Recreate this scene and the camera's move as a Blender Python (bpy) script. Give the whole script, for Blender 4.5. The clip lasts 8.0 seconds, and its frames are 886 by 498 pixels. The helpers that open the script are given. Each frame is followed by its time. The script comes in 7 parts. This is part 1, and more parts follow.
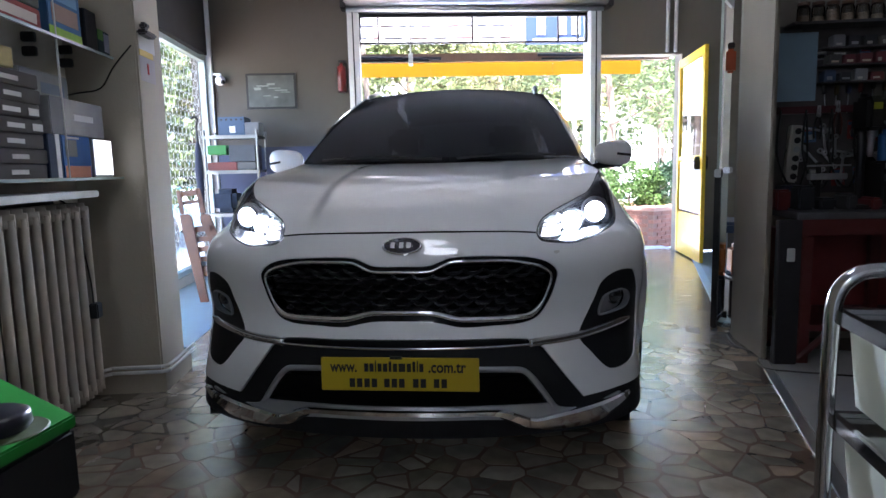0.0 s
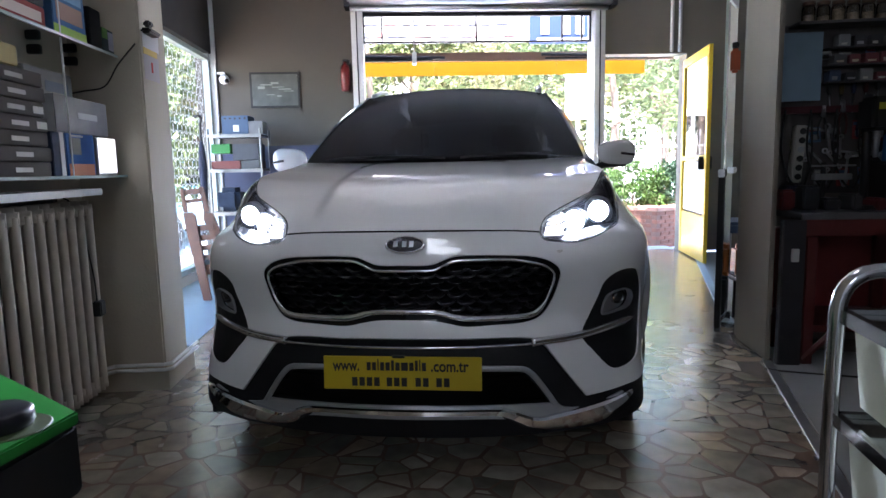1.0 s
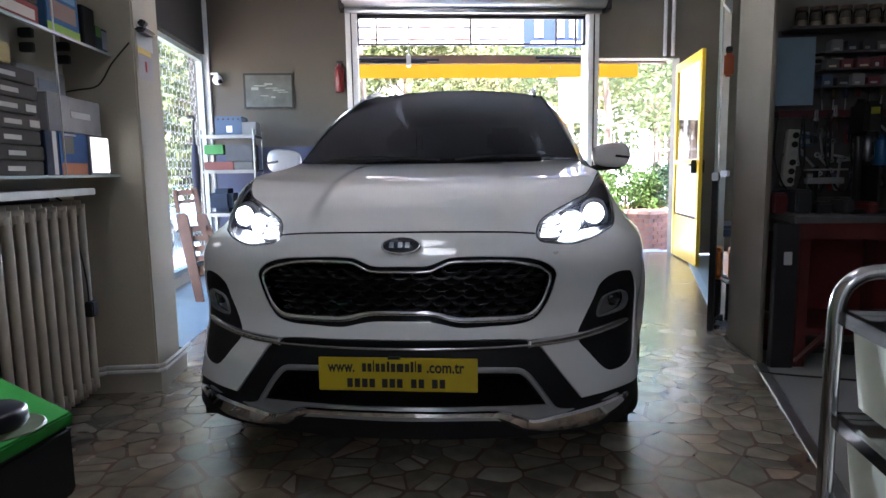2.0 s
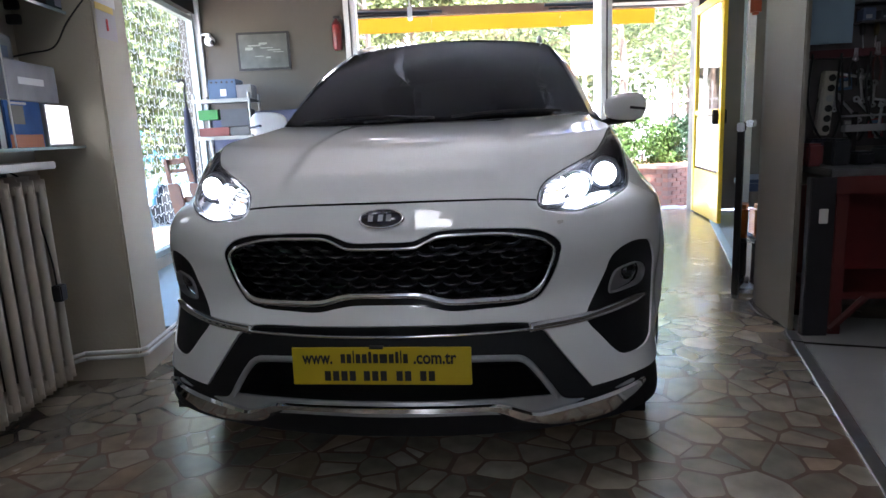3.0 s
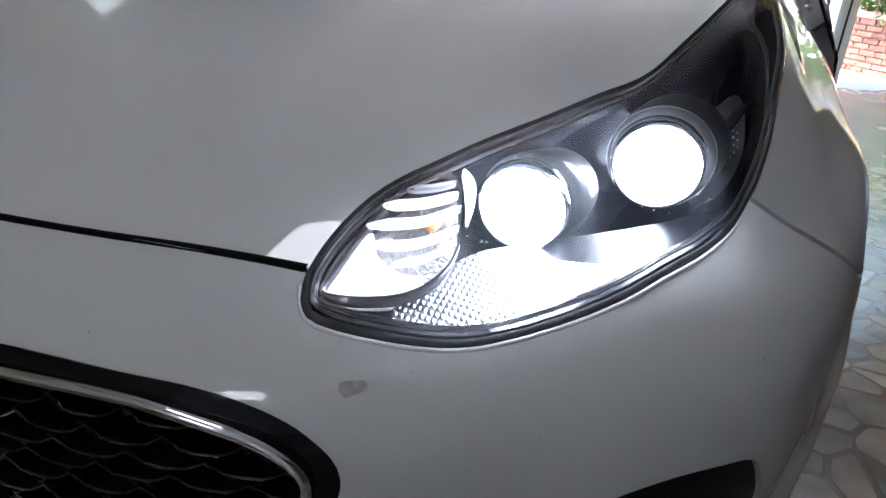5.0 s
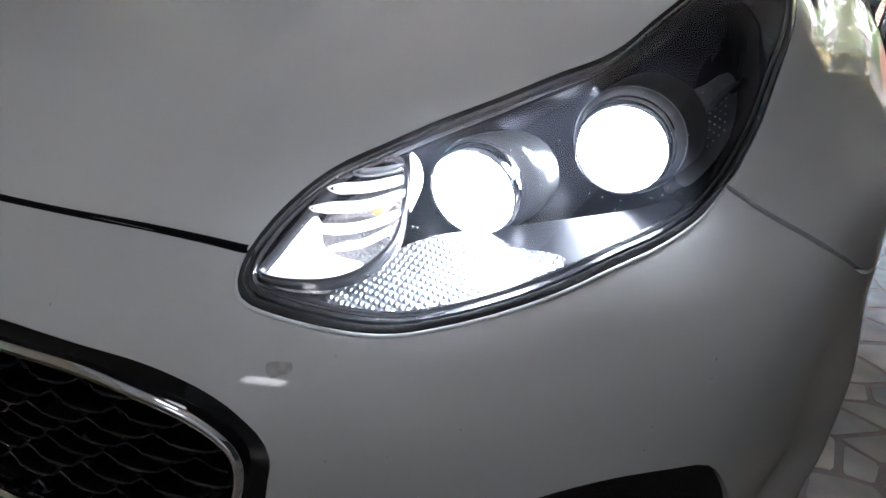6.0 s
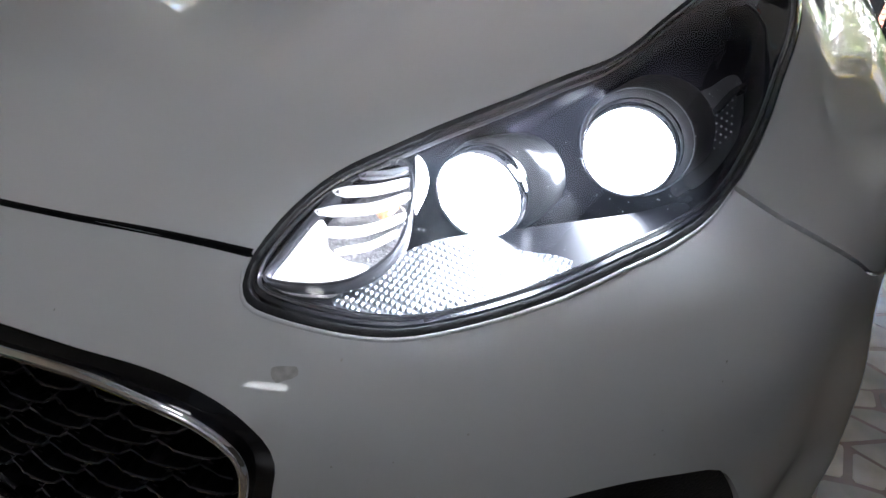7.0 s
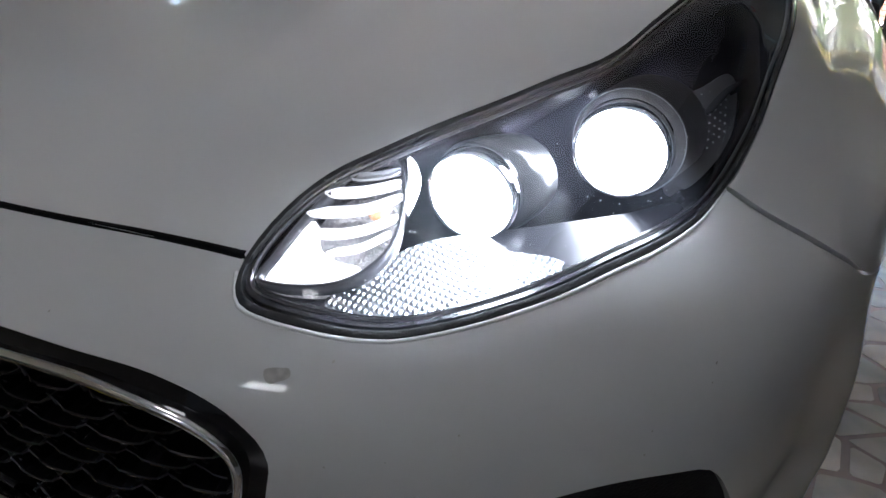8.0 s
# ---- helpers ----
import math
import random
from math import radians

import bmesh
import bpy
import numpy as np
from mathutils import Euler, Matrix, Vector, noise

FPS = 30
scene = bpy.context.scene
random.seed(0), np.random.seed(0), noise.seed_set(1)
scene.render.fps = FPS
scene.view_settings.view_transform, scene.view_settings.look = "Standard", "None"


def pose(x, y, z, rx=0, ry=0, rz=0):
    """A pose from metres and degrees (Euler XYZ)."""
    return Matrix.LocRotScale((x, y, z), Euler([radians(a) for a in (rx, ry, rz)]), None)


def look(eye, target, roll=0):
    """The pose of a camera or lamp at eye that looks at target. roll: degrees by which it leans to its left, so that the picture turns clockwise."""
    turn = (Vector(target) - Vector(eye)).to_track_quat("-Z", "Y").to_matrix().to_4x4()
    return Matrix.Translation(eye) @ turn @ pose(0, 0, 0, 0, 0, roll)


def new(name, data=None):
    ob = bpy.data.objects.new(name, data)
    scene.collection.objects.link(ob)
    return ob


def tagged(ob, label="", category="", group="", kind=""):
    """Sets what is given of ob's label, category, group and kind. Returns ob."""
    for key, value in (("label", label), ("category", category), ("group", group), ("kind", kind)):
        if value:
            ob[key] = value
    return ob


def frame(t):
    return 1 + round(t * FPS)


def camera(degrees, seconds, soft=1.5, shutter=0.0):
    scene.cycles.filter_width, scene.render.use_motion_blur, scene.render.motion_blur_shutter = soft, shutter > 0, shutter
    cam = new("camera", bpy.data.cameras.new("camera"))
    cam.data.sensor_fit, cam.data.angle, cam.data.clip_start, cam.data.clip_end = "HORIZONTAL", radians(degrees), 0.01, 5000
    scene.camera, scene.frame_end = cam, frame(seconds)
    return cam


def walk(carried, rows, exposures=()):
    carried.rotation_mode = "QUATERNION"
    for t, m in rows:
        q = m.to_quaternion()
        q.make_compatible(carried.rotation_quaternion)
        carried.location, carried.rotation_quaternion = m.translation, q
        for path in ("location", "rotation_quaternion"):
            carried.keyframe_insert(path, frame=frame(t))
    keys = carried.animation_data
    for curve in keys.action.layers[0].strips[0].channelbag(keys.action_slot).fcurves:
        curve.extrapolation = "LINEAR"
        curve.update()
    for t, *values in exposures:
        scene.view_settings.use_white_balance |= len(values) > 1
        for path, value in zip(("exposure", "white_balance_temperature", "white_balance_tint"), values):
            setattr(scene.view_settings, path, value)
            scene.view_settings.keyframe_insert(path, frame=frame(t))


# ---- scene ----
cam = camera(70.6, 8.0)
PATH = [
    (0.0, 0.357, -1.933, 1.095, 6.01, -7.32, -1.40),
    (0.5, 0.359, -1.933, 1.095, 5.97, -7.31, -1.38),
    (1.0, 0.357, -1.931, 1.093, 6.29, -7.36, -1.24),
    (2.3, 0.343, -1.927, 1.087, 5.48, -7.09, -0.85),
    (2.5, 0.354, -1.909, 1.091, 6.00, -9.01, -0.46),
    (3.0, 0.404, -1.646, 1.086, 7.22, -10.74, -2.72),
    (3.5, 0.508, -1.223, 1.127, 8.79, -16.29, -0.35),
    (4.0, 0.559, -0.765, 1.107, 3.47, -20.45, 0.35),
    (4.5, 0.605, -0.391, 1.110, 8.89, -25.05, -1.80),
    (4.7, 0.645, -0.231, 1.104, 15.55, -26.17, -0.62),
    (5.0, 0.732, -0.093, 1.105, 24.36, -26.69, 1.21),
    (5.2, 0.777, -0.053, 1.108, 27.10, -28.73, 0.93),
    (6.3, 0.827, -0.031, 1.102, 32.95, -28.21, -1.60),
    (6.5, 0.824, -0.033, 1.101, 32.73, -28.03, -1.56),
    (7.0, 0.823, -0.032, 1.098, 32.69, -27.61, -1.58),
    (7.5, 0.823, -0.029, 1.102, 33.12, -27.76, -1.75),
    (8.0, 0.829, -0.026, 1.105, 32.91, -28.31, -1.80),
]


def gaze(x, y, z, yaw, pitch, roll):
    a, b = radians(yaw), radians(pitch)
    way = Vector((-math.sin(a) * math.cos(b), math.cos(a) * math.cos(b), math.sin(b)))
    return look((x, y, z), Vector((x, y, z)) + way, roll)


walk(cam, [(t, gaze(*row)) for t, *row in PATH], exposures=[(0.0, 4.25, 5850, 15), (1.2, 4.28, 5930, 15), (2.5, 4.32, 6150, 15), (3.0, 4.49, 6100, 15), (3.5, 3.97, 5940, 15), (4.0, 4.28, 5940, 15), (4.5, 4.56, 5890, 14), (5.0, 4.17, 6150, 14), (6.5, 4.04, 6340, 14), (8.0, 4.04, 6340, 14)])

# ---- light ----
world = bpy.data.worlds.new("sky")
scene.world = world
world.use_nodes = True
sky = world.node_tree.nodes.new("ShaderNodeTexSky")
sky.sky_type = "NISHITA"
sky.sun_disc = False
sky.sun_elevation, sky.sun_rotation = radians(69), radians(172)
world.node_tree.links.new(sky.outputs[0], world.node_tree.nodes["Background"].inputs[0])
world.node_tree.nodes["Background"].inputs[1].default_value = 0.15
sun = new("sun", bpy.data.lights.new("sun", "SUN"))
sun.data.energy, sun.data.angle, sun.data.color = 5.0, radians(0.6), (1.0, 0.95, 0.87)
# the sun stands high behind the building
sun.matrix_world = look((0.5, -3.5, 9.1), (0, 0, 0))


# the low beams: each throws a cone of cool light ahead of the car
for sgn in (1, -1):
    beam = new("low_beam_light", bpy.data.lights.new("low_beam_light", "SPOT"))
    beam.data.energy, beam.data.color, beam.data.shadow_soft_size = 6.0, (0.80, 0.90, 1.0), 0.03
    beam.data.spot_size, beam.data.spot_blend = radians(52), 0.6
    beam.matrix_world = look((sgn * 0.583, 0.275, 0.890), (sgn * 0.62, -4.0, 0.84))

# ---- materials ----
def mat(name, color=(0.8, 0.8, 0.8), rough=0.5, metal=0.0, vary=0.0, scale=8.0, bump=0.0, bscale=60.0, coat=0.0, emit=None, power=0.0, spec=0.5, rvary=0.0, pieces=0.0):
    m = bpy.data.materials.new(name)
    m.use_nodes = True
    nt = m.node_tree
    b = nt.nodes["Principled BSDF"]
    b.inputs["Base Color"].default_value = (*color, 1)
    b.inputs["Roughness"].default_value = rough
    b.inputs["Metallic"].default_value = metal
    b.inputs["Coat Weight"].default_value = coat
    b.inputs["Coat Roughness"].default_value = 0.03
    b.inputs["Specular IOR Level"].default_value = spec
    if emit:
        b.inputs["Emission Color"].default_value = (*emit, 1)
        b.inputs["Emission Strength"].default_value = power
    co = nt.nodes.new("ShaderNodeTexCoord")
    if vary or pieces or rvary:
        n1 = nt.nodes.new("ShaderNodeTexNoise")
        n1.inputs["Scale"].default_value, n1.inputs["Detail"].default_value = scale, 6
        n2 = nt.nodes.new("ShaderNodeTexNoise")
        n2.inputs["Scale"].default_value, n2.inputs["Detail"].default_value = scale * 0.17, 3
        add = nt.nodes.new("ShaderNodeMath")
        add.operation = "ADD"
        for n, k in ((n1, 0), (n2, 1)):
            nt.links.new(co.outputs["Object"], n.inputs["Vector"])
            nt.links.new(n.outputs["Fac"], add.inputs[k])
        span = nt.nodes.new("ShaderNodeMapRange")
        span.inputs["From Min"].default_value, span.inputs["From Max"].default_value = 0.65, 1.35
        span.inputs["To Min"].default_value, span.inputs["To Max"].default_value = 1 - vary, 1 + vary
        nt.links.new(add.outputs[0], span.inputs["Value"])
        fac = span.outputs[0]
        if pieces:
            info = nt.nodes.new("ShaderNodeObjectInfo")
            pr = nt.nodes.new("ShaderNodeMapRange")
            pr.inputs["To Min"].default_value, pr.inputs["To Max"].default_value = 1 - pieces, 1 + pieces
            nt.links.new(info.outputs["Random"], pr.inputs["Value"])
            mu = nt.nodes.new("ShaderNodeMath")
            mu.operation = "MULTIPLY"
            nt.links.new(pr.outputs[0], mu.inputs[0])
            nt.links.new(fac, mu.inputs[1])
            fac = mu.outputs[0]
        sc = nt.nodes.new("ShaderNodeVectorMath")
        sc.operation = "SCALE"
        sc.inputs[0].default_value = color
        nt.links.new(fac, sc.inputs["Scale"])
        nt.links.new(sc.outputs[0], b.inputs["Base Color"])
        if rvary:
            rr = nt.nodes.new("ShaderNodeMapRange")
            rr.inputs["From Min"].default_value, rr.inputs["From Max"].default_value = 0.65, 1.35
            rr.inputs["To Min"].default_value, rr.inputs["To Max"].default_value = max(0.02, rough - rvary), rough + rvary
            nt.links.new(add.outputs[0], rr.inputs["Value"])
            nt.links.new(rr.outputs[0], b.inputs["Roughness"])
    if bump:
        n3 = nt.nodes.new("ShaderNodeTexNoise")
        n3.inputs["Scale"].default_value, n3.inputs["Detail"].default_value = bscale, 4
        nt.links.new(co.outputs["Object"], n3.inputs["Vector"])
        bp = nt.nodes.new("ShaderNodeBump")
        bp.inputs["Strength"].default_value, bp.inputs["Distance"].default_value = bump, 0.01
        nt.links.new(n3.outputs["Fac"], bp.inputs["Height"])
        nt.links.new(bp.outputs[0], b.inputs["Normal"])
    return m


def glass(name, tint=(1, 1, 1), rough=0.0, gloss=1.0, haze=0.0):
    """A thin pane: it lets light straight through, tinted, and mirrors by Fresnel; haze: the share that fine scratches
    and dust scatter, which also stands in for lamp glare.
    """
    m = bpy.data.materials.new(name)
    m.use_nodes = True
    nt = m.node_tree
    nt.nodes.remove(nt.nodes["Principled BSDF"])
    tr, gl, fr, mx = (nt.nodes.new("ShaderNode" + k) for k in ("BsdfTransparent", "BsdfGlossy", "Fresnel", "MixShader"))
    tr.inputs[0].default_value = (*tint, 1)
    gl.inputs["Roughness"].default_value = rough
    gl.inputs["Color"].default_value = (*(gloss if isinstance(gloss, tuple) else (gloss,) * 3), 1)
    fr.inputs["IOR"].default_value = 1.5
    nt.links.new(fr.outputs[0], mx.inputs[0])
    clear = tr.outputs[0]
    if haze:
        sc, dust, ns, mr = (nt.nodes.new("ShaderNode" + k) for k in ("BsdfTranslucent", "MixShader", "TexNoise", "MapRange"))
        ns.inputs["Scale"].default_value, ns.inputs["Detail"].default_value = 260, 8
        mr.inputs["From Min"].default_value, mr.inputs["From Max"].default_value = 0.5, 0.75
        mr.inputs["To Min"].default_value, mr.inputs["To Max"].default_value = haze * 0.7, haze * 4.0
        sc.inputs[0].default_value = (0.74, 0.84, 1.0, 1)
        nt.links.new(ns.outputs["Fac"], mr.inputs["Value"])
        nt.links.new(mr.outputs[0], dust.inputs[0])
        nt.links.new(clear, dust.inputs[1])
        nt.links.new(sc.outputs[0], dust.inputs[2])
        clear = dust.outputs[0]
    nt.links.new(clear, mx.inputs[1])
    nt.links.new(gl.outputs[0], mx.inputs[2])
    nt.links.new(mx.outputs[0], nt.nodes["Material Output"].inputs[0])
    return m


PAINT = mat("white_paint", (0.79, 0.80, 0.81), 0.35, 0, 0.02, 3, coat=1.0, spec=0.15)
BLACKGLOSS = mat("black_gloss", (0.004, 0.004, 0.006), 0.06, spec=0.25)
BLACKPLASTIC = mat("black_plastic", (0.009, 0.009, 0.011), 0.48, 0, 0.2, 30, 0.2, 400, spec=0.3)
CHROME = mat("chrome", (0.80, 0.80, 0.82), 0.05, 1.0, rvary=0.03, scale=20)
SILVER = mat("satin_silver", (0.42, 0.43, 0.45), 0.35, 0.6, 0.06, 12)
DARK = mat("dark_recess", (0.006, 0.006, 0.007), 0.7, spec=0.08)
RUBBER = mat("rubber", (0.015, 0.015, 0.016), 0.75, 0, 0.25, 25, 0.2, 120)
ALLOY = mat("alloy", (0.45, 0.46, 0.48), 0.3, 0.9)
YELLOWPLATE = mat("plate_yellow", (0.55, 0.41, 0.008), 0.45, 0, 0.05, 10)
INK = mat("ink", (0.02, 0.02, 0.02), 0.6)
TINT = glass("tinted_glass", (0.010, 0.011, 0.013), rough=0.16, gloss=(0.30, 0.32, 0.36))
CLEAR = glass("clear_glass", (0.97, 0.98, 0.97))
# the bluish haze imitates the glare round the lamps, besides a little dust
LENSCOVER = glass("lens_cover", (0.99, 0.99, 1.0), haze=0.0042)
LAMP = mat("lamp_white", (1, 1, 1), 0.2, emit=(0.80, 0.90, 1.0), power=8)
LAMP_OUTER = mat("lamp_outer", (1, 1, 1), 0.2, emit=(0.80, 0.90, 1.0), power=4)
GUIDE = mat("light_guide", (1, 1, 1), 0.2, emit=(0.93, 0.96, 1.0), power=0.10)
GUIDE_DIM = mat("light_guide_dim", (0.8, 0.8, 0.82), 0.2, emit=(0.95, 0.95, 1.0), power=0.04)
AMBER = mat("amber", (0.6, 0.2, 0.04), 0.3)
CABIN = mat("cabin_trim", (0.03, 0.03, 0.032), 0.8, 0, 0.2, 20)


# ---- mesh helpers ----
def part(name, data, material, parent=None, label="", smooth=False, kind=""):
    """Links a bmesh or mesh as one object, under a thing or a part."""
    if isinstance(data, bmesh.types.BMesh):
        me = bpy.data.meshes.new(name)
        data.to_mesh(me)
        data.free()
    else:
        me = data
    if not me.materials:
        me.materials.append(material)
    if smooth:
        me.polygons.foreach_set("use_smooth", [True] * len(me.polygons))
    ob = new(name, me)
    if parent:
        ob.parent = parent
    if label or kind:
        tagged(ob, label, kind=kind)
    return ob


def thing(name, label, category, m=None, group="", kind=""):
    ob = new(name)
    ob.empty_display_size = 0.1
    if m is not None:
        ob.matrix_world = m
    return tagged(ob, label, category, group, kind)


def box(bm, x0, y0, z0, x1, y1, z1, bevel=0.0, m=None):
    r = bmesh.ops.create_cube(bm, size=1.0)
    vs = r["verts"]
    for v in vs:
        v.co = Vector(((x0 + x1) / 2 + v.co.x * (x1 - x0), (y0 + y1) / 2 + v.co.y * (y1 - y0), (z0 + z1) / 2 + v.co.z * (z1 - z0)))
    if bevel:
        es = list({e for v in vs for e in v.link_edges})
        r = bmesh.ops.bevel(bm, geom=es, offset=bevel, segments=2, affect="EDGES", clamp_overlap=True)
        vs = list({v for f in r["faces"] for v in f.verts} | {v for v in vs if v.is_valid})
    if m is not None:
        bmesh.ops.transform(bm, matrix=m, verts=vs)
    return bm


def bx(*a, bevel=0.0, m=None):
    return box(bmesh.new(), *a, bevel=bevel, m=m)


def sheet(*corners):
    """A single thin sheet, for panes."""
    bm = bmesh.new()
    bm.faces.new([bm.verts.new(c) for c in corners])
    return bm


def cyl(bm, p, q, r0, r1=None, n=20, cap=True):
    p, q = Vector(p), Vector(q)
    d = q - p
    m = Matrix.Translation((p + q) / 2) @ d.to_track_quat("Z", "Y").to_matrix().to_4x4()
    bmesh.ops.create_cone(bm, cap_ends=cap, segments=n, radius1=r0, radius2=r0 if r1 is None else r1, depth=d.length, matrix=m)
    return bm


def lathe(bm, profile, n=40, m=None):
    """Turns (radius, height) pairs round z."""
    rings = []
    for r, h in profile:
        rings.append([bm.verts.new((r * math.cos(2 * math.pi * k / n), r * math.sin(2 * math.pi * k / n), h)) for k in range(n)])
    for a, b in zip(rings, rings[1:]):
        for k in range(n):
            bm.faces.new((a[k], a[(k + 1) % n], b[(k + 1) % n], b[k]))
    if m is not None:
        bmesh.ops.transform(bm, matrix=m, verts=[v for r in rings for v in r])
    return bm


def tube(bm, pts, r, n=10, closed=False):
    """A round rod along points."""
    pts = [Vector(p) for p in pts]
    rings, up = [], Vector((0.13, 0.21, 0.97))
    for i, p in enumerate(pts):
        a = pts[i - 1] if i or closed else p
        b = pts[(i + 1) % len(pts)] if i + 1 < len(pts) or closed else p
        d = (b - a).normalized()
        x = d.cross(up).normalized()
        up = x.cross(d).normalized()
        rings.append([bm.verts.new(p + r * (math.cos(2 * math.pi * k / n) * x + math.sin(2 * math.pi * k / n) * up)) for k in range(n)])
    for i in range(len(rings) - (0 if closed else 1)):
        a, b = rings[i], rings[(i + 1) % len(rings)]
        for k in range(n):
            bm.faces.new((a[k], a[(k + 1) % n], b[(k + 1) % n], b[k]))
    if not closed:
        bm.faces.new(rings[0][::-1])
        bm.faces.new(rings[-1])
    return bm


def spline(pts, closed=False, step=0.02):
    """A smooth line through points; a point given twice is a corner."""
    pts = [np.array(p, float) for p in pts]
    runs, run = [], [pts[0]]
    seq = pts[1:] + ([pts[0]] if closed else [])
    for p in seq:
        if np.allclose(p, run[-1]):
            runs.append(run)
            run = [p]
        else:
            run.append(p)
    runs.append(run)
    loop = closed and len(runs) == 1
    if closed and len(runs) > 1 and not np.allclose(pts[0], pts[-1]):
        runs = [runs[-1] + runs[0][1:], *runs[1:-1]]
    out = []
    for run in runs:
        if len(run) < 2:
            continue
        for i in range(len(run) - 1):
            p1, p2 = run[i], run[i + 1]
            p0 = run[i - 1] if i else (run[-2] if loop else p1)
            p3 = run[i + 2] if i + 2 < len(run) else (run[1] if loop else p2)
            d = np.linalg.norm(p2 - p1)
            n = max(1, int(math.ceil(d / step)))
            s0, s3 = np.linalg.norm(p1 - p0) or d, np.linalg.norm(p3 - p2) or d
            m1 = (p2 - p0) / (s0 + d) * d
            m2 = (p3 - p1) / (d + s3) * d
            for k in range(n):
                t = k / n
                out.append((2 * t**3 - 3 * t**2 + 1) * p1 + (t**3 - 2 * t**2 + t) * m1 + (-2 * t**3 + 3 * t**2) * p2 + (t**3 - t**2) * m2)
        if not closed:
            last = run[-1]
    if not closed:
        out.append(last)
    return out


# ---- the car's nose: a skin with s round the front (0 in the middle) and the height z ----
ZK = np.array([0.20, 0.30, 0.40, 0.50, 0.58, 0.66, 0.74, 0.80, 0.84, 0.88, 0.94, 1.02, 1.16])
SETBACK = np.array([0.035, 0.018, 0.012, 0.03, 0.078, 0.092, 0.09, 0.113, 0.15, 0.187, 0.265, 0.352, 0.51])
SWEEP = np.array([0.30, 0.33, 0.38, 0.42, 0.39, 0.36, 0.36, 0.358, 0.37, 0.44, 0.44, 0.40, 0.36])


def hermite(zk, v, z):
    i = np.clip(np.searchsorted(zk, z) - 1, 0, len(zk) - 2)
    h, g = np.diff(zk), np.gradient(v, zk)
    t = (z - zk[i]) / h[i]
    return (2 * t**3 - 3 * t**2 + 1) * v[i] + (t**3 - 2 * t**2 + t) * h[i] * g[i] + (-2 * t**3 + 3 * t**2) * v[i + 1] + (t**3 - t**2) * h[i] * g[i + 1]


SG, ZG = np.linspace(0, 1.9, 160), np.linspace(0.18, 1.16, 99)
_a = hermite(ZK, SWEEP, np.clip(ZG, 0.2, 1.16))[:, None]
_k = np.clip((SG[None] - 0.60) / 0.70, 0, 1)
_k = _k * _k * (3 - 2 * _k)
_phi = np.arctan(2 * _a * SG[None]) * (1 - _k) + radians(88.5) * _k
_ds = SG[1]
_z0 = np.zeros((len(ZG), 1))
SKINX = np.concatenate([_z0, np.cumsum((np.cos(_phi[:, 1:]) + np.cos(_phi[:, :-1])) / 2 * _ds, 1)], 1)
SKINY = np.concatenate([_z0, np.cumsum((np.sin(_phi[:, 1:]) + np.sin(_phi[:, :-1])) / 2 * _ds, 1)], 1) + hermite(ZK, SETBACK, np.clip(ZG, 0.2, 1.16))[:, None]
_k = np.clip((SG - 0.62) / 0.75, 0, 1)
_k = _k * _k * (3 - 2 * _k)
SKINX = SKINX * (1 - (np.clip((ZG - 0.78) / 0.36, 0, 1.2) ** 1.5 * 0.2)[:, None] * _k[None])


SKINX = SKINX * (1 - (0.021 - 0.024 * np.exp(-(((ZG - 0.91) / 0.075) ** 2)))[:, None] * (np.clip((SG - 0.88) / 0.32, 0, 1) ** 2 * (3 - 2 * np.clip((SG - 0.88) / 0.32, 0, 1)))[None])


def ramp(v, a, b):
    k = np.clip((v - a) / (b - a), 0, 1)
    return k * k * (3 - 2 * k)


# the shoulder falls inwards over the lamps; the wing swells over the wheel
SKINX = SKINX - np.interp(ZG, [0.90, 0.95, 0.995, 1.03, 1.07, 1.10, 1.16], [0, 0.012, 0.023, 0.036, 0.049, 0.060, 0.070])[:, None] * (ramp(SG, 0.64, 0.88) * (1 - 1.15 * ramp(SG, 1.08, 1.5)))[None]
SKINX = SKINX + 0.028 * np.exp(-(((ZG - 0.88) / 0.10) ** 2))[:, None] * (ramp(SG, 1.06, 1.36) * (1 - ramp(SG, 1.45, 1.7)))[None]
# the bumper's corner stands out ahead of the wheel and tucks in below
SKINX = SKINX - np.interp(ZG, [0.30, 0.38, 0.47], [0.028, 0.024, 0])[:, None] * (ramp(SG, 0.84, 1.05) * (1 - ramp(SG, 1.5, 1.75)))[None]
SKINX = SKINX + np.interp(ZG, [0.35, 0.40, 0.45, 0.50, 0.55, 0.60, 0.65, 0.70, 0.75, 0.80, 0.85, 0.90], [0, 0.011, 0.025, 0.037, 0.041, 0.036, 0.028, 0.021, 0.014, 0.007, 0.003, 0])[:, None] * (ramp(SG, 1.02, 1.17) * (1 - ramp(SG, 1.5, 1.75)))[None]


def skin(s, z):
    s, z = np.atleast_1d(np.asarray(s, float)), np.atleast_1d(np.asarray(z, float))
    u, v = np.clip(np.abs(s) / 1.9 * 159, 0, 158.999), np.clip((z - 0.18) / 0.01, 0, 97.999)
    i, j = u.astype(int), v.astype(int)
    u, v = u - i, v - j

    def f(g):
        return (g[j, i] * (1 - u) + g[j, i + 1] * u) * (1 - v) + (g[j + 1, i] * (1 - u) + g[j + 1, i + 1] * u) * v

    return np.stack([f(SKINX) * np.sign(s), f(SKINY), z], -1)


def skin_normal(s, z, h=0.014):
    s, z = np.atleast_1d(np.asarray(s, float)), np.atleast_1d(np.asarray(z, float))
    n = np.cross(skin(s + h, z) - skin(s - h, z), skin(s, z + h) - skin(s, z - h))
    return n / np.linalg.norm(n, axis=1)[:, None]


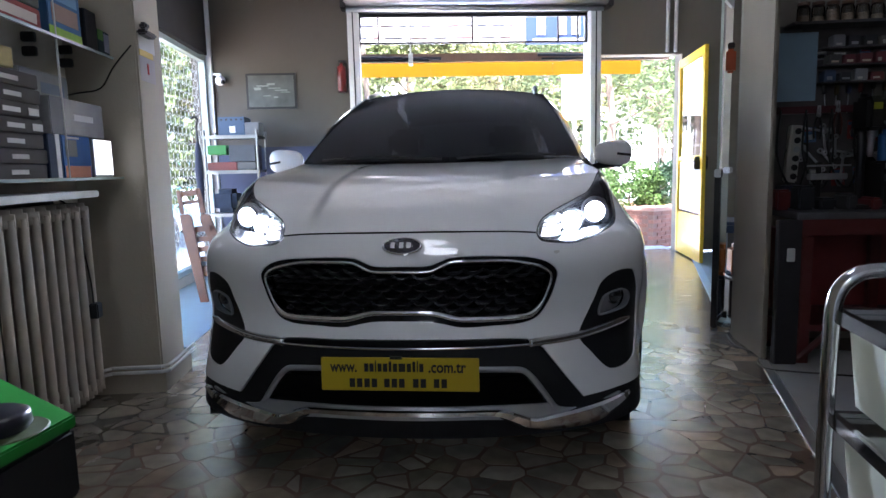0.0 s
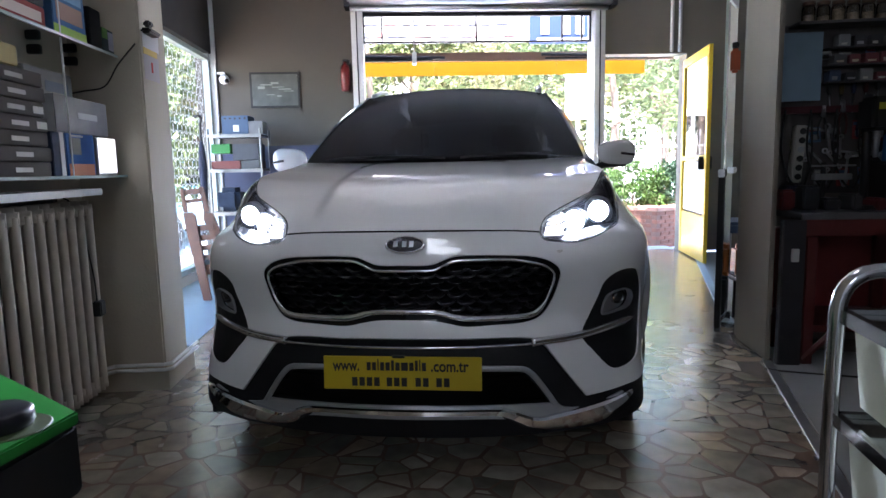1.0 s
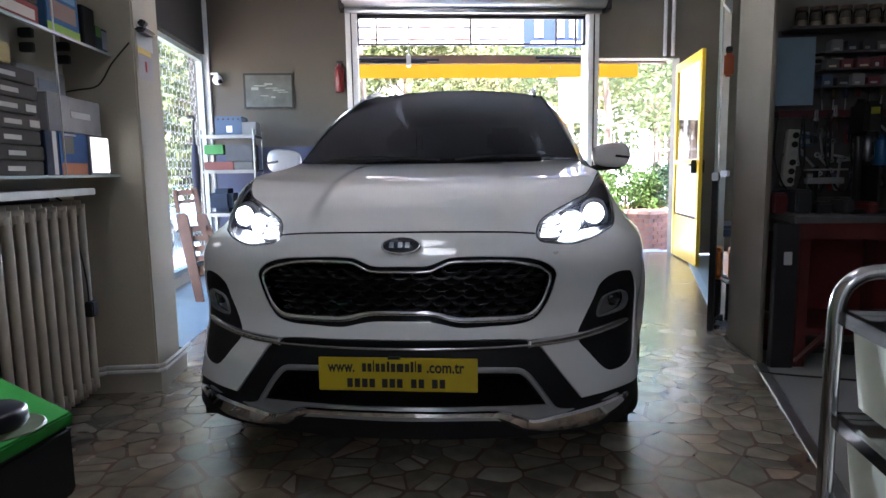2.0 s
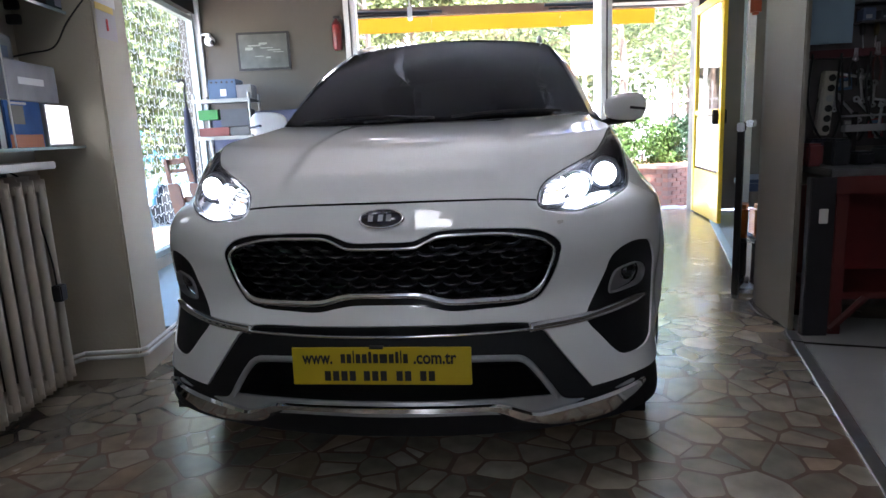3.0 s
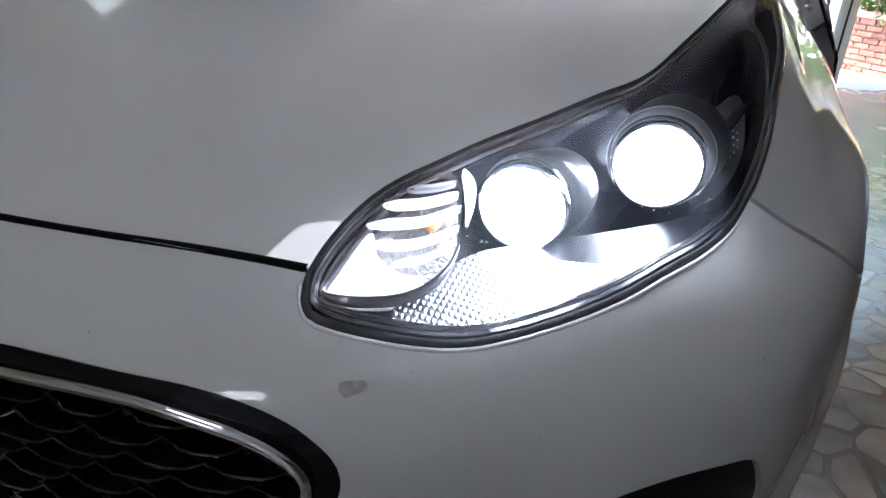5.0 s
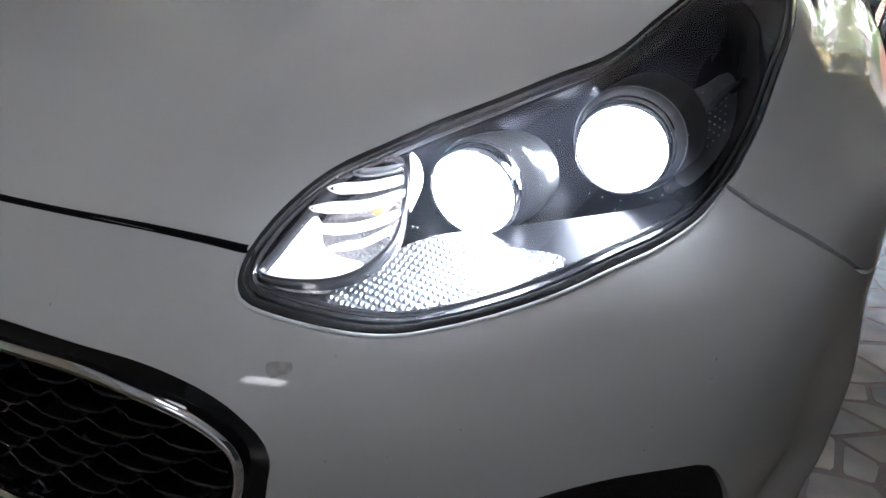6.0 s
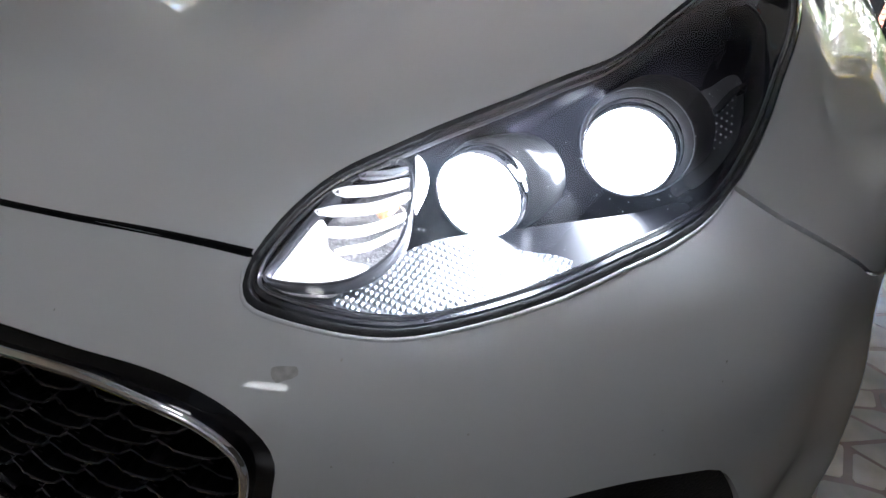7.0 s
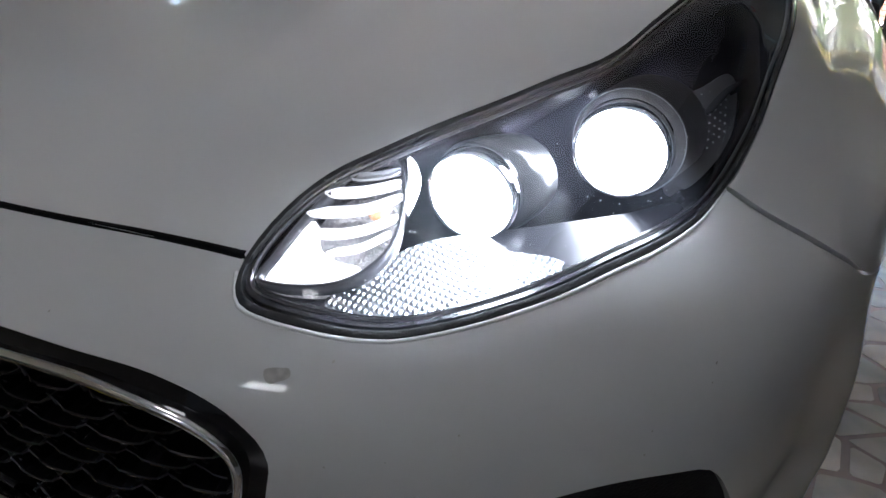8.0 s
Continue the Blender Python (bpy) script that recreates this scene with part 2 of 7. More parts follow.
def on(s, z, off=0.0):
    """A place on the skin, off metres proud of it."""
    return Vector((skin(s, z) + off * skin_normal(s, z))[0])


def inset(loop, d):
    """Moves a closed line inwards by d (outwards where d is negative)."""
    p = np.array(loop)
    area = 0.5 * np.sum(p[:, 0] * np.roll(p[:, 1], -1) - np.roll(p[:, 0], -1) * p[:, 1])
    e = np.roll(p, -1, 0) - np.roll(p, 1, 0)
    e /= np.linalg.norm(e, axis=1)[:, None] + 1e-9
    n = np.stack([-e[:, 1], e[:, 0]], 1) * (1 if area > 0 else -1)
    return [tuple(q) for q in p + n * d]


def inside(x, y, loop):
    p = np.array(loop)
    q = np.roll(p, -1, 0)
    hit = ((p[:, 1] > y) != (q[:, 1] > y)) & (x < (q[:, 0] - p[:, 0]) * (y - p[:, 1]) / (q[:, 1] - p[:, 1] + 1e-12) + p[:, 0])
    return hit.sum() % 2 == 1


def mirrored(loop):
    return [(-p[0], p[1]) for p in loop][::-1]


def panel(loop, holes=(), off=0.0, edge=0.012, step=0.018, bulge=None):
    """A mesh on the skin inside a line of (s, z), with holes, and with its rim turned inwards by edge metres."""
    from mathutils.geometry import delaunay_2d_cdt

    loops = [[tuple(map(float, p)) for p in l] for l in (loop, *holes)]
    pts, segs = [], []
    for l in loops:
        k = len(pts)
        pts += l
        segs += [(k + i, k + (i + 1) % len(l)) for i in range(len(l))]
    bound = np.array(pts)
    lo, hi = bound.min(0), bound.max(0)
    for i, y in enumerate(np.arange(lo[1] + step / 2, hi[1], step)):
        for x in np.arange(lo[0] + step / 2 + (i % 2) * step / 2, hi[0], step):
            if np.min(np.abs(bound - (x, y)).sum(1)) > step * 0.7 and inside(x, y, loops[0]) and not any(inside(x, y, h) for h in loops[1:]):
                pts.append((x, y))
    out, _e, faces, *_ = delaunay_2d_cdt([Vector(p) for p in pts], segs, [], 0, 1e-6)
    v2 = np.array([tuple(v) for v in out])
    keep = []
    for f in faces:
        c = v2[list(f)].mean(0)
        if inside(c[0], c[1], loops[0]) and not any(inside(c[0], c[1], h) for h in loops[1:]):
            keep.append(tuple(f))
    n3 = skin_normal(v2[:, 0], v2[:, 1])
    o = off if bulge is None else (off + np.array([bulge(*p) for p in v2]))[:, None]
    v3 = skin(v2[:, 0], v2[:, 1]) + o * n3
    verts, norms = [tuple(v) for v in v3], [tuple(n) for n in n3]
    tris = []
    for f in keep:
        a, b, c = (v2[i] for i in f)
        tris.append(f if (b[0] - a[0]) * (c[1] - a[1]) - (b[1] - a[1]) * (c[0] - a[0]) > 0 else f[::-1])
    if edge:
        cnt = {}
        for f in tris:
            for a, b in zip(f, f[1:] + f[:1]):
                cnt[(a, b)] = 1
        rim = [e for e in cnt if (e[1], e[0]) not in cnt]
        top, low = {}, {}
        for a, b in rim:
            for i in (a, b):
                if i not in low:
                    top[i] = len(verts)
                    verts.append(tuple(v3[i]))
                    low[i] = len(verts)
                    verts.append(tuple(v3[i] - edge * n3[i]))
                    norms += [(0, 0, 0), (0, 0, 0)]
            tris.append((top[b], top[a], low[a], low[b]))
    me = bpy.data.meshes.new("panel")
    me.from_pydata(verts, [], tris)
    me.polygons.foreach_set("use_smooth", [True] * len(me.polygons))
    me.update()
    if bulge is None:
        auto = [tuple(v.normal) for v in me.vertices]
        me.normals_split_custom_set_from_vertices([n if any(n) else a for n, a in zip(norms, auto)])
    return me


def strip(line, width, off, depth=0.012):
    """A rounded moulding along a line of (s, z) on the skin; width is a number or runs with the line."""
    bm = bmesh.new()
    n = len(line)
    rows = []
    for i, p in enumerate(line):
        a, b = line[max(0, i - 1)], line[min(n - 1, i + 1)]
        d = np.array(b) - np.array(a)
        d = d / (np.linalg.norm(d) + 1e-9)
        nx = np.array([-d[1], d[0]])
        w = width(i / (n - 1)) if callable(width) else width
        row = []
        for k, h in ((-1.0, -depth), (-1.0, 0.0), (-0.6, 0.75), (0.0, 1.0), (0.6, 0.75), (1.0, 0.0), (1.0, -depth)):
            q = np.array(p) + nx * w / 2 * k
            row.append(bm.verts.new(on(q[0], q[1], h if h < 0 else off * h)))
        rows.append(row)
    for a, b in zip(rows, rows[1:]):
        for k in range(len(a) - 1):
            bm.faces.new((a[k], a[k + 1], b[k + 1], b[k]))
    for r in (rows[0], rows[-1]):
        bm.faces.new(r)
    bmesh.ops.recalc_face_normals(bm, faces=bm.faces)
    return bm


# ---- the car ----
car = thing("car", "white SUV with lit headlights, black grille and chrome trim", "car")


def both(half):
    """A closed line from its right half, which starts and ends in the middle."""
    return half + [(-x, z) for x, z in half[::-1][1:-1]]


def s_at(y, z):
    j = int(np.clip(round((z - 0.18) / 0.01), 0, 98))
    return float(np.interp(y, SKINY[j], SG))


HL_TOP = [(0.466, 0.866), (0.477, 0.893), (0.498, 0.915), (0.535, 0.933), (0.567, 0.947), (0.615, 0.965), (0.655, 0.981), (0.688, 0.991), (0.708, 1.001), (0.73, 1.016), (0.758, 1.030), (0.80, 1.046), (0.86, 1.062), (0.94, 1.073)]
HL_REAR = [(0.98, 1.060), (0.988, 1.038), (0.978, 1.014), (0.950, 0.988), (0.922, 0.961), (0.89, 0.922), (0.87, 0.903), (0.858, 0.893)]
HL_LOW = [(0.837, 0.879), (0.80, 0.868), (0.76, 0.860), (0.72, 0.850), (0.675, 0.840), (0.64, 0.833), (0.61, 0.8285), (0.58, 0.8278), (0.545, 0.830), (0.50, 0.835), (0.48, 0.840), (0.4695, 0.849)]
GRILLE = [(0, 0.774), (0.09, 0.775), (0.13, 0.788), (0.165, 0.800), (0.25, 0.803), (0.35, 0.799), (0.43, 0.793), (0.49, 0.778), (0.525, 0.755), (0.535, 0.735), (0.53, 0.71), (0.512, 0.66), (0.485, 0.615), (0.455, 0.588), (0.40, 0.575), (0.30, 0.572), (0.20, 0.571), (0.14, 0.583), (0.09, 0.591), (0, 0.593)]
GRILLE_RING = [(0, 0.756), (0.10, 0.758), (0.135, 0.772), (0.17, 0.784), (0.25, 0.786), (0.36, 0.783), (0.43, 0.772), (0.475, 0.760), (0.505, 0.74), (0.51, 0.72), (0.495, 0.675), (0.473, 0.63), (0.447, 0.604), (0.41, 0.5945), (0.30, 0.593), (0.205, 0.595), (0.165, 0.602), (0.13, 0.612), (0.09, 0.618), (0, 0.619)]
FOG = [(0.86, 0.720), (0.80, 0.724), (0.745, 0.712), (0.705, 0.686), (0.68, 0.635), (0.65, 0.58), (0.62, 0.528), (0.624, 0.505), (0.66, 0.468), (0.72, 0.408), (0.755, 0.395), (0.825, 0.398), (0.89, 0.42), (0.93, 0.47), (0.955, 0.53), (0.94, 0.61), (0.905, 0.685), (0.885, 0.712)]
FOGLAMP = [(0.708, 0.5735), (0.7035, 0.583), (0.7085, 0.608), (0.72, 0.632), (0.735, 0.642), (0.77, 0.650), (0.815, 0.652), (0.845, 0.640), (0.860, 0.616), (0.852, 0.594), (0.83, 0.583), (0.78, 0.577), (0.735, 0.573)]

ARCH_Y, ARCH_Z, ARCH_R = 0.955, 0.36, 0.375


def arch(a0, a1, n=14):
    """The front wheel's arch as (s, z); angles in degrees from the way ahead, over the top."""
    out = []
    for k in range(n + 1):
        a = radians(a0 + (a1 - a0) * k / n)
        z = ARCH_Z + ARCH_R * math.sin(a)
        out.append((s_at(ARCH_Y - ARCH_R * math.cos(a), z), z))
    return out


hl_loop = spline(HL_TOP + [HL_TOP[-1]] + HL_REAR + HL_LOW, True, 0.012)
gap_end = arch(80, 80, 1)[0]
half = [(0, 0.8785), (0.15, 0.8780), (0.36, 0.8735), (HL_TOP[0][0], HL_TOP[0][1] - 0.001), (HL_TOP[0][0], HL_TOP[0][1] - 0.001), *HL_LOW[::-1], HL_REAR[-1], HL_REAR[-1], (0.915, 0.870), (0.97, 0.851), (1.045, 0.824), (1.12, 0.795), gap_end, gap_end]
half += arch(75, -3, 10) + [(0.93, 0.338), (0.88, 0.334), (0.77, 0.329), (0.77, 0.329), (0.622, 0.318), (0.622, 0.318), (0.485, 0.493), (0.485, 0.493), (0.43, 0.524), (0.2, 0.534), (0, 0.537)]
bumper_loop = both([tuple(p) for p in spline(half, False, 0.02)])
grille_loop = [tuple(p) for p in spline(both(GRILLE), True, 0.012)]
fog_loop = [tuple(p) for p in spline(FOG, True, 0.015)]
part("front_bumper", panel(inset(bumper_loop, 0.0015), [inset(grille_loop, -0.001), inset(fog_loop, -0.001), inset(mirrored(fog_loop), -0.001)]), PAINT, car)

# grille
ring = [tuple(p) for p in spline(both(GRILLE_RING), True, 0.010)]
grille = part("grille", panel(grille_loop, [inset(ring, 0.004)], off=-0.003, edge=0.03, step=0.012), BLACKGLOSS, car, "gloss black grille surround")


def ring_strip(loop, width, off, depth=0.02):
    bm = bmesh.new()
    n = len(loop)
    rows = []
    for i in range(n):
        d = np.array(loop[(i + 1) % n]) - np.array(loop[i - 1])
        d /= np.linalg.norm(d)
        nx = np.array([-d[1], d[0]])
        row = []
        for k, h in ((-1, -depth), (-1, 0.3), (-0.8, 0.9), (0, 1.0), (0.8, 0.9), (1, 0.3), (1, -depth)):
            q = np.array(loop[i]) + nx * (width(*loop[i]) if callable(width) else width) / 2 * k
            row.append(bm.verts.new(on(q[0], q[1], h if h < 0 else off * h)))
        rows.append(row)
    for i in range(n):
        a, b = rows[i], rows[(i + 1) % n]
        for k in range(6):
            bm.faces.new((a[k], a[k + 1], b[k + 1], b[k]))
    bmesh.ops.recalc_face_normals(bm, faces=bm.faces)
    return bm


part("chrome_ring", ring_strip(ring, lambda s, z: 0.0085 + 0.011 * min(1, max(0, (0.645 - z) / 0.035)), 0.006), CHROME, grille, "bright chrome ring", True)
part("backing", panel(inset(ring, 0.002), off=-0.055, edge=0, step=0.03), DARK, grille)
# scale-like mesh: rows of dark hollows over thin curved lips
bm = bmesh.new()
glint = bmesh.new()
core = inset(ring, 0.005)
LIPS = [(-0.035, 0.0075), (-0.028, 0.0035), (-0.020, -0.0035), (-0.008, -0.0050), (0.008, -0.0050), (0.020, -0.0025), (0.035, 0.0075)]
row = 0
z = 0.603
while z < 0.79:
    for k in range(-9, 10):
        s = k * 0.070 + (row % 2) * 0.035
        if not inside(s, z, core):
            continue
        line = [(s + a, z + b) for a, b in LIPS if inside(s + a, z + b, core)]
        if len(line) < 3:
            continue
        rows = [[bm.verts.new(on(a, b + db, o)) for a, b in line] for db, o in ((0.005, -0.046), (0.0016, -0.0165), (0.0, -0.0155), (-0.0016, -0.0170), (-0.010, -0.046))]
        for a, b in zip(rows, rows[1:]):
            for i in range(len(line) - 1):
                bm.faces.new((a[i], b[i], b[i + 1], a[i + 1]))
        tri = [(s + 0.024, z + 0.0075), (s + 0.046, z + 0.0075), (s + 0.035, z - 0.004)]
        if all(inside(*p, core) for p in tri):
            bm.faces.new([bm.verts.new(on(a, b, -0.0200)) for a, b in (tri[0], tri[2], tri[1])])
        # bright slivers laid over the dark lips as painted glints
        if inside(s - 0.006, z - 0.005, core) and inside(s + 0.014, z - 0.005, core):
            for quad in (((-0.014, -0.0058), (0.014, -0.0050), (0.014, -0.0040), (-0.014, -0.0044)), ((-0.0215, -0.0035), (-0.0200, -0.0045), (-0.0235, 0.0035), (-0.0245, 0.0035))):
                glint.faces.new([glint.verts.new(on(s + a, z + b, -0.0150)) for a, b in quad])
    z += 0.0225
    row += 1
part("mesh_insert", bm, mat("mesh_black", (0.004, 0.004, 0.006), 0.30, spec=0.25), grille, "black scale-patterned grille mesh", kind="stuff")
part("mesh_glints", glint, mat("glint_metal", (0.45, 0.45, 0.47), 0.25, 1.0), grille, "bright slivers set as glints on the mesh lips", kind="stuff")

# lower valance, slot, chrome strips
half = [(0, 0.536), (0.2, 0.533), (0.43, 0.523), (0.483, 0.493), (0.483, 0.493), (0.62, 0.318), (0.62, 0.318), (0.77, 0.328), (0.88, 0.333), (0.96, 0.336), (0.96, 0.336), (0.93, 0.25), (0.80, 0.215), (0.5, 0.2), (0, 0.2)]
valance = part("lower_valance", panel(both([tuple(p) for p in spline(half, False, 0.02)]), [[tuple(p) for p in spline(both([(0, 0.437), (0.385, 0.423), (0.425, 0.400), (0.425, 0.400), (0.488, 0.312), (0.488, 0.312), (0.3, 0.318), (0, 0.322)]), True, 0.02)]], off=-0.006, edge=0.03), BLACKPLASTIC, car, "black plastic lower bumper")
part("intake_backing", panel(both([(0, 0.445), (0.40, 0.43), (0.50, 0.30), (0, 0.31)]), off=-0.06, edge=0, step=0.04), DARK, valance)
for k in range(5):
    zz = 0.335 + k * 0.021
    w = 0.475 - k * 0.016
    part("intake_slat", strip([(-w + 2 * w * i / 24, zz) for i in range(25)], 0.006, -0.028, 0.05), BLACKPLASTIC, valance)
part("slot_trim", strip(spline([(-0.435, 0.507), (-0.2, 0.509), (0, 0.510), (0.2, 0.509), (0.435, 0.507)], False, 0.02), 0.009, 0.008), CHROME, valance, "thin chrome trim line", True)
part("slot", panel(both([(0, 0.533), (0.2, 0.530), (0.40, 0.522), (0.425, 0.517), (0.41, 0.512), (0.2, 0.513), (0, 0.514)]), off=-0.003, edge=0.0), DARK, valance)
part("skid_frame", strip(spline([(-0.512, 0.300), (-0.437, 0.405), (-0.395, 0.432), (0, 0.446), (0.395, 0.432), (0.437, 0.405), (0.512, 0.300)], False, 0.02), 0.019, 0.006), SILVER, valance, "satin silver intake frame", True)
half = [(0, 0.321), (0.3, 0.317), (0.488, 0.311), (0.512, 0.311), (0.535, 0.293), (0.60, 0.284), (0.68, 0.294), (0.77, 0.314), (0.785, 0.306), (0.775, 0.292), (0.68, 0.262), (0.54, 0.236), (0.42, 0.240), (0.33, 0.266), (0, 0.271)]
part("skid_lower", panel(both([tuple(p) for p in spline(half, False, 0.014)]), off=0.001, edge=0.010, step=0.02), SILVER, valance, "satin silver skid plate")


def ribbon(top, low, off, depth=0.02):
    """A flat-faced moulding between two lines of (s, z), with a crease along it."""
    bm = bmesh.new()
    n = 121
    rows = []
    ends = [np.array(spline(l, False, 0.01)) for l in (top, low)]
    runs = [np.concatenate([[0], np.cumsum(np.linalg.norm(np.diff(e, axis=0), axis=1))]) for e in ends]
    for i in range(n):
        a, b = (np.array([np.interp(i / (n - 1) * r[-1], r, e[:, k]) for k in range(2)]) for e, r in zip(ends, runs))
        row = []
        for k, h in ((0.0, -depth), (0.0, off * 0.6), (0.12, off), (0.62, off * 1.05), (1.0, off * 0.25), (1.0, -depth)):
            q = a + (b - a) * k
            row.append(bm.verts.new(on(q[0], q[1], h)))
        rows.append(row)
    for a, b in zip(rows, rows[1:]):
        for k in range(5):
            bm.faces.new((a[k], a[k + 1], b[k + 1], b[k]))
    for r in (rows[0], rows[-1]):
        bm.faces.new(r)
    for r, t in zip(rows, rows[1:]):
        for k in range(6):
            bm.edges.get((r[k], t[k])).smooth = False
    bmesh.ops.recalc_face_normals(bm, faces=bm.faces)
    return bm


LIP_TOP = [(0, 0.314), (0.1775, 0.312), (0.325, 0.307), (0.36, 0.298), (0.405, 0.279), (0.445, 0.266), (0.52, 0.275), (0.6325, 0.289), (0.755, 0.307), (0.80, 0.316)]
LIP_LOW = [(0, 0.286), (0.175, 0.284), (0.305, 0.280), (0.345, 0.264), (0.40, 0.234), (0.45, 0.222), (0.5475, 0.216), (0.675, 0.227), (0.755, 0.262), (0.80, 0.300)]
part("lip_trim", ribbon([(-a, b) for a, b in LIP_TOP[:0:-1]] + LIP_TOP, [(-a, b) for a, b in LIP_LOW[:0:-1]] + LIP_LOW, 0.022), CHROME, valance, "polished chrome lip", True)
for sgn in (1, -1):
    part("side_trim", strip([(sgn * a, b) for a, b in spline([(0.432, 0.511), (0.455, 0.513), (0.55, 0.515), (0.62, 0.519), (0.685, 0.526), (0.73, 0.531), (0.778, 0.536), (0.8375, 0.540), (0.866, 0.542)], False, 0.015)], lambda t: 0.027 * min(1.0, 0.45 + 6 * (1 - t)), 0.009), CHROME, car, "chrome bumper strip", True)
    fl = fog_loop if sgn > 0 else mirrored(fog_loop)
    lamp_loop = [tuple(p) for p in spline(FOGLAMP, True, 0.01)]
    ll = lamp_loop if sgn > 0 else mirrored(lamp_loop)
    bez = part("fog_bezel", panel(fl, [ll], off=-0.006, edge=0.02), BLACKPLASTIC, car, "black plastic fog lamp bezel")
    part("fog_rim", ring_strip(ll, 0.0042, 0.003), mat("fog_rim_grey", (0.30, 0.30, 0.31), 0.35, 0.5), bez, "grey rim", True)
    part("fog_bowl", panel(ll, off=-0.030, edge=0, step=0.02), mat("fog_bowl", (0.26, 0.26, 0.27), 0.32, 0.5), bez)
    bm = bmesh.new()
    c, n = on(sgn * 0.80, 0.622, -0.024), Vector(skin_normal(sgn * 0.80, 0.622)[0])
    n = (n + Vector((0, -1.2, 0))).normalized()
    q = n.to_track_quat("Z", "Y").to_matrix().to_4x4()
    lathe(bm, [(0.0001, 0.010), (0.010, 0.0095), (0.018, 0.006), (0.023, 0.0), (0.026, -0.004), (0.027, 0.003), (0.029, 0.003), (0.029, -0.02)], 24, Matrix.Translation(c) @ q)
    part("fog_lens", bm, mat("fog_lens", (0.03, 0.03, 0.035), 0.05, 0.2, coat=1.0), bez, "dark round fog lamp", True)

dirt = mat("road_dirt", (0.55, 0.54, 0.52), 0.6, 0, 0.3, 160)
rng = random.Random(8)
loop = [tuple(p) for p in spline([(0.535 + rng.uniform(0.008, 0.016) * math.cos(a * 0.7), 0.804 + rng.uniform(0.003, 0.008) * math.sin(a * 0.7)) for a in range(9)], True, 0.004)]
part("dirt_mark", panel(loop, off=0.0004, edge=0, step=0.006), dirt, car, "small dull dirt mark")
for k in range(16):
    s0, z0, r0 = rng.uniform(0.25, 0.9), rng.uniform(0.73, 0.86), rng.uniform(0.0006, 0.0012)
    if z0 > 0.815 and s0 > 0.44 or inside(s0, z0, inset(grille_loop, -0.01)) or inside(s0, z0, inset(fog_loop, -0.01)):
        continue
    part("dirt_speck", panel([(s0 + r0 * math.cos(a), z0 + r0 * math.sin(a)) for a in (0, 1.2, 2.5, 3.8, 5.1)], off=0.0004, edge=0, step=0.01), dirt, car)

# number plate with bars for its writing
plate_m = Matrix.Translation((0, 0.008, 0.435)) @ Euler((radians(-3), 0, 0)).to_matrix().to_4x4()
plate = part("number_plate", bx(-0.26, -0.003, -0.055, 0.26, 0.004, 0.055, bevel=0.002), YELLOWPLATE, car, "yellow advertising plate with dark lettering")
plate.matrix_local = plate_m


def letters(text, size, parent, m, material, name="lettering", squeeze=1.0):
    cu = bpy.data.curves.new(name, "FONT")
    cu.body, cu.size, cu.extrude, cu.offset = text, size, 0.0004, 0.0012
    cu.materials.append(material)
    ob = new(name, cu)
    ob.parent = parent
    ob.matrix_local = m @ Matrix.Diagonal((squeeze, 1, 1, 1))
    return ob


up = Euler((radians(90), 0, 0)).to_matrix().to_4x4()
letters("www.", 0.052, plate, Matrix.Translation((-0.228, -0.0042, 0.008)) @ up, INK, squeeze=0.72)
letters(".com.tr", 0.052, plate, Matrix.Translation((0.095, -0.0042, 0.008)) @ up, INK, squeeze=0.80)
x = -0.115
for w, h in ((0.013, 0.027), (0.013, 0.027), (0.004, 0.037), (0.013, 0.027), (0.014, 0.027), (0.009, 0.034), (0.014, 0.027), (0.022, 0.027), (0.014, 0.027), (0.009, 0.034), (0.004, 0.037), (0.013, 0.027)):
    part("bar", bx(x, -0.0046, 0.009, x + w, -0.0036, 0.009 + h), INK, plate)
    x += w + 0.0048
for x0, n in ((-0.165, 4), (-0.05, 3), (0.045, 2), (0.113, 2)):
    for k in range(n):
        part("bar", bx(x0 + k * 0.0245, -0.0046, -0.043, x0 + k * 0.0245 + 0.018, -0.0036, -0.014), INK, plate)
bm = bmesh.new()
tube(bm, [(-0.03, 0.0, 0.054), (0.01, 0, 0.054)], 0.006, 8)
part("clip", bm, INK, plate)

# badge: a dark oval with a bright rim and three plain bars
badge_m = Matrix.Translation(on(0, 0.834, 0.004)) @ Vector(skin_normal(0.0005, 0.834)[0]).to_track_quat("Z", "Y").to_matrix().to_4x4()
bm = bmesh.new()
lathe(bm, [(0.0001, 0.005), (0.055, 0.004), (0.058, 0.002), (0.060, -0.006)], 48)
badge = part("badge", bm, mat("badge_dark", (0.012, 0.012, 0.03), 0.15, coat=1), car, "dark oval badge with chrome rim", True)
badge.matrix_local = badge_m @ Matrix.Diagonal((1.06, 0.56, 1, 1))
bm = bmesh.new()
lathe(bm, [(0.056, 0.003), (0.058, 0.0075), (0.061, 0.0085), (0.064, 0.007), (0.066, -0.006)], 48)
part("badge_rim", bm, CHROME, badge, "", True)
for x0 in (-0.037, -0.009, 0.014):
    part("badge_bar", bx(x0, -0.022, 0.004, x0 + 0.014, 0.022, 0.0085, bevel=0.001), CHROME, badge)

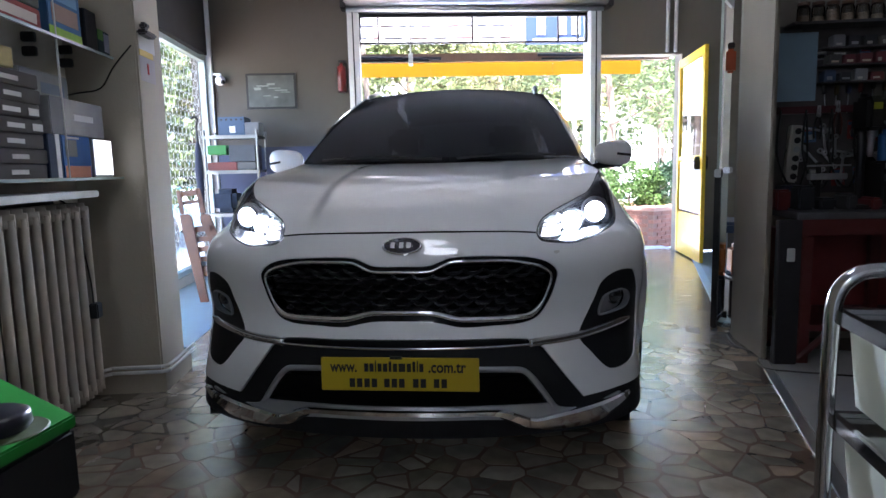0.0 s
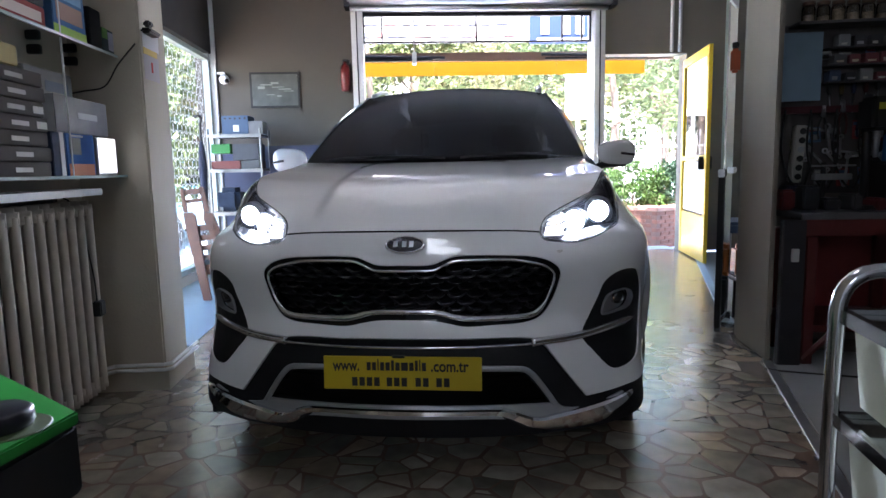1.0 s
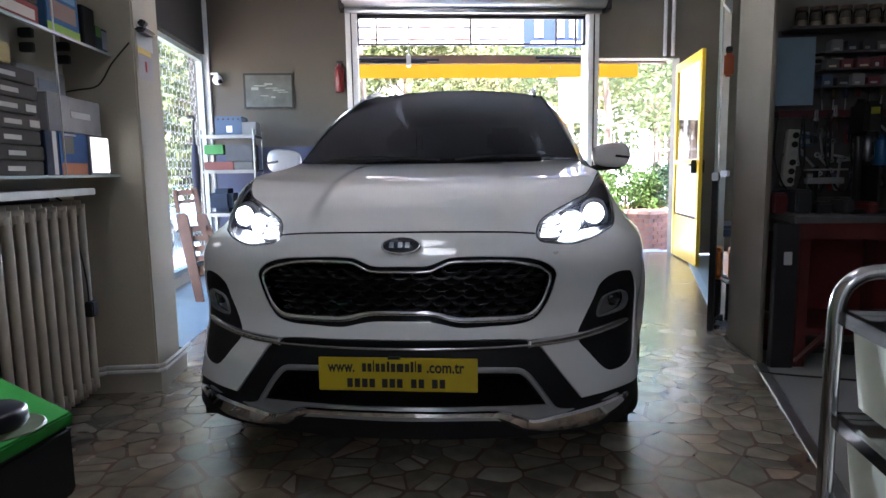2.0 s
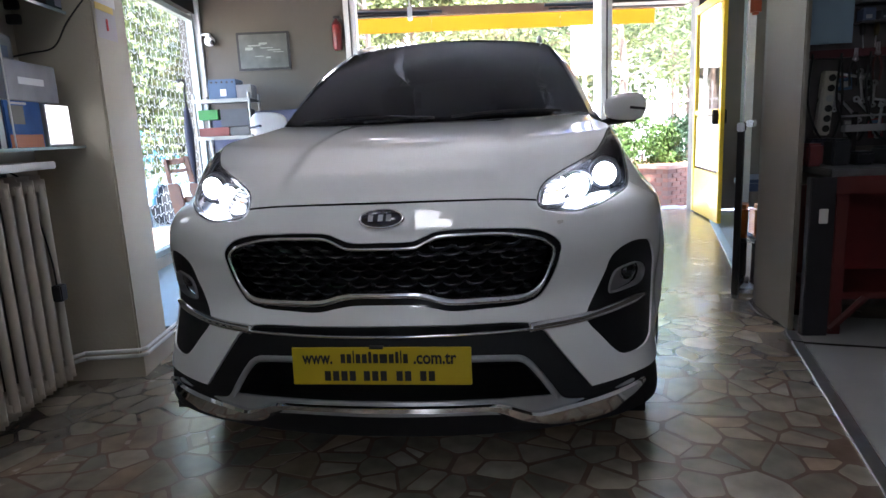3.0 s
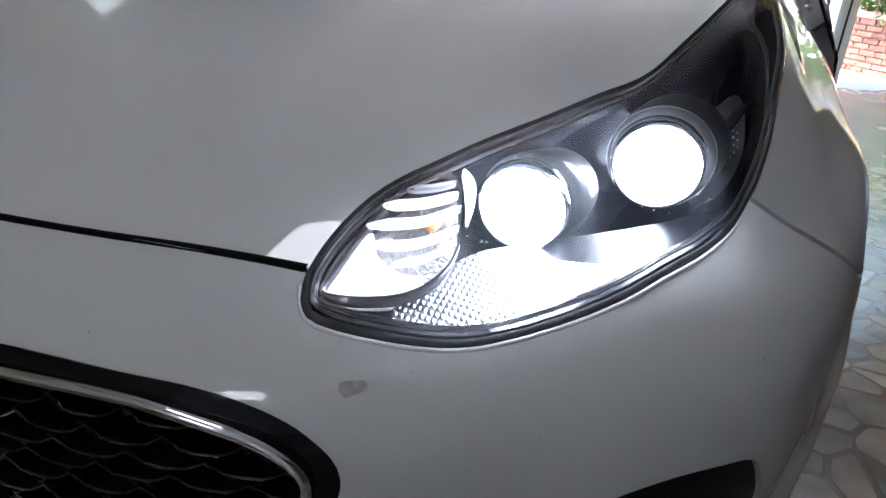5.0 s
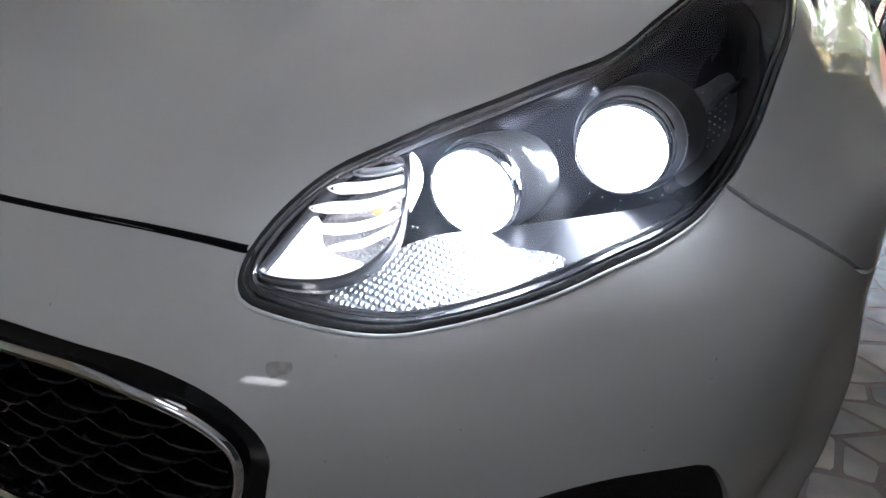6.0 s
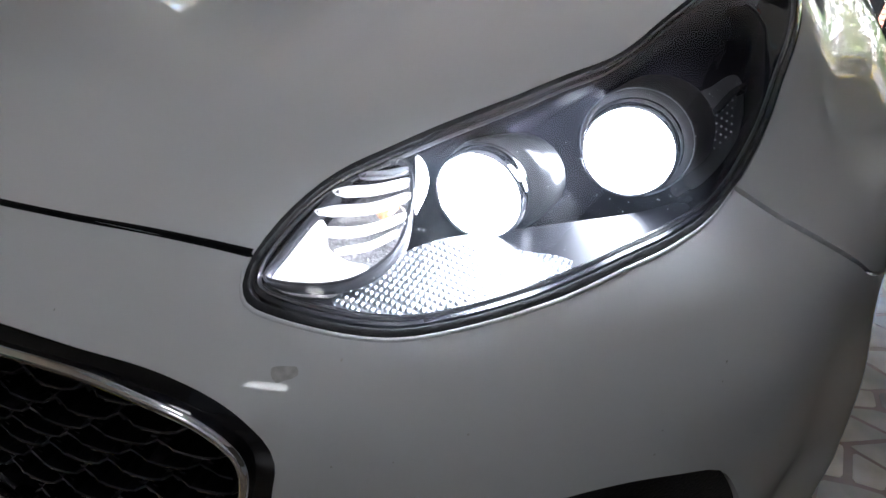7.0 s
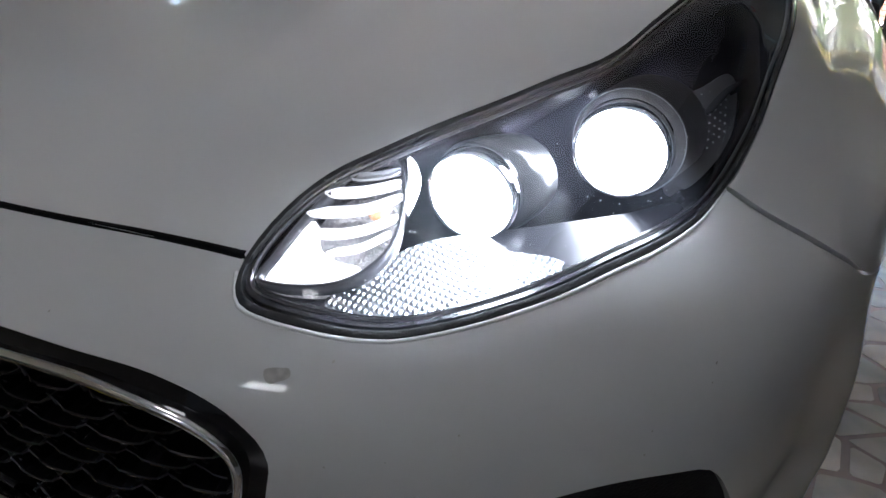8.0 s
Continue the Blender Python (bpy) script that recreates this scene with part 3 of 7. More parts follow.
# hood
edge_line = spline(HL_TOP + [(1.02, 1.084), (1.12, 1.099), (1.3, 1.120), (1.55, 1.139)], False, 0.02)
EDGE = [skin(*p)[0] for p in edge_line]
acc = np.concatenate([[0], np.cumsum([np.linalg.norm(b - a) for a, b in zip(EDGE, EDGE[1:])])])
acc /= acc[-1]
EDGE = np.array(EDGE)
CENTRE = np.array(spline([(0, 0.1885, 0.8835), (0, 0.225, 0.8985), (0, 0.27, 0.916), (0, 0.36, 0.949), (0, 0.60, 1.014), (0, 0.95, 1.075), (0, 1.29, 1.120)], False, 0.02))
cacc = np.concatenate([[0], np.cumsum(np.linalg.norm(np.diff(CENTRE, axis=0), axis=1))])
cacc /= cacc[-1]


def along(line, a, t):
    return np.array([np.interp(t, a, line[:, k]) for k in range(3)])


NU, NV = 96, 72
bm = bmesh.new()
grid = []
for j in range(NV + 1):
    t = (j / NV) ** 1.25
    e, c = along(EDGE, acc, t), along(CENTRE, cacc, t)
    row = []
    for i in range(NU + 1):
        u = -1 + 2 * i / NU
        a = abs(u)
        x = e[0] * u
        y = c[1] + (e[1] - c[1]) * a**2.0
        z = c[2] + (e[2] - c[2]) * (0.75 * a**2.0 + 0.25 * a**4)
        # raised middle between two soft creases that run straight back from the lamps' inner corners
        z += 0.0125 * (1 - ramp(abs(x), 0.325, 0.385)) * ramp(t, 0.02, 0.15) * (1 - 0.75 * max(0.0, (t - 0.3) / 0.7) ** 2)
        z += 0.012 * (1 - a**3) * math.sin(math.pi * t)
        row.append(bm.verts.new((x, y, z)))
    grid.append(row)
for a, b in zip(grid, grid[1:]):
    for i in range(NU):
        bm.faces.new((a[i], a[i + 1], b[i + 1], b[i]))
rim = [e for e in bm.edges if e.is_boundary]
for e in rim:
    e.smooth = False
r = bmesh.ops.extrude_edge_only(bm, edges=rim)
for v in [g for g in r["geom"] if isinstance(g, bmesh.types.BMVert)]:
    v.co += Vector((-0.006 * np.sign(v.co.x) * (abs(v.co.x) > 0.4), 0.008, -0.016))
part("hood", bm, PAINT, car, "white bonnet with soft creases", True)

gap_line = [(0, 0.8800), (0.10, 0.8799), (0.20, 0.8785), (0.28, 0.8766), (0.36, 0.8739), (0.42, 0.8700), (0.464, 0.8660)]
part("shut_line", strip([tuple(p) for p in spline([(-a, b) for a, b in gap_line[:0:-1]] + gap_line, False, 0.008)], 0.0048, 0.0026, 0.02), DARK, car, "dark gap under the bonnet")

# front fenders
for sgn in (1, -1):
    hp = np.array(hl_loop)
    i0, i1 = (int(np.argmin(np.hypot(hp[:, 0] - p[0], hp[:, 1] - p[1]))) for p in (HL_TOP[-1], HL_REAR[-1]))
    loop = [tuple(p) for p in hp[i0:i1]] + [tuple(p) for p in spline([HL_REAR[-1], HL_REAR[-1], (0.915, 0.870), (0.97, 0.851), (1.045, 0.824), (1.12, 0.795), gap_end, gap_end], False, 0.02)]
    loop += arch(85, 172, 14) + [(s_at(1.38, 0.3), 0.29), (s_at(1.38, 0.6), 0.6), (s_at(1.38, 0.9), 0.9), (s_at(1.39, 1.05), 1.05), (1.55, 1.139), (1.3, 1.120), (1.12, 1.099), (1.02, 1.084)]
    loop = inset(loop, 0.0015)
    part("front_fender", panel(loop if sgn > 0 else mirrored(loop)), PAINT, car)
    # dark lining of the wheel arch
    bm = bmesh.new()
    rows = []
    for k in range(17):
        a = radians(-15 + 210 * k / 16)
        y, z = ARCH_Y - (ARCH_R + 0.004) * math.cos(a), max(0.2, ARCH_Z + (ARCH_R + 0.004) * math.sin(a))
        rows.append([bm.verts.new((sgn * x, y, z)) for x in (0.50, 0.86)])
    for a, b in zip(rows, rows[1:]):
        bm.faces.new((a[0], a[1], b[1], b[0]))
    part("arch_liner", bm, DARK, car)

# headlights
LAMP_BLACK = mat("lamp_black", (0.013, 0.012, 0.016), 0.22, 0, 0.15, 30)
PODEDGE = mat("pod_edge", (0.10, 0.10, 0.11), 0.25, 0.3, 0.15, 60)
HOUSING = mat("lamp_housing", (0.012, 0.012, 0.016), 0.25, 0.0, 0.15, 30)
LAMP_DECK = mat("lamp_deck", (0.022, 0.022, 0.028), 0.30, 0.0, 0.2, 60, 0.05, 300)
SLEEVE = mat("lamp_sleeve", (0.095, 0.095, 0.10), 0.30, 0.4, 0.1, 30)
SLEEVE_DARK = mat("sleeve_dark", (0.13, 0.125, 0.13), 0.30, 0.4, 0.1, 30)
REFLECTOR = mat("lamp_reflector", (0.20, 0.21, 0.225), 0.30, 0.8, 0.15, 60)
_nt = REFLECTOR.node_tree
_co, _mu, _bp = _nt.nodes.new("ShaderNodeTexCoord"), _nt.nodes.new("ShaderNodeMath"), _nt.nodes.new("ShaderNodeBump")
_mu.operation = "MULTIPLY"
for _k, _way in enumerate(("X", "Y")):
    _wv = _nt.nodes.new("ShaderNodeTexWave")
    _wv.bands_direction = _way
    _wv.inputs["Scale"].default_value = (62, 52)[_k]
    _nt.links.new(_co.outputs["Object"], _wv.inputs["Vector"])
    _nt.links.new(_wv.outputs["Fac"], _mu.inputs[_k])
_bp.inputs["Strength"].default_value, _bp.inputs["Distance"].default_value = 0.8, 0.002
_nt.links.new(_mu.outputs[0], _bp.inputs["Height"])
_nt.links.new(_bp.outputs[0], _nt.nodes["Principled BSDF"].inputs["Normal"])


DUST = mat("dust_grains", (0.6, 0.6, 0.58), 0.7)
_nt = DUST.node_tree
_tr, _mx = _nt.nodes.new("ShaderNodeBsdfTranslucent"), _nt.nodes.new("ShaderNodeMixShader")
_tr.inputs[0].default_value = (0.8, 0.8, 0.8, 1)
_nt.links.new(_nt.nodes["Principled BSDF"].outputs[0], _mx.inputs[1])
_nt.links.new(_tr.outputs[0], _mx.inputs[2])
_nt.links.new(_mx.outputs[0], _nt.nodes["Material Output"].inputs[0])


def shroud(c, q, r0, rings, sgn):
    """A hood round a lens: circles of radius r * r0, moved outward by dx and back by h."""
    bm = bmesh.new()
    made = []
    for r, dx, dz, h in rings:
        loop = []
        for k in range(48):
            a = 2 * math.pi * k / 48
            p = q @ Vector((r * r0 * math.cos(a), r * r0 * math.sin(a), h))
            loop.append(bm.verts.new(c + p + Vector((sgn * dx, 0, dz))))
        made.append(loop)
    for a, b in zip(made, made[1:]):
        for k in range(48):
            bm.faces.new((a[k], a[(k + 1) % 48], b[(k + 1) % 48], b[k]))
    return bm


def dots(sgn, corner, along_s, along_z, nu, nv, off, r):
    """Rows of small raised dots on the skin."""
    bm = bmesh.new()
    for a in range(nu):
        for b in range(nv):
            u, v = a / (nu - 1), b / (nv - 1)
            p = on(sgn * (corner[0] + along_s[0] * u + along_z[0] * v), corner[1] + along_s[1] * u + along_z[1] * v, off)
            bmesh.ops.create_icosphere(bm, subdivisions=1, radius=r, matrix=Matrix.Translation(p))
    return bm


for sgn in (1, -1):
    hl = [tuple(p) for p in hl_loop] if sgn > 0 else mirrored([tuple(p) for p in hl_loop])
    head = part("headlight", panel(inset(hl, 0.001), [inset(hl, 0.0045)], off=0.0005, edge=0.012, step=0.05), RUBBER, car, "lit headlight with black housing and clear cover")
    rim = np.array(inset(hl, 0.0042))
    dome = lambda s, z: 0.028 * (1 - math.exp(-np.min(np.hypot(rim[:, 0] - s, rim[:, 1] - z)) / 0.024)) * (1 - 0.75 * float(ramp(abs(s), 0.80, 0.93)))
    cover = part("cover", panel([tuple(p) for p in rim], off=0.0015, edge=0, step=0.010, bulge=dome), LENSCOVER, head, "clear plastic cover", True)
    cover.visible_shadow = False
    # dust grains on the cover, each a tiny pale flake
    rng = random.Random(31)
    bm = bmesh.new()
    while len(bm.faces) < 200:
        ds, dz, r = rng.uniform(0.50, 0.80), rng.uniform(0.838, 0.955), rng.choice((0.0002, 0.0002, 0.0003, 0.0003, 0.0004, 0.0006))
        if inside(ds, dz, [(abs(a), b) for a, b in rim]):
            at = dome(sgn * ds, dz) + 0.0022
            bm.faces.new([bm.verts.new(on(sgn * (ds + r * rng.uniform(0.6, 1.2) * math.cos(a)), dz + r * rng.uniform(0.6, 1.2) * math.sin(a), at)) for a in (0, 1.3, 2.5, 3.8, 5.0)][::sgn])
    part("dust", bm, DUST, head, "fine pale dust on the cover", kind="stuff").visible_shadow = False
    part("seal", ring_strip(inset(hl, 0.0022), 0.0042, 0.0008, 0.016), RUBBER, head, "black rubber seal")
    part("housing", panel(inset(hl, 0.002), off=-0.085, edge=0, step=0.02), HOUSING, head, "black housing")
    part("housing_wall", panel(inset(hl, 0.0065), [inset(hl, 0.0085)], off=-0.002, edge=0.08, step=0.05), LAMP_BLACK, head, "black inner wall")
    part("housing_rim", panel(inset(hl, 0.0075), [inset(hl, 0.0135)], off=-0.008, edge=0.03, step=0.05), LAMP_BLACK, head, "black inner rim")
    part("housing_bead", ring_strip(inset(hl, 0.0105), 0.0016, -0.0065, 0.004), SLEEVE_DARK, head, "thin raised bead", True)
    q = Vector((0.10 * sgn, -1, -0.02)).to_track_quat("Z", "Y").to_matrix().to_4x4()
    for c, rad, nm in (((0.585, 0.402, 0.892), 0.037, "low_beam"), ((0.683, 0.486, 0.921), 0.0375, "main_beam")):
        c = Vector((sgn * c[0], c[1], c[2]))
        bm = bmesh.new()
        lathe(bm, [(0.0001, rad * 0.16), (rad * 0.35, rad * 0.14), (rad * 0.65, rad * 0.09), (rad * 0.88, rad * 0.02), (rad * 0.97, -0.004)], 40, Matrix.Translation(c) @ q)
        pr = part(nm, bm, LAMP if nm == "low_beam" else LAMP_OUTER, head, "white glowing projector lens", True)
        bm = bmesh.new()
        lathe(bm, [(rad, -0.02), (rad, 0.006), (rad * 1.03, 0.009), (rad * 1.08, 0.008), (rad * 1.12, -0.002), (rad * 1.13, -0.02), (rad * 1.13, -0.05)], 40, Matrix.Translation(c) @ q)
        part("bezel_ring", bm, CHROME, pr, "chrome ring", True)
        # hood that reaches back and outward
        if nm == "low_beam":
            part("sleeve", shroud(c, q, rad, ((1.13, 0, 0, -0.010), (1.20, 0.003, 0.001, -0.013), (1.20, 0.008, 0.002, -0.018), (1.15, 0.015, 0.003, -0.030), (1.06, 0.020, 0.002, -0.050)), sgn), SLEEVE, pr, "grey projector sleeve", True)
        else:
            part("sleeve", shroud(c, q, rad, ((1.14, 0, 0, -0.010), (1.26, 0.002, 0.002, -0.012), (1.32, 0.004, 0.003, -0.020), (1.36, 0.012, 0.003, -0.050)), sgn), SLEEVE_DARK, pr, "dark projector sleeve", True)
            bm = bmesh.new()
            lathe(bm, [(rad * 1.275, -0.013), (rad * 1.29, -0.0105), (rad * 1.305, -0.013)], 48, Matrix.Translation(c + Vector((sgn * 0.002, 0, 0.002))) @ q)
            part("outer_ring", bm, SILVER, pr, "thin silver ring", True)
    plate = [(0.69, 0.978), (0.715, 0.996), (0.735, 1.010), (0.763, 1.023), (0.80, 1.038), (0.86, 1.054), (0.935, 1.064), (0.972, 1.052), (0.979, 1.036), (0.969, 1.014), (0.943, 0.988), (0.914, 0.961), (0.882, 0.922), (0.862, 0.905), (0.845, 0.896), (0.825, 0.898), (0.815, 0.925), (0.795, 0.950), (0.75, 0.970)]
    plate = [tuple(p) for p in spline(plate, True, 0.012)]
    part("inner_bezel", panel(plate if sgn > 0 else mirrored(plate), off=-0.024, edge=0.02, step=0.02), LAMP_BLACK, head, "dark inner bezel")
    # wing of the outer projector, with its perforation
    wing = [(0.752, 0.968), (0.7675, 0.9685), (0.805, 0.9645), (0.84, 0.9685), (0.8675, 0.974), (0.8825, 0.966), (0.885, 0.948), (0.8775, 0.928), (0.855, 0.912), (0.8275, 0.902), (0.8125, 0.908), (0.8175, 0.928), (0.795, 0.955)]
    wing = [tuple(p) for p in spline(wing, True, 0.008)]
    part("outer_sleeve", panel(wing if sgn > 0 else mirrored(wing), off=-0.021, edge=0.02, step=0.012), SLEEVE_DARK, head, "dark grey outer sleeve")
    tab = [tuple(p) for p in spline([(0.648, 0.938), (0.664, 0.942), (0.678, 0.933), (0.685, 0.920), (0.683, 0.908), (0.674, 0.902), (0.660, 0.912)], True, 0.006)]
    part("sleeve_tab", panel(tab if sgn > 0 else mirrored(tab), off=-0.030, edge=0.012, step=0.01), SLEEVE, head, "grey perforated tab")
    part("perforation", dots(sgn, (0.657, 0.931), (0.020, -0.002), (0.008, -0.020), 4, 5, -0.0302, 0.0010), DARK, head, "rows of small dark holes", kind="stuff")
    frame_line = [(sgn * a, b) for a, b in spline([(0.829, 0.9445), (0.852, 0.9575), (0.870, 0.9635), (0.8735, 0.957)], False, 0.004)]
    part("sleeve_groove", strip(frame_line, 0.0016, -0.0202, 0.002), DARK, head, "thin dark groove")
    part("perforation", dots(sgn, (0.832, 0.941), (0.036, 0.014), (0.0, -0.022), 6, 5, -0.0207, 0.0012), SILVER, head, "rows of small bright dots", kind="stuff")
    # turn and day light: a clear pod, glowing at its inner end, with curved blades across it
    pod = [(0.4815, 0.8555), (0.4865, 0.867), (0.4915, 0.879), (0.498, 0.893), (0.506, 0.906), (0.520, 0.917), (0.540, 0.9235), (0.5525, 0.9215), (0.565, 0.908), (0.5725, 0.894), (0.5775, 0.882), (0.576, 0.871), (0.5625, 0.860), (0.5425, 0.854), (0.5125, 0.852), (0.49, 0.853)]
    pod = [tuple(p) for p in spline(pod, True, 0.006)]
    pd = pod if sgn > 0 else mirrored(pod)
    podob = part("signal_pod", ring_strip(pd, 0.0022, -0.006), PODEDGE, head, "clear signal pod with curved blades", True)
    part("signal_back", panel(pd, off=-0.032, edge=0, step=0.012), mat("signal_back", (0.20, 0.19, 0.195), 0.3, 0.5, 0.5, 60, 0.6, 300), podob, "faceted bright reflector")
    glow = [(0.4835, 0.857), (0.488, 0.868), (0.4925, 0.879), (0.4985, 0.890), (0.5025, 0.890), (0.510, 0.880), (0.522, 0.873), (0.540, 0.868), (0.5575, 0.866), (0.5575, 0.861), (0.54, 0.8565), (0.51, 0.8545), (0.490, 0.855)]
    glow = [tuple(p) for p in spline(glow, True, 0.005)]
    part("light_guide", panel(glow if sgn > 0 else mirrored(glow), off=-0.013, edge=0.014, step=0.008), GUIDE, podob, "glowing white light guide")
    for m, w, pts in (
        (GUIDE, 0.0036, [(0.530, 0.870), (0.555, 0.8735), (0.5735, 0.8815)]),
        (GUIDE, 0.0050, [(0.506, 0.881), (0.5325, 0.8805), (0.555, 0.884), (0.5735, 0.8905)]),
        (GUIDE_DIM, 0.0056, [(0.497, 0.8915), (0.515, 0.8925), (0.5425, 0.8945), (0.569, 0.902)]),
        (GUIDE_DIM, 0.0056, [(0.503, 0.9035), (0.535, 0.905), (0.562, 0.910)]),
        (SILVER, 0.0040, [(0.517, 0.9135), (0.538, 0.9145), (0.556, 0.9175)]),
    ):
        line = [(sgn * a, b) for a, b in spline(pts, False, 0.003)]
        part("blade", strip(line, lambda t, w=w: w * min(1.0, 0.12 + 4 * t, 0.5 + 5 * (1 - t)), -0.010, 0.005), m, podob, "glowing curved blade" if m is not SILVER else "", True)
    line = [(sgn * a, b) for a, b in spline([(0.557, 0.926), (0.5675, 0.917), (0.575, 0.906), (0.5785, 0.894)], False, 0.003)]
    part("light_pipe", strip(line, lambda t: 0.001 + 0.007 * math.sin(math.pi * t), -0.014, 0.01), GUIDE, podob, "glowing edge piece", True)
    c = on(sgn * 0.548, 0.9, -0.022)
    bm = bmesh.new()
    lathe(bm, [(0.0001, 0.012), (0.004, 0.011), (0.006, 0.006), (0.006, -0.01)], 16, Matrix.Translation(c) @ q)
    part("amber_bulb", bm, AMBER, podob, "amber bulb", True)
    edge = [(sgn * a, b) for a, b in spline([(HL_TOP[0][0] - 0.002, HL_TOP[0][1] - 0.008), *[(a, b) for a, b in HL_LOW[::-1]], HL_REAR[-1]], False, 0.012)]
    part("bumper_edge", strip([(a, b - 0.0012) for a, b in edge], 0.0028, 0.0010, 0.012), PAINT, car, "", True)
    # patterned floor of the lamp below the inner projector, smooth and dark further out
    sink = lambda s, z: -0.55 * max(0.0, z - 0.846 - 0.10 * max(0.0, abs(s) - 0.66))
    base = [(0.540, 0.8475), (0.5525, 0.859), (0.585, 0.883), (0.6125, 0.886), (0.665, 0.881), (0.7225, 0.872), (0.715, 0.862), (0.705, 0.8515), (0.65, 0.843), (0.595, 0.8395), (0.555, 0.8415)]
    bs = base if sgn > 0 else mirrored(base)
    part("lamp_floor", panel([tuple(p) for p in spline(bs, True, 0.01)], off=-0.014, edge=0, step=0.008, bulge=sink), REFLECTOR, head, "fluted bright reflector")
    deck = [(0.497, 0.8455), (0.53, 0.8475), (0.5525, 0.859), (0.585, 0.884), (0.63, 0.892), (0.70, 0.896), (0.78, 0.897), (0.83, 0.897), (0.838, 0.887), (0.80, 0.8755), (0.755, 0.866), (0.705, 0.853), (0.65, 0.8415), (0.60, 0.8365), (0.545, 0.8385), (0.51, 0.8425)]
    dk = deck if sgn > 0 else mirrored(deck)
    part("lamp_deck", panel([tuple(p) for p in spline(dk, True, 0.01)], off=-0.0165, edge=0, step=0.010, bulge=sink), LAMP_DECK, head, "smooth dark lower deck")

# cabin: windscreen, roof, pillars
def loft(name, rows, material, label="", parent=car, thick=0.0, flip=False):
    bm = bmesh.new()
    g = [[bm.verts.new(p) for p in r] for r in rows]
    for a, b in zip(g, g[1:]):
        for i in range(len(a) - 1):
            f = (a[i], a[i + 1], b[i + 1], b[i])
            bm.faces.new(f[::-1] if flip else f)
    return part(name, bm, material, parent, label, True)


def ws(u, t, off=0.0):
    x = (0.725 + (0.575 - 0.725) * t) * u
    y = (1.29 + 0.065 * u * u) * (1 - t) + (2.13 + 0.10 * u * u) * t
    z = (1.125 + 0.012 * u * u) * (1 - t) + (1.590 - 0.035 * u * u) * t + 0.055 * math.sin(math.pi * t) * (1 - 0.4 * u * u)
    return (x, y - off, z + off * 0.7)


loft("windscreen", [[ws(-1 + i / 12, j / 12) for i in range(25)] for j in range(13)], TINT, "dark-tinted windscreen")
loft("cowl", [[(x * (0.74), y + 0.065 * x * x, z) for x in [-1 + i / 8 for i in range(17)]] for y, z in ((1.27, 1.105), (1.285, 1.112), (1.31, 1.128))], BLACKPLASTIC, "black cowl panel")
for x0, x1 in ((-0.62, 0.02), (0.10, 0.60)):
    bm = bmesh.new()
    tube(bm, [ws((x0 + (x1 - x0) * k / 10) / 0.72, 0.018 + 0.022 * math.sin(math.pi * k / 10), 0.012) for k in range(11)], 0.006, 8)
    part("wiper", bm, RUBBER, car, "black wiper blade")


def roofline(y):
    return np.interp(y, [2.1, 2.6, 3.2, 3.8, 4.15], [1.590, 1.632, 1.630, 1.585, 1.53]), np.interp(y, [2.1, 2.6, 3.2, 3.8, 4.15], [0.575, 0.600, 0.605, 0.585, 0.55])


rows = []
for j in range(17):
    t = j / 16
    row = []
    for i in range(17):
        u = -1 + i / 8
        y = (2.13 + 0.10 * u * u) * (1 - t) + 4.15 * t
        h, w = roofline(2.13 * (1 - t) + 4.15 * t)
        row.append((w * u, y, h - 0.035 * u * u))
    rows.append(row)
loft("roof", rows, BLACKGLOSS, "dark glass roof")


def side_x(y, z):
    base = np.interp(z, [0.2, 0.3, 0.5, 0.7, 0.9, 1.0, 1.14], [0.86, 0.89, 0.915, 0.925, 0.905, 0.865, 0.755])
    return base - 0.10 * np.clip((y - 3.6) / 0.85, 0, 1) ** 2


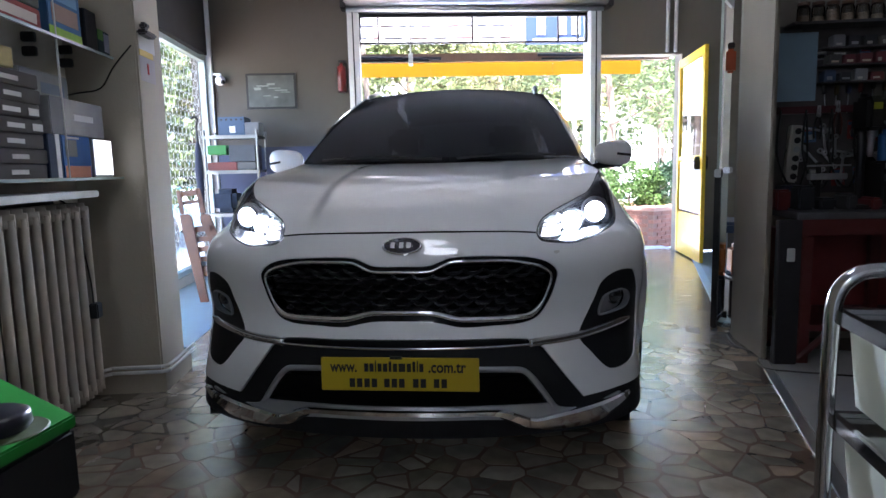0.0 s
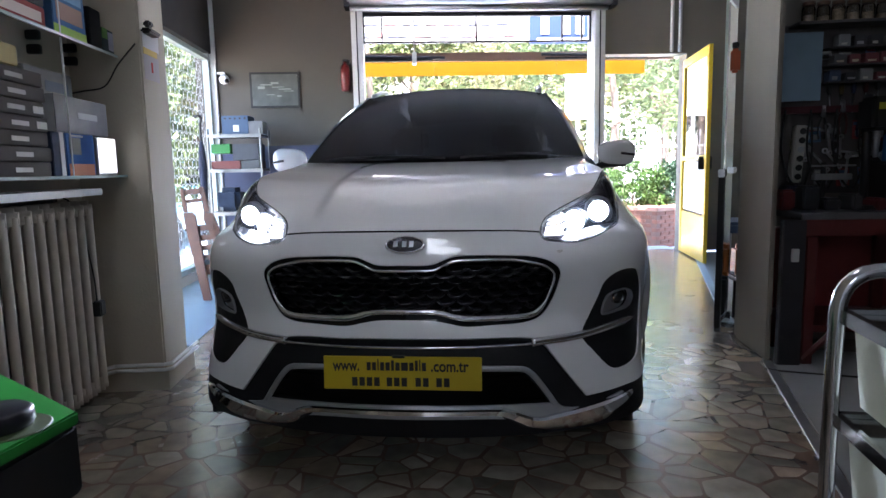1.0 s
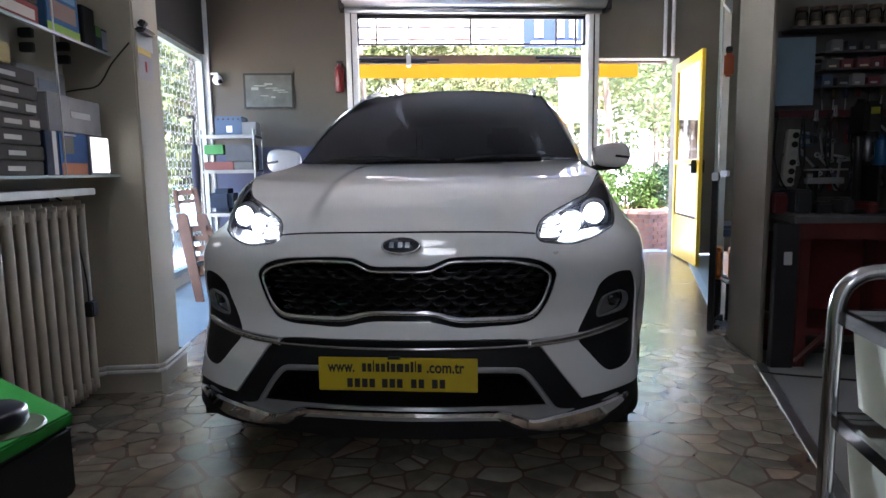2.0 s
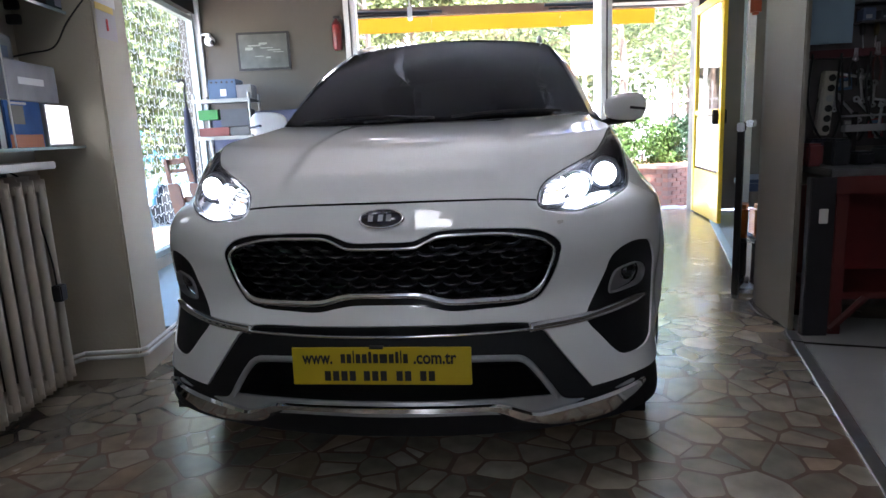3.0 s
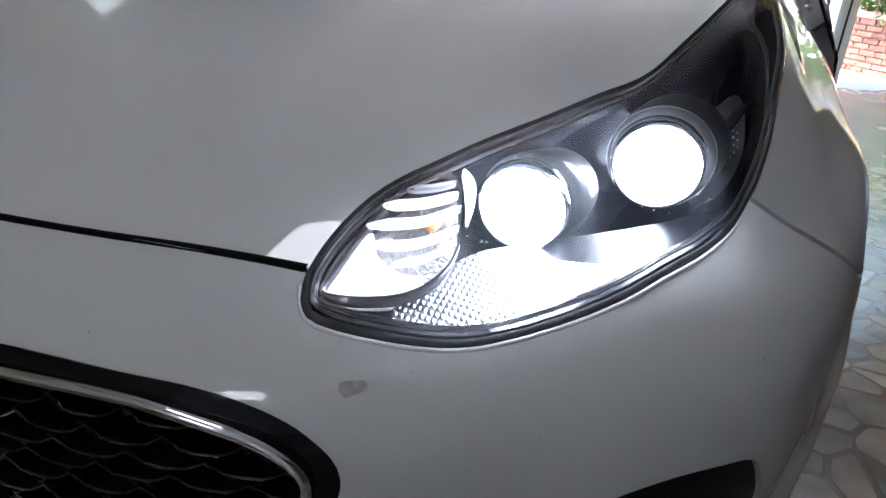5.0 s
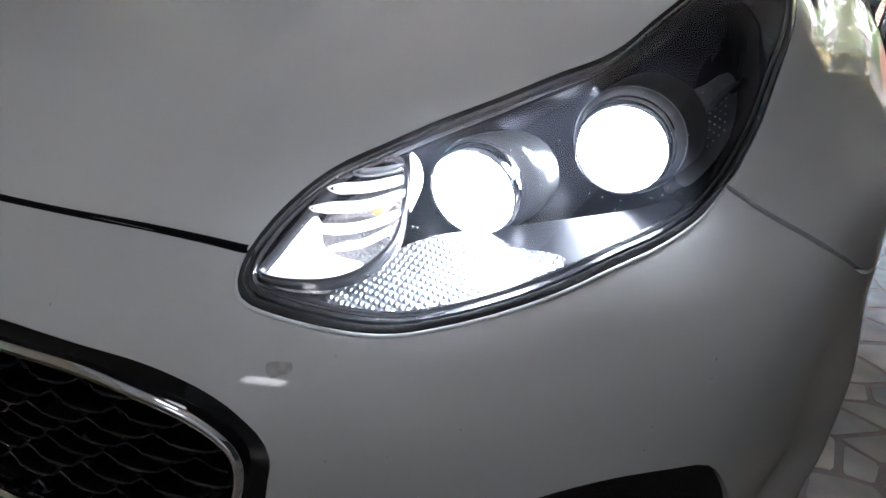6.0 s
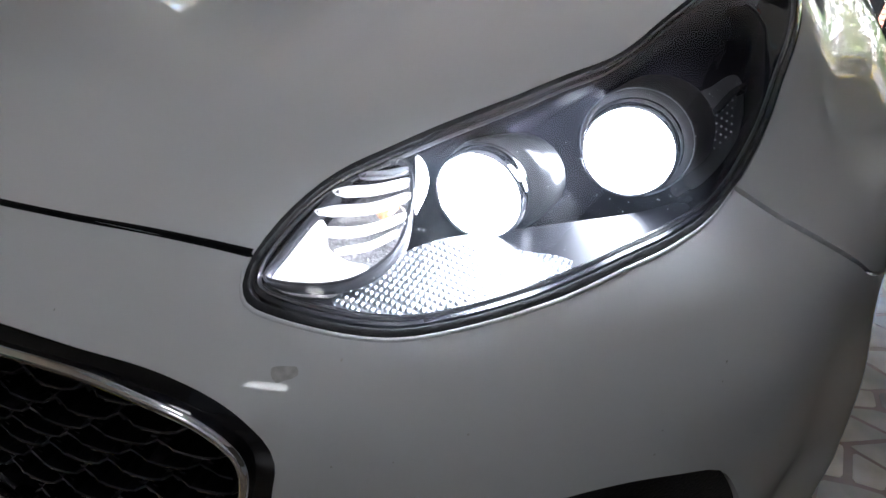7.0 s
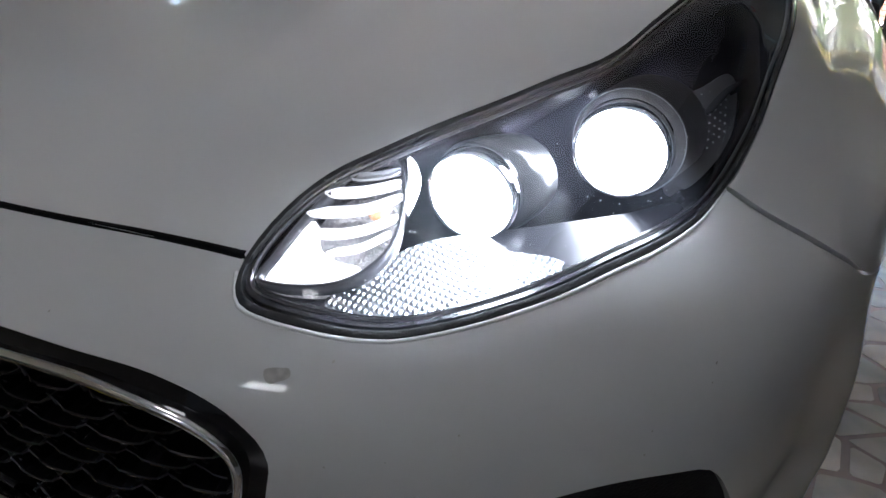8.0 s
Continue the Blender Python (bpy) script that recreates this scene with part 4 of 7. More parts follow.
for sgn in (1, -1):
    # A pillar, side glass, roof rail
    loft("pillar", [[(sgn * (0.728 + 0.02 * k + (0.577 - 0.728) * t), 1.36 + 0.03 * k + (2.235 - 1.36) * t, 1.139 - 0.012 * k + (1.556 - 1.139) * t + 0.05 * math.sin(math.pi * t)) for k in range(3)] for t in [j / 10 for j in range(11)]], PAINT, "", flip=sgn < 0)
    rows = []
    for t in [j / 14 for j in range(15)]:
        y0, y1 = 1.42 + (3.95 - 1.42) * t, 2.25 + (3.85 - 2.25) * t
        h, w = roofline(y1)
        rows.append([(sgn * (side_x(y0, 1.14) + 0.0), y0, 1.14 + 0.05 * t), (sgn * (0.70 if t < 0.9 else 0.68), (y0 + y1) / 2, 1.36), (sgn * w, y1, h - 0.035)])
    loft("side_glass", rows, TINT, "dark-tinted side glass", flip=sgn > 0)
    bm = bmesh.new()
    tube(bm, [(sgn * (0.545 + 0.012 * math.sin(math.pi * k / 16)), 2.24 + 1.75 * k / 16, roofline(2.24 + 1.75 * k / 16)[0] - 0.028 + 0.045 * min(1, 4 * k / 16, 4 * (16 - k) / 16)) for k in range(17)], 0.014, 8)
    part("roof_rail", bm, SILVER, car, "satin silver roof rail", True)
    # flank with doors and rear arch
    ry, rz, rr = 3.60, 0.36, 0.395
    bm = bmesh.new()
    rows = []
    N = 60
    for k in range(N + 1):
        y = 1.385 + (4.42 - 1.385) * k / N
        d = rr * rr - (y - ry) ** 2
        low = max(0.28, rz + math.sqrt(d)) if d > 0 else 0.28
        high = np.interp(y, [1.385, 3.0, 4.1, 4.42], [1.14, 1.165, 1.19, 1.0])
        rows.append([bm.verts.new((sgn * side_x(y, low + (high - low) * i / 12), y, low + (high - low) * i / 12)) for i in range(13)])
    for a, b in zip(rows, rows[1:]):
        for i in range(12):
            bm.faces.new((a[i], b[i], b[i + 1], a[i + 1]) if sgn > 0 else (a[i], a[i + 1], b[i + 1], b[i]))
    flank = part("flank", bm, PAINT, car, "white car flank with doors", True)
    for y0 in (1.40, 2.42, 3.35):
        bm = bmesh.new()
        tube(bm, [(sgn * (side_x(y0, z) + 0.0005), y0, z) for z in (0.32, 0.5, 0.7, 0.9, 1.05, 1.13)], 0.003, 6)
        part("door_gap", bm, DARK, flank)
    for y0 in (2.2, 3.15):
        bm = bmesh.new()
        tube(bm, [(sgn * (side_x(y, 0.93) + 0.025 * math.sin(math.pi * (y - y0) / 0.2)), y, 0.93) for y in [y0 + 0.02 * k for k in range(11)]], 0.012, 8)
        part("door_handle", bm, PAINT, flank, "", True)
    part("sill", bx(sgn * 0.90 - 0.02, 1.33, 0.2, sgn * 0.90 + 0.02, 3.2, 0.30, bevel=0.01), BLACKPLASTIC, car)
    # mirror
    bm = bmesh.new()
    bmesh.ops.create_uvsphere(bm, u_segments=28, v_segments=16, radius=1)
    for v in bm.verts:
        x, y, z = v.co
        x = math.copysign(abs(x) ** 0.62, x)
        z = math.copysign(abs(z) ** 0.72, z)
        y = math.copysign(abs(y) ** 0.8, y)
        taper = 1.0 + 0.12 * x * sgn
        v.co = Vector((x * 0.122, y * 0.075 + 0.03 * x * sgn, z * 0.078 * taper + 0.012 * x * sgn * 0 - 0.006))
        if v.co.y > 0.03:
            v.co.y = 0.03 + (v.co.y - 0.03) * 0.3
    mir = part("mirror", bm, PAINT, car, "white door mirror with turn signal", True)
    mir.matrix_local = Matrix.Translation((sgn * 0.945, 1.70, 1.165)) @ Matrix.Diagonal((0.88, 0.9, 0.86, 1))
    bm = bmesh.new()
    tube(bm, [(sgn * (0.02 + 0.0085 * k), -0.076 + 0.0045 * k * 0.9, -0.012 - 0.001 * k) for k in range(11)], 0.008, 8)
    part("mirror_signal", bm, mat("signal_grey", (0.05, 0.05, 0.055), 0.2), mir, "dark turn signal strip")
    bm = bmesh.new()
    tube(bm, [(sgn * -0.17, -0.02, -0.11), (sgn * -0.08, 0.0, -0.085), (sgn * 0.06, 0.01, -0.075)], 0.022, 8)
    part("mirror_foot", bm, BLACKPLASTIC, mir, "black mirror foot", True)

# rear and underside
loft("tailgate", [[(u * w, y + 0.05 * (1 - u * u), z) for u in [-1 + i / 6 for i in range(13)]] for w, y, z in ((0.80, 4.36, 0.28), (0.83, 4.43, 0.6), (0.80, 4.40, 0.95), (0.72, 4.30, 1.1), (0.62, 4.20, 1.35), (0.55, 4.13, 1.53))], PAINT, "white tailgate", flip=False)
part("underbody", bx(-0.78, 0.25, 0.19, 0.78, 4.3, 0.24), DARK, car)
part("firewall", bx(-0.70, 1.30, 0.24, 0.70, 1.34, 1.10), CABIN, car)
part("dashboard", bx(-0.70, 1.34, 0.85, 0.70, 1.95, 1.10, bevel=0.05), CABIN, car, "dark dashboard")
for x in (-0.36, 0.36):
    bm = bmesh.new()
    box(bm, x - 0.24, 2.45, 0.45, x + 0.24, 2.62, 1.15, bevel=0.06)
    part("seat_back", bm, CABIN, car, "dark seat back")
    part("headrest", bx(x - 0.13, 2.52, 1.20, x + 0.13, 2.62, 1.38, bevel=0.04), CABIN, car)
part("rear_mirror", bx(-0.11, 1.98, 1.42, 0.11, 2.0, 1.48, bevel=0.01), CABIN, car, "interior mirror")
part("cabin_back", bx(-0.70, 3.95, 0.4, 0.70, 3.97, 1.2), CABIN, car)
for x, y in ((0.79, ARCH_Y), (-0.79, ARCH_Y), (0.79, 3.60), (-0.79, 3.60)):
    sg = 1 if x > 0 else -1
    turn = Matrix.Translation((x, y, 0.345)) @ Euler((0, radians(90) * sg, 0)).to_matrix().to_4x4()
    bm = bmesh.new()
    lathe(bm, [(0.225, -0.10), (0.29, -0.115), (0.33, -0.105), (0.343, -0.08), (0.345, 0.0), (0.343, 0.08), (0.33, 0.105), (0.29, 0.115), (0.225, 0.10)], 48)
    for v in bm.verts:
        if v.co.xy.length > 0.34:
            v.co.xy *= 0.992 if int(math.degrees(math.atan2(v.co.y, v.co.x)) / 7.5) % 2 else 1.0
    wheel = part("wheel", bm, RUBBER, car, "black tyre with alloy rim", True)
    wheel.matrix_local = turn
    bm = bmesh.new()
    lathe(bm, [(0.225, -0.09), (0.225, 0.09), (0.235, 0.10), (0.215, 0.095), (0.20, 0.05), (0.20, -0.08)], 40)
    for k in range(5):
        a = 2 * math.pi * k / 5
        for d in (-0.14, 0.14):
            cyl(bm, (0.04 * math.cos(a), 0.04 * math.sin(a), 0.07), (0.21 * math.cos(a + d), 0.21 * math.sin(a + d), 0.085), 0.022, 0.016, 8)
    cyl(bm, (0, 0, 0.0), (0, 0, 0.08), 0.06, 0.05, 20)
    part("rim", bm, ALLOY, wheel, "grey alloy rim", True)


# ---- the room: its walls stand turned against the car ----
ROOM = Euler((0, 0, radians(10))).to_matrix().to_4x4()
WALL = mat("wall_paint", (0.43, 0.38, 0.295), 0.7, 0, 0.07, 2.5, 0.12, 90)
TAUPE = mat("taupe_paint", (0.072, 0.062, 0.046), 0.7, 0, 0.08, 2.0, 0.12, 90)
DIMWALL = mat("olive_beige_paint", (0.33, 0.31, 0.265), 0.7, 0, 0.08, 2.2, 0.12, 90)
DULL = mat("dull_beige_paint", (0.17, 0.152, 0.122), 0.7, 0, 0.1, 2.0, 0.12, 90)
WHITEWALL = mat("pale_paint", (0.715, 0.735, 0.755), 0.6, 0, 0.06, 3, 0.1, 90)
GROUT = mat("grout", (0.205, 0.142, 0.108), 0.22, 0, 0.30, 10, rvary=0.08, spec=0.7)
STONE = mat("marble", (0.35, 0.305, 0.255), 0.22, 0, 0.38, 11, 0.015, 30, rvary=0.06, pieces=0.35, spec=0.8)
_nt = STONE.node_tree
_in, _geo, _add, _fr, _rp = (_nt.nodes.new("ShaderNode" + k) for k in ("ObjectInfo", "NewGeometry", "Math", "Math", "ValToRGB"))
_add.operation, _fr.operation = "ADD", "FRACT"
_nt.links.new(_in.outputs["Random"], _add.inputs[0])
_nt.links.new(_geo.outputs["Random Per Island"], _add.inputs[1])
_nt.links.new(_add.outputs[0], _fr.inputs[0])
_nt.links.new(_fr.outputs[0], _rp.inputs[0])
_rp.color_ramp.interpolation = "CONSTANT"
for _k, _c in enumerate(((0.345, 0.28, 0.205), (0.30, 0.257, 0.20), (0.335, 0.256, 0.187), (0.25, 0.226, 0.18), (0.42, 0.372, 0.295), (0.275, 0.21, 0.156))):
    _e = _rp.color_ramp.elements[_k] if _k < 2 else _rp.color_ramp.elements.new(0.5)
    _e.position, _e.color = _k / 6, (*_c, 1)
_nt.links.new(_rp.outputs[0], [n for n in _nt.nodes if n.type == "VECT_MATH"][0].inputs[0])
for _m in (GROUT, STONE):
    _m.node_tree.nodes["Principled BSDF"].inputs["Coat Weight"].default_value = 0.9
    _m.node_tree.nodes["Principled BSDF"].inputs["Coat Roughness"].default_value = 0.25
    _m.node_tree.nodes["Principled BSDF"].inputs["Coat IOR"].default_value = 1.75
CONCRETE = mat("grey_tile", (0.32, 0.325, 0.32), 0.45, 0, 0.15, 6, rvary=0.12)
ALU = mat("aluminium", (0.55, 0.56, 0.57), 0.32, 0.9, 0.1, 30)
YELLOW = mat("yellow_enamel", (0.80, 0.52, 0.02), 0.35, 0, 0.08, 6)
ORANGE = mat("awning_orange", (0.34, 0.13, 0.006), 0.6, 0, 0.08, 6)
_nt = ORANGE.node_tree
_tr, _mx = _nt.nodes.new("ShaderNodeBsdfTranslucent"), _nt.nodes.new("ShaderNodeMixShader")
_tr.inputs[0].default_value = (0.36, 0.135, 0.006, 1)
_mx.inputs[0].default_value = 0.6
_nt.links.new(_nt.nodes["Principled BSDF"].outputs[0], _mx.inputs[1])
_nt.links.new(_tr.outputs[0], _mx.inputs[2])
_nt.links.new(_mx.outputs[0], _nt.nodes["Material Output"].inputs[0])
BROWN = mat("brown_beam", (0.20, 0.12, 0.08), 0.6, 0, 0.15, 8)
IRON = mat("black_iron", (0.015, 0.014, 0.014), 0.45, 0.2, 0.2, 20)
WHITEMETAL = mat("white_enamel", (0.66, 0.66, 0.64), 0.4, 0, 0.06, 20)
REDWOOD = mat("red_paint", (0.095, 0.012, 0.010), 0.5, 0, 0.25, 10, 0.1, 60)
CHAIRWOOD = mat("chair_wood", (0.12, 0.042, 0.018), 0.4, 0, 0.3, 14, 0.1, 80)


def slab(name, *a, material=WALL, m=ROOM, label="", category="wall", bevel=0.0):
    ob = part(name, bx(*a, bevel=bevel), material)
    ob.matrix_world = m
    return tagged(ob, label, category, kind="structure")


floor = slab("floor", -8, -6, -0.2, 9, 6.02, 0, material=GROUT, m=Matrix(), label="polished crazy-paved marble floor", category="floor")
slab("ceiling_1", -2.6, -4.6, 3.4, 6, 0.875, 3.6, material=WHITEWALL, label="plain pale ceiling", category="ceiling")
# unseen front ceiling, coloured darker to dim its reflections and bounce light
slab("ceiling_2", -2.6, 0.875, 3.4, 6, 5.85, 3.6, material=mat("dark_bay_paint", (0.44, 0.445, 0.445), 0.6, 0, 0.14, 1.6, 0.1, 90), label="front bay ceiling, coloured darker to dim reflections", category="ceiling")
slab("ceiling_beam_1", -2.1, 0.75, 3.16, 4.6, 1.0, 3.399, material=WHITEWALL, label="pale plastered ceiling beam", category="beam", bevel=0.01)
slab("ceiling_beam_2", -0.95, -4.3, 3.16, -0.72, 0.749, 3.399, material=WHITEWALL, label="pale plastered ceiling beam", category="beam", bevel=0.01)
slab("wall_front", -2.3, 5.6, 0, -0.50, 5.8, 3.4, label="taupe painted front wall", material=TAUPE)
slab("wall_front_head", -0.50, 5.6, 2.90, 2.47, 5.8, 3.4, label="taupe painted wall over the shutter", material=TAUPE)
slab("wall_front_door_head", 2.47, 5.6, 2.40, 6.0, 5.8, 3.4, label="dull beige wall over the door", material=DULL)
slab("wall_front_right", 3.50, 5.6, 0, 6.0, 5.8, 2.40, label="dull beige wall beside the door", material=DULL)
slab("wainscot", -2.1, 5.585, 0, -0.51, 5.6, 1.39, label="dark blue painted lower wall", material=mat("navy_paint", (0.03, 0.04, 0.085), 0.5, 0, 0.15, 4))
slab("wall_back", -2.3, -4.6, 0, 6, -4.4, 3.4, material=WHITEWALL, label="plain pale back wall")
slab("wall_left", -1.80, -4.4, 0, -1.56, 1.25, 3.4, label="olive-beige painted side wall")
slab("pillar", -2.3, 1.25, 0, -1.22, 1.58, 3.4, label="olive-beige painted pillar", category="pillar", bevel=0.008)
slab("wall_left_sill", -2.3, 1.58, 0, -2.1, 5.6, 0.10, label="low painted sill under the shop window")
slab("wall_left_head", -2.3, 1.58, 2.44, -2.1, 5.6, 3.4, material=mat("dark_board", (0.018, 0.015, 0.013), 0.8, 0, 0.3, 5), label="dark board over the shop window")
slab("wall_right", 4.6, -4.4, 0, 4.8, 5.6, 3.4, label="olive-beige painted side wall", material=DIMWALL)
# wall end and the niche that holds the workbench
# niche colour set below its beige, to cut light thrown on the car
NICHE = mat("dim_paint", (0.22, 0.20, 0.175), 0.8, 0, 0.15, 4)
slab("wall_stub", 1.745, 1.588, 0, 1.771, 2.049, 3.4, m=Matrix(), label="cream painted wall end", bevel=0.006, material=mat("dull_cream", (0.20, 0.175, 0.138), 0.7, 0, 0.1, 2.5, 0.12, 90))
slab("wall_niche", 1.77, 2.05, 0, 4.2, 2.15, 3.4, m=Matrix(), label="darkened beige wall behind the workbench", material=NICHE)
# unseen wall, coloured dark so that it throws little light on the fender
slab("wall_niche_side", 3.2, -5.0, 0, 3.35, 2.05, 3.4, m=Matrix(), label="unseen side wall beyond the workbench, kept dark", material=mat("side_wall_dark", (0.10, 0.092, 0.078), 0.8, 0, 0.2, 3))

# front opening: guides, shutter, transom, awning
shutter = thing("roller_shutter", "grey rolled-up metal shutter with guide rails", "shutter", ROOM.copy())
for x0, x1 in ((-0.50, -0.37), (2.34, 2.47)):
    part("guide_rail", bx(x0, 5.50, 0, x1, 5.80, 2.95, bevel=0.01), WHITEMETAL, shutter)
    part("guide_slot", bx((x0 + x1) / 2 - 0.007, 5.492, 0.02, (x0 + x1) / 2 + 0.007, 5.499, 2.94), IRON, shutter)
bm = bmesh.new()
tube(bm, [(-0.52, 5.42, 3.06), (2.50, 5.42, 3.06)], 0.13, 28)
part("drum", bm, ALU, shutter, "rolled grey shutter drum", True)
bm = bmesh.new()
tube(bm, [(-0.50, 5.44, 2.90), (2.47, 5.44, 2.90)], 0.03, 14)
part("bottom_bar", bm, ALU, shutter, "bright bottom bar", True)
for x in (-0.56, 2.50):
    part("bracket", bx(x, 5.34, 2.90, x + 0.06, 5.56, 3.24, bevel=0.01), IRON, shutter)
transom = thing("transom_window", "black-framed transom window over the opening", "window", ROOM.copy(), kind="structure")
for x in (-0.37, -0.16, 0.95, 1.98, 2.22, 2.32):
    part("mullion", bx(x, 5.64, 2.56, x + 0.018, 5.68, 2.86), IRON, transom)
for z in (2.56, 2.86):
    part("rail", bx(-0.37, 5.64, z, 2.34, 5.68, z + (0.045 if z > 2.7 else 0.018)), IRON, transom)
awning = thing("awning", "folded orange awning with dark arms", "awning", ROOM.copy())
part("beam", bx(-0.9, 5.95, 2.40, 3.5, 6.03, 2.50, bevel=0.006), BROWN, awning, "brown beam")
for x0, x1 in ((-0.9, 0.48), (0.483, 2.03), (2.033, 3.18)):
    part("valance", sheet((x0, 6.10, 2.245), (x1, 6.10, 2.245), (x1, 6.10, 2.42), (x0, 6.10, 2.42)), ORANGE, awning, "orange valance")
for x0, x1, z in ((-0.5, 0.60, 2.455), (1.8, 3.3, 2.465)):
    bm = bmesh.new()
    tube(bm, [(x0, 5.925, z), (x1, 5.925, z - 0.02)], 0.018, 10)
    tube(bm, [(x0 + 0.05, 5.93, z - 0.045), (x1 - 0.15, 5.93, z - 0.045)], 0.013, 10)
    part("arm", bm, IRON, awning, "dark folding arm")
part("bracket", bx(0.20, 5.88, 2.36, 0.255, 6.02, 2.50, bevel=0.008), WHITEMETAL, awning, "white bracket")
part("hanger", bx(0.218, 5.88, 2.48, 0.236, 5.90, 2.9), WHITEMETAL, awning)
banner = thing("banner", "white and blue shop banner with unreadable lines", "banner", ROOM.copy())
part("cloth", bx(-1.2, 6.40, 2.70, 1.75, 6.42, 3.35), mat("banner_white", (0.33, 0.32, 0.335), 0.6, 0, 0.08, 4), banner)
part("blue_cloth", bx(1.755, 6.40, 2.68, 2.9, 6.42, 3.35), mat("banner_blue", (0.006, 0.024, 0.11), 0.6, 0, 0.1, 4), banner, "blue panel")
REDINK = mat("red_print", (0.30, 0.15, 0.15), 0.6)
random.seed(4)
for z, h in ((2.78, 0.05), (2.93, 0.045)):
    x = -1.1
    while x < 1.6:
        w = random.uniform(0.06, 0.26)
        part("print_bar", bx(x, 6.392, z, min(x + w, 1.66), 6.399, z + h), REDINK if random.random() < 0.5 else mat("blue_print", (0.16, 0.17, 0.24), 0.6), banner)
        x += w + random.uniform(0.04, 0.12)
for x in (1.9, 2.18, 2.36, 2.60):
    part("letter_bar", bx(x, 6.392, 2.80, x + 0.11, 6.399, 3.1), mat("white_print", (0.45, 0.45, 0.47), 0.6), banner)
part("small_line", bx(1.85, 6.392, 2.72, 2.7, 6.399, 2.755), mat("white_print2", (0.4, 0.4, 0.42), 0.6), banner)

pipe2 = thing("wall_pipes", "two pale pipes running up beside the door", "pipe", ROOM.copy())
for x in (3.30, 3.40):
    bm = bmesh.new()
    tube(bm, [(x, 5.57, 2.42), (x, 5.57, 3.38)], 0.022, 12)
    part("pipe", bm, WHITEMETAL, pipe2, "", True)

# yellow door, standing open into the room
door = thing("door_1", "open yellow metal door with a glass panel", "door", Matrix.Translation((2.44, 6.05, 0)) @ Euler((0, 0, radians(-91.5))).to_matrix().to_4x4(), kind="structure")
part("stile", bx(0, -0.02, 0.02, 0.07, 0.02, 2.30, bevel=0.004), YELLOW, door)
part("stile", bx(1.03, -0.02, 0.02, 1.10, 0.02, 2.30, bevel=0.004), YELLOW, door)
part("rail", bx(0.07, -0.02, 2.21, 1.03, 0.02, 2.30, bevel=0.004), YELLOW, door)
bm = bx(0.07, -0.014, 0.02, 1.03, 0.014, 0.52)
part("kick_panel", bm, YELLOW, door, "pressed yellow kick panel")
bm = bmesh.new()
for sd in (-1, 1):
    v = [bm.verts.new(p) for p in ((0.09, sd * 0.0145, 0.05), (1.01, sd * 0.0145, 0.05), (1.01, sd * 0.0145, 0.5), (0.09, sd * 0.0145, 0.5), (0.55, sd * 0.03, 0.27))]
    for a, b in ((0, 1), (1, 2), (2, 3), (3, 0)):
        bm.faces.new((v[a], v[b], v[4]) if sd < 0 else (v[b], v[a], v[4]))
part("pressing", bm, YELLOW, door)
part("mid_rail", bx(0.07, -0.016, 1.12, 1.03, 0.016, 1.17), YELLOW, door)
pane = part("pane", sheet((0.07, 0, 0.52), (1.03, 0, 0.52), (1.03, 0, 2.21), (0.07, 0, 2.21)), CLEAR, door, "clear glass pane")
pane.visible_shadow = False
frost = part("frosted_sheet", sheet((0.10, -0.005, 0.54), (1.0, -0.005, 0.54), (1.0, -0.005, 1.10), (0.10, -0.005, 1.10)), glass("frosted", (0.75, 0.80, 0.82), 0.5), door, "translucent frosted sheet")
frost.visible_shadow = False
part("handle", bx(0.98, -0.07, 1.02, 1.0, 0.07, 1.16, bevel=0.008), IRON, door, "dark handle")

# shop window on the other side
win = thing("window_1", "tall shop window with pale posts and a wire grille", "window", ROOM.copy(), kind="structure")
POST = mat("grey_green_post", (0.36, 0.42, 0.40), 0.4, 0.3)
for y in (1.60, 3.28, 3.47, 5.50):
    part("post", bx(-2.19, y, 0.10, -2.12, y + 0.055, 2.44, bevel=0.004), POST, win)
for z in (0.10, 2.36):
    part("frame_rail", bx(-2.19, 1.79, z, -2.12, 5.50, z + 0.05), POST, win)
part("post", bx(-2.16, 5.555, 0.0, -2.06, 5.60, 3.4), WHITEMETAL, win, "white corner post")
pane = part("pane", sheet((-2.16, 1.66, 0.14), (-2.16, 5.50, 0.14), (-2.16, 5.50, 2.37), (-2.16, 1.66, 2.37)), glass("window_glass", (0.97, 0.98, 0.97), 0.0, 0.25), win, "large clear pane")
pane.visible_shadow = False
bm = bmesh.new()
p, k = 0.125, 0
zz = 0.15
while zz < 2.34:
    yy = 1.80 + (k % 2) * p / 2
    tube(bm, [(-2.21, 1.80 + i * p / 2, zz + (0.03 if (i + k) % 2 else 0)) for i in range(60)], 0.003, 5)
    while yy < 5.5:
        tube(bm, [(-2.21, yy, zz), (-2.21, yy, zz + 0.09)], 0.003, 5)
        yy += p
    zz += 0.09
    k += 1
part("wire_grille", bm, mat("wire_grey", (0.38, 0.39, 0.38), 0.5), win, "thin wire security grille", kind="stuff")

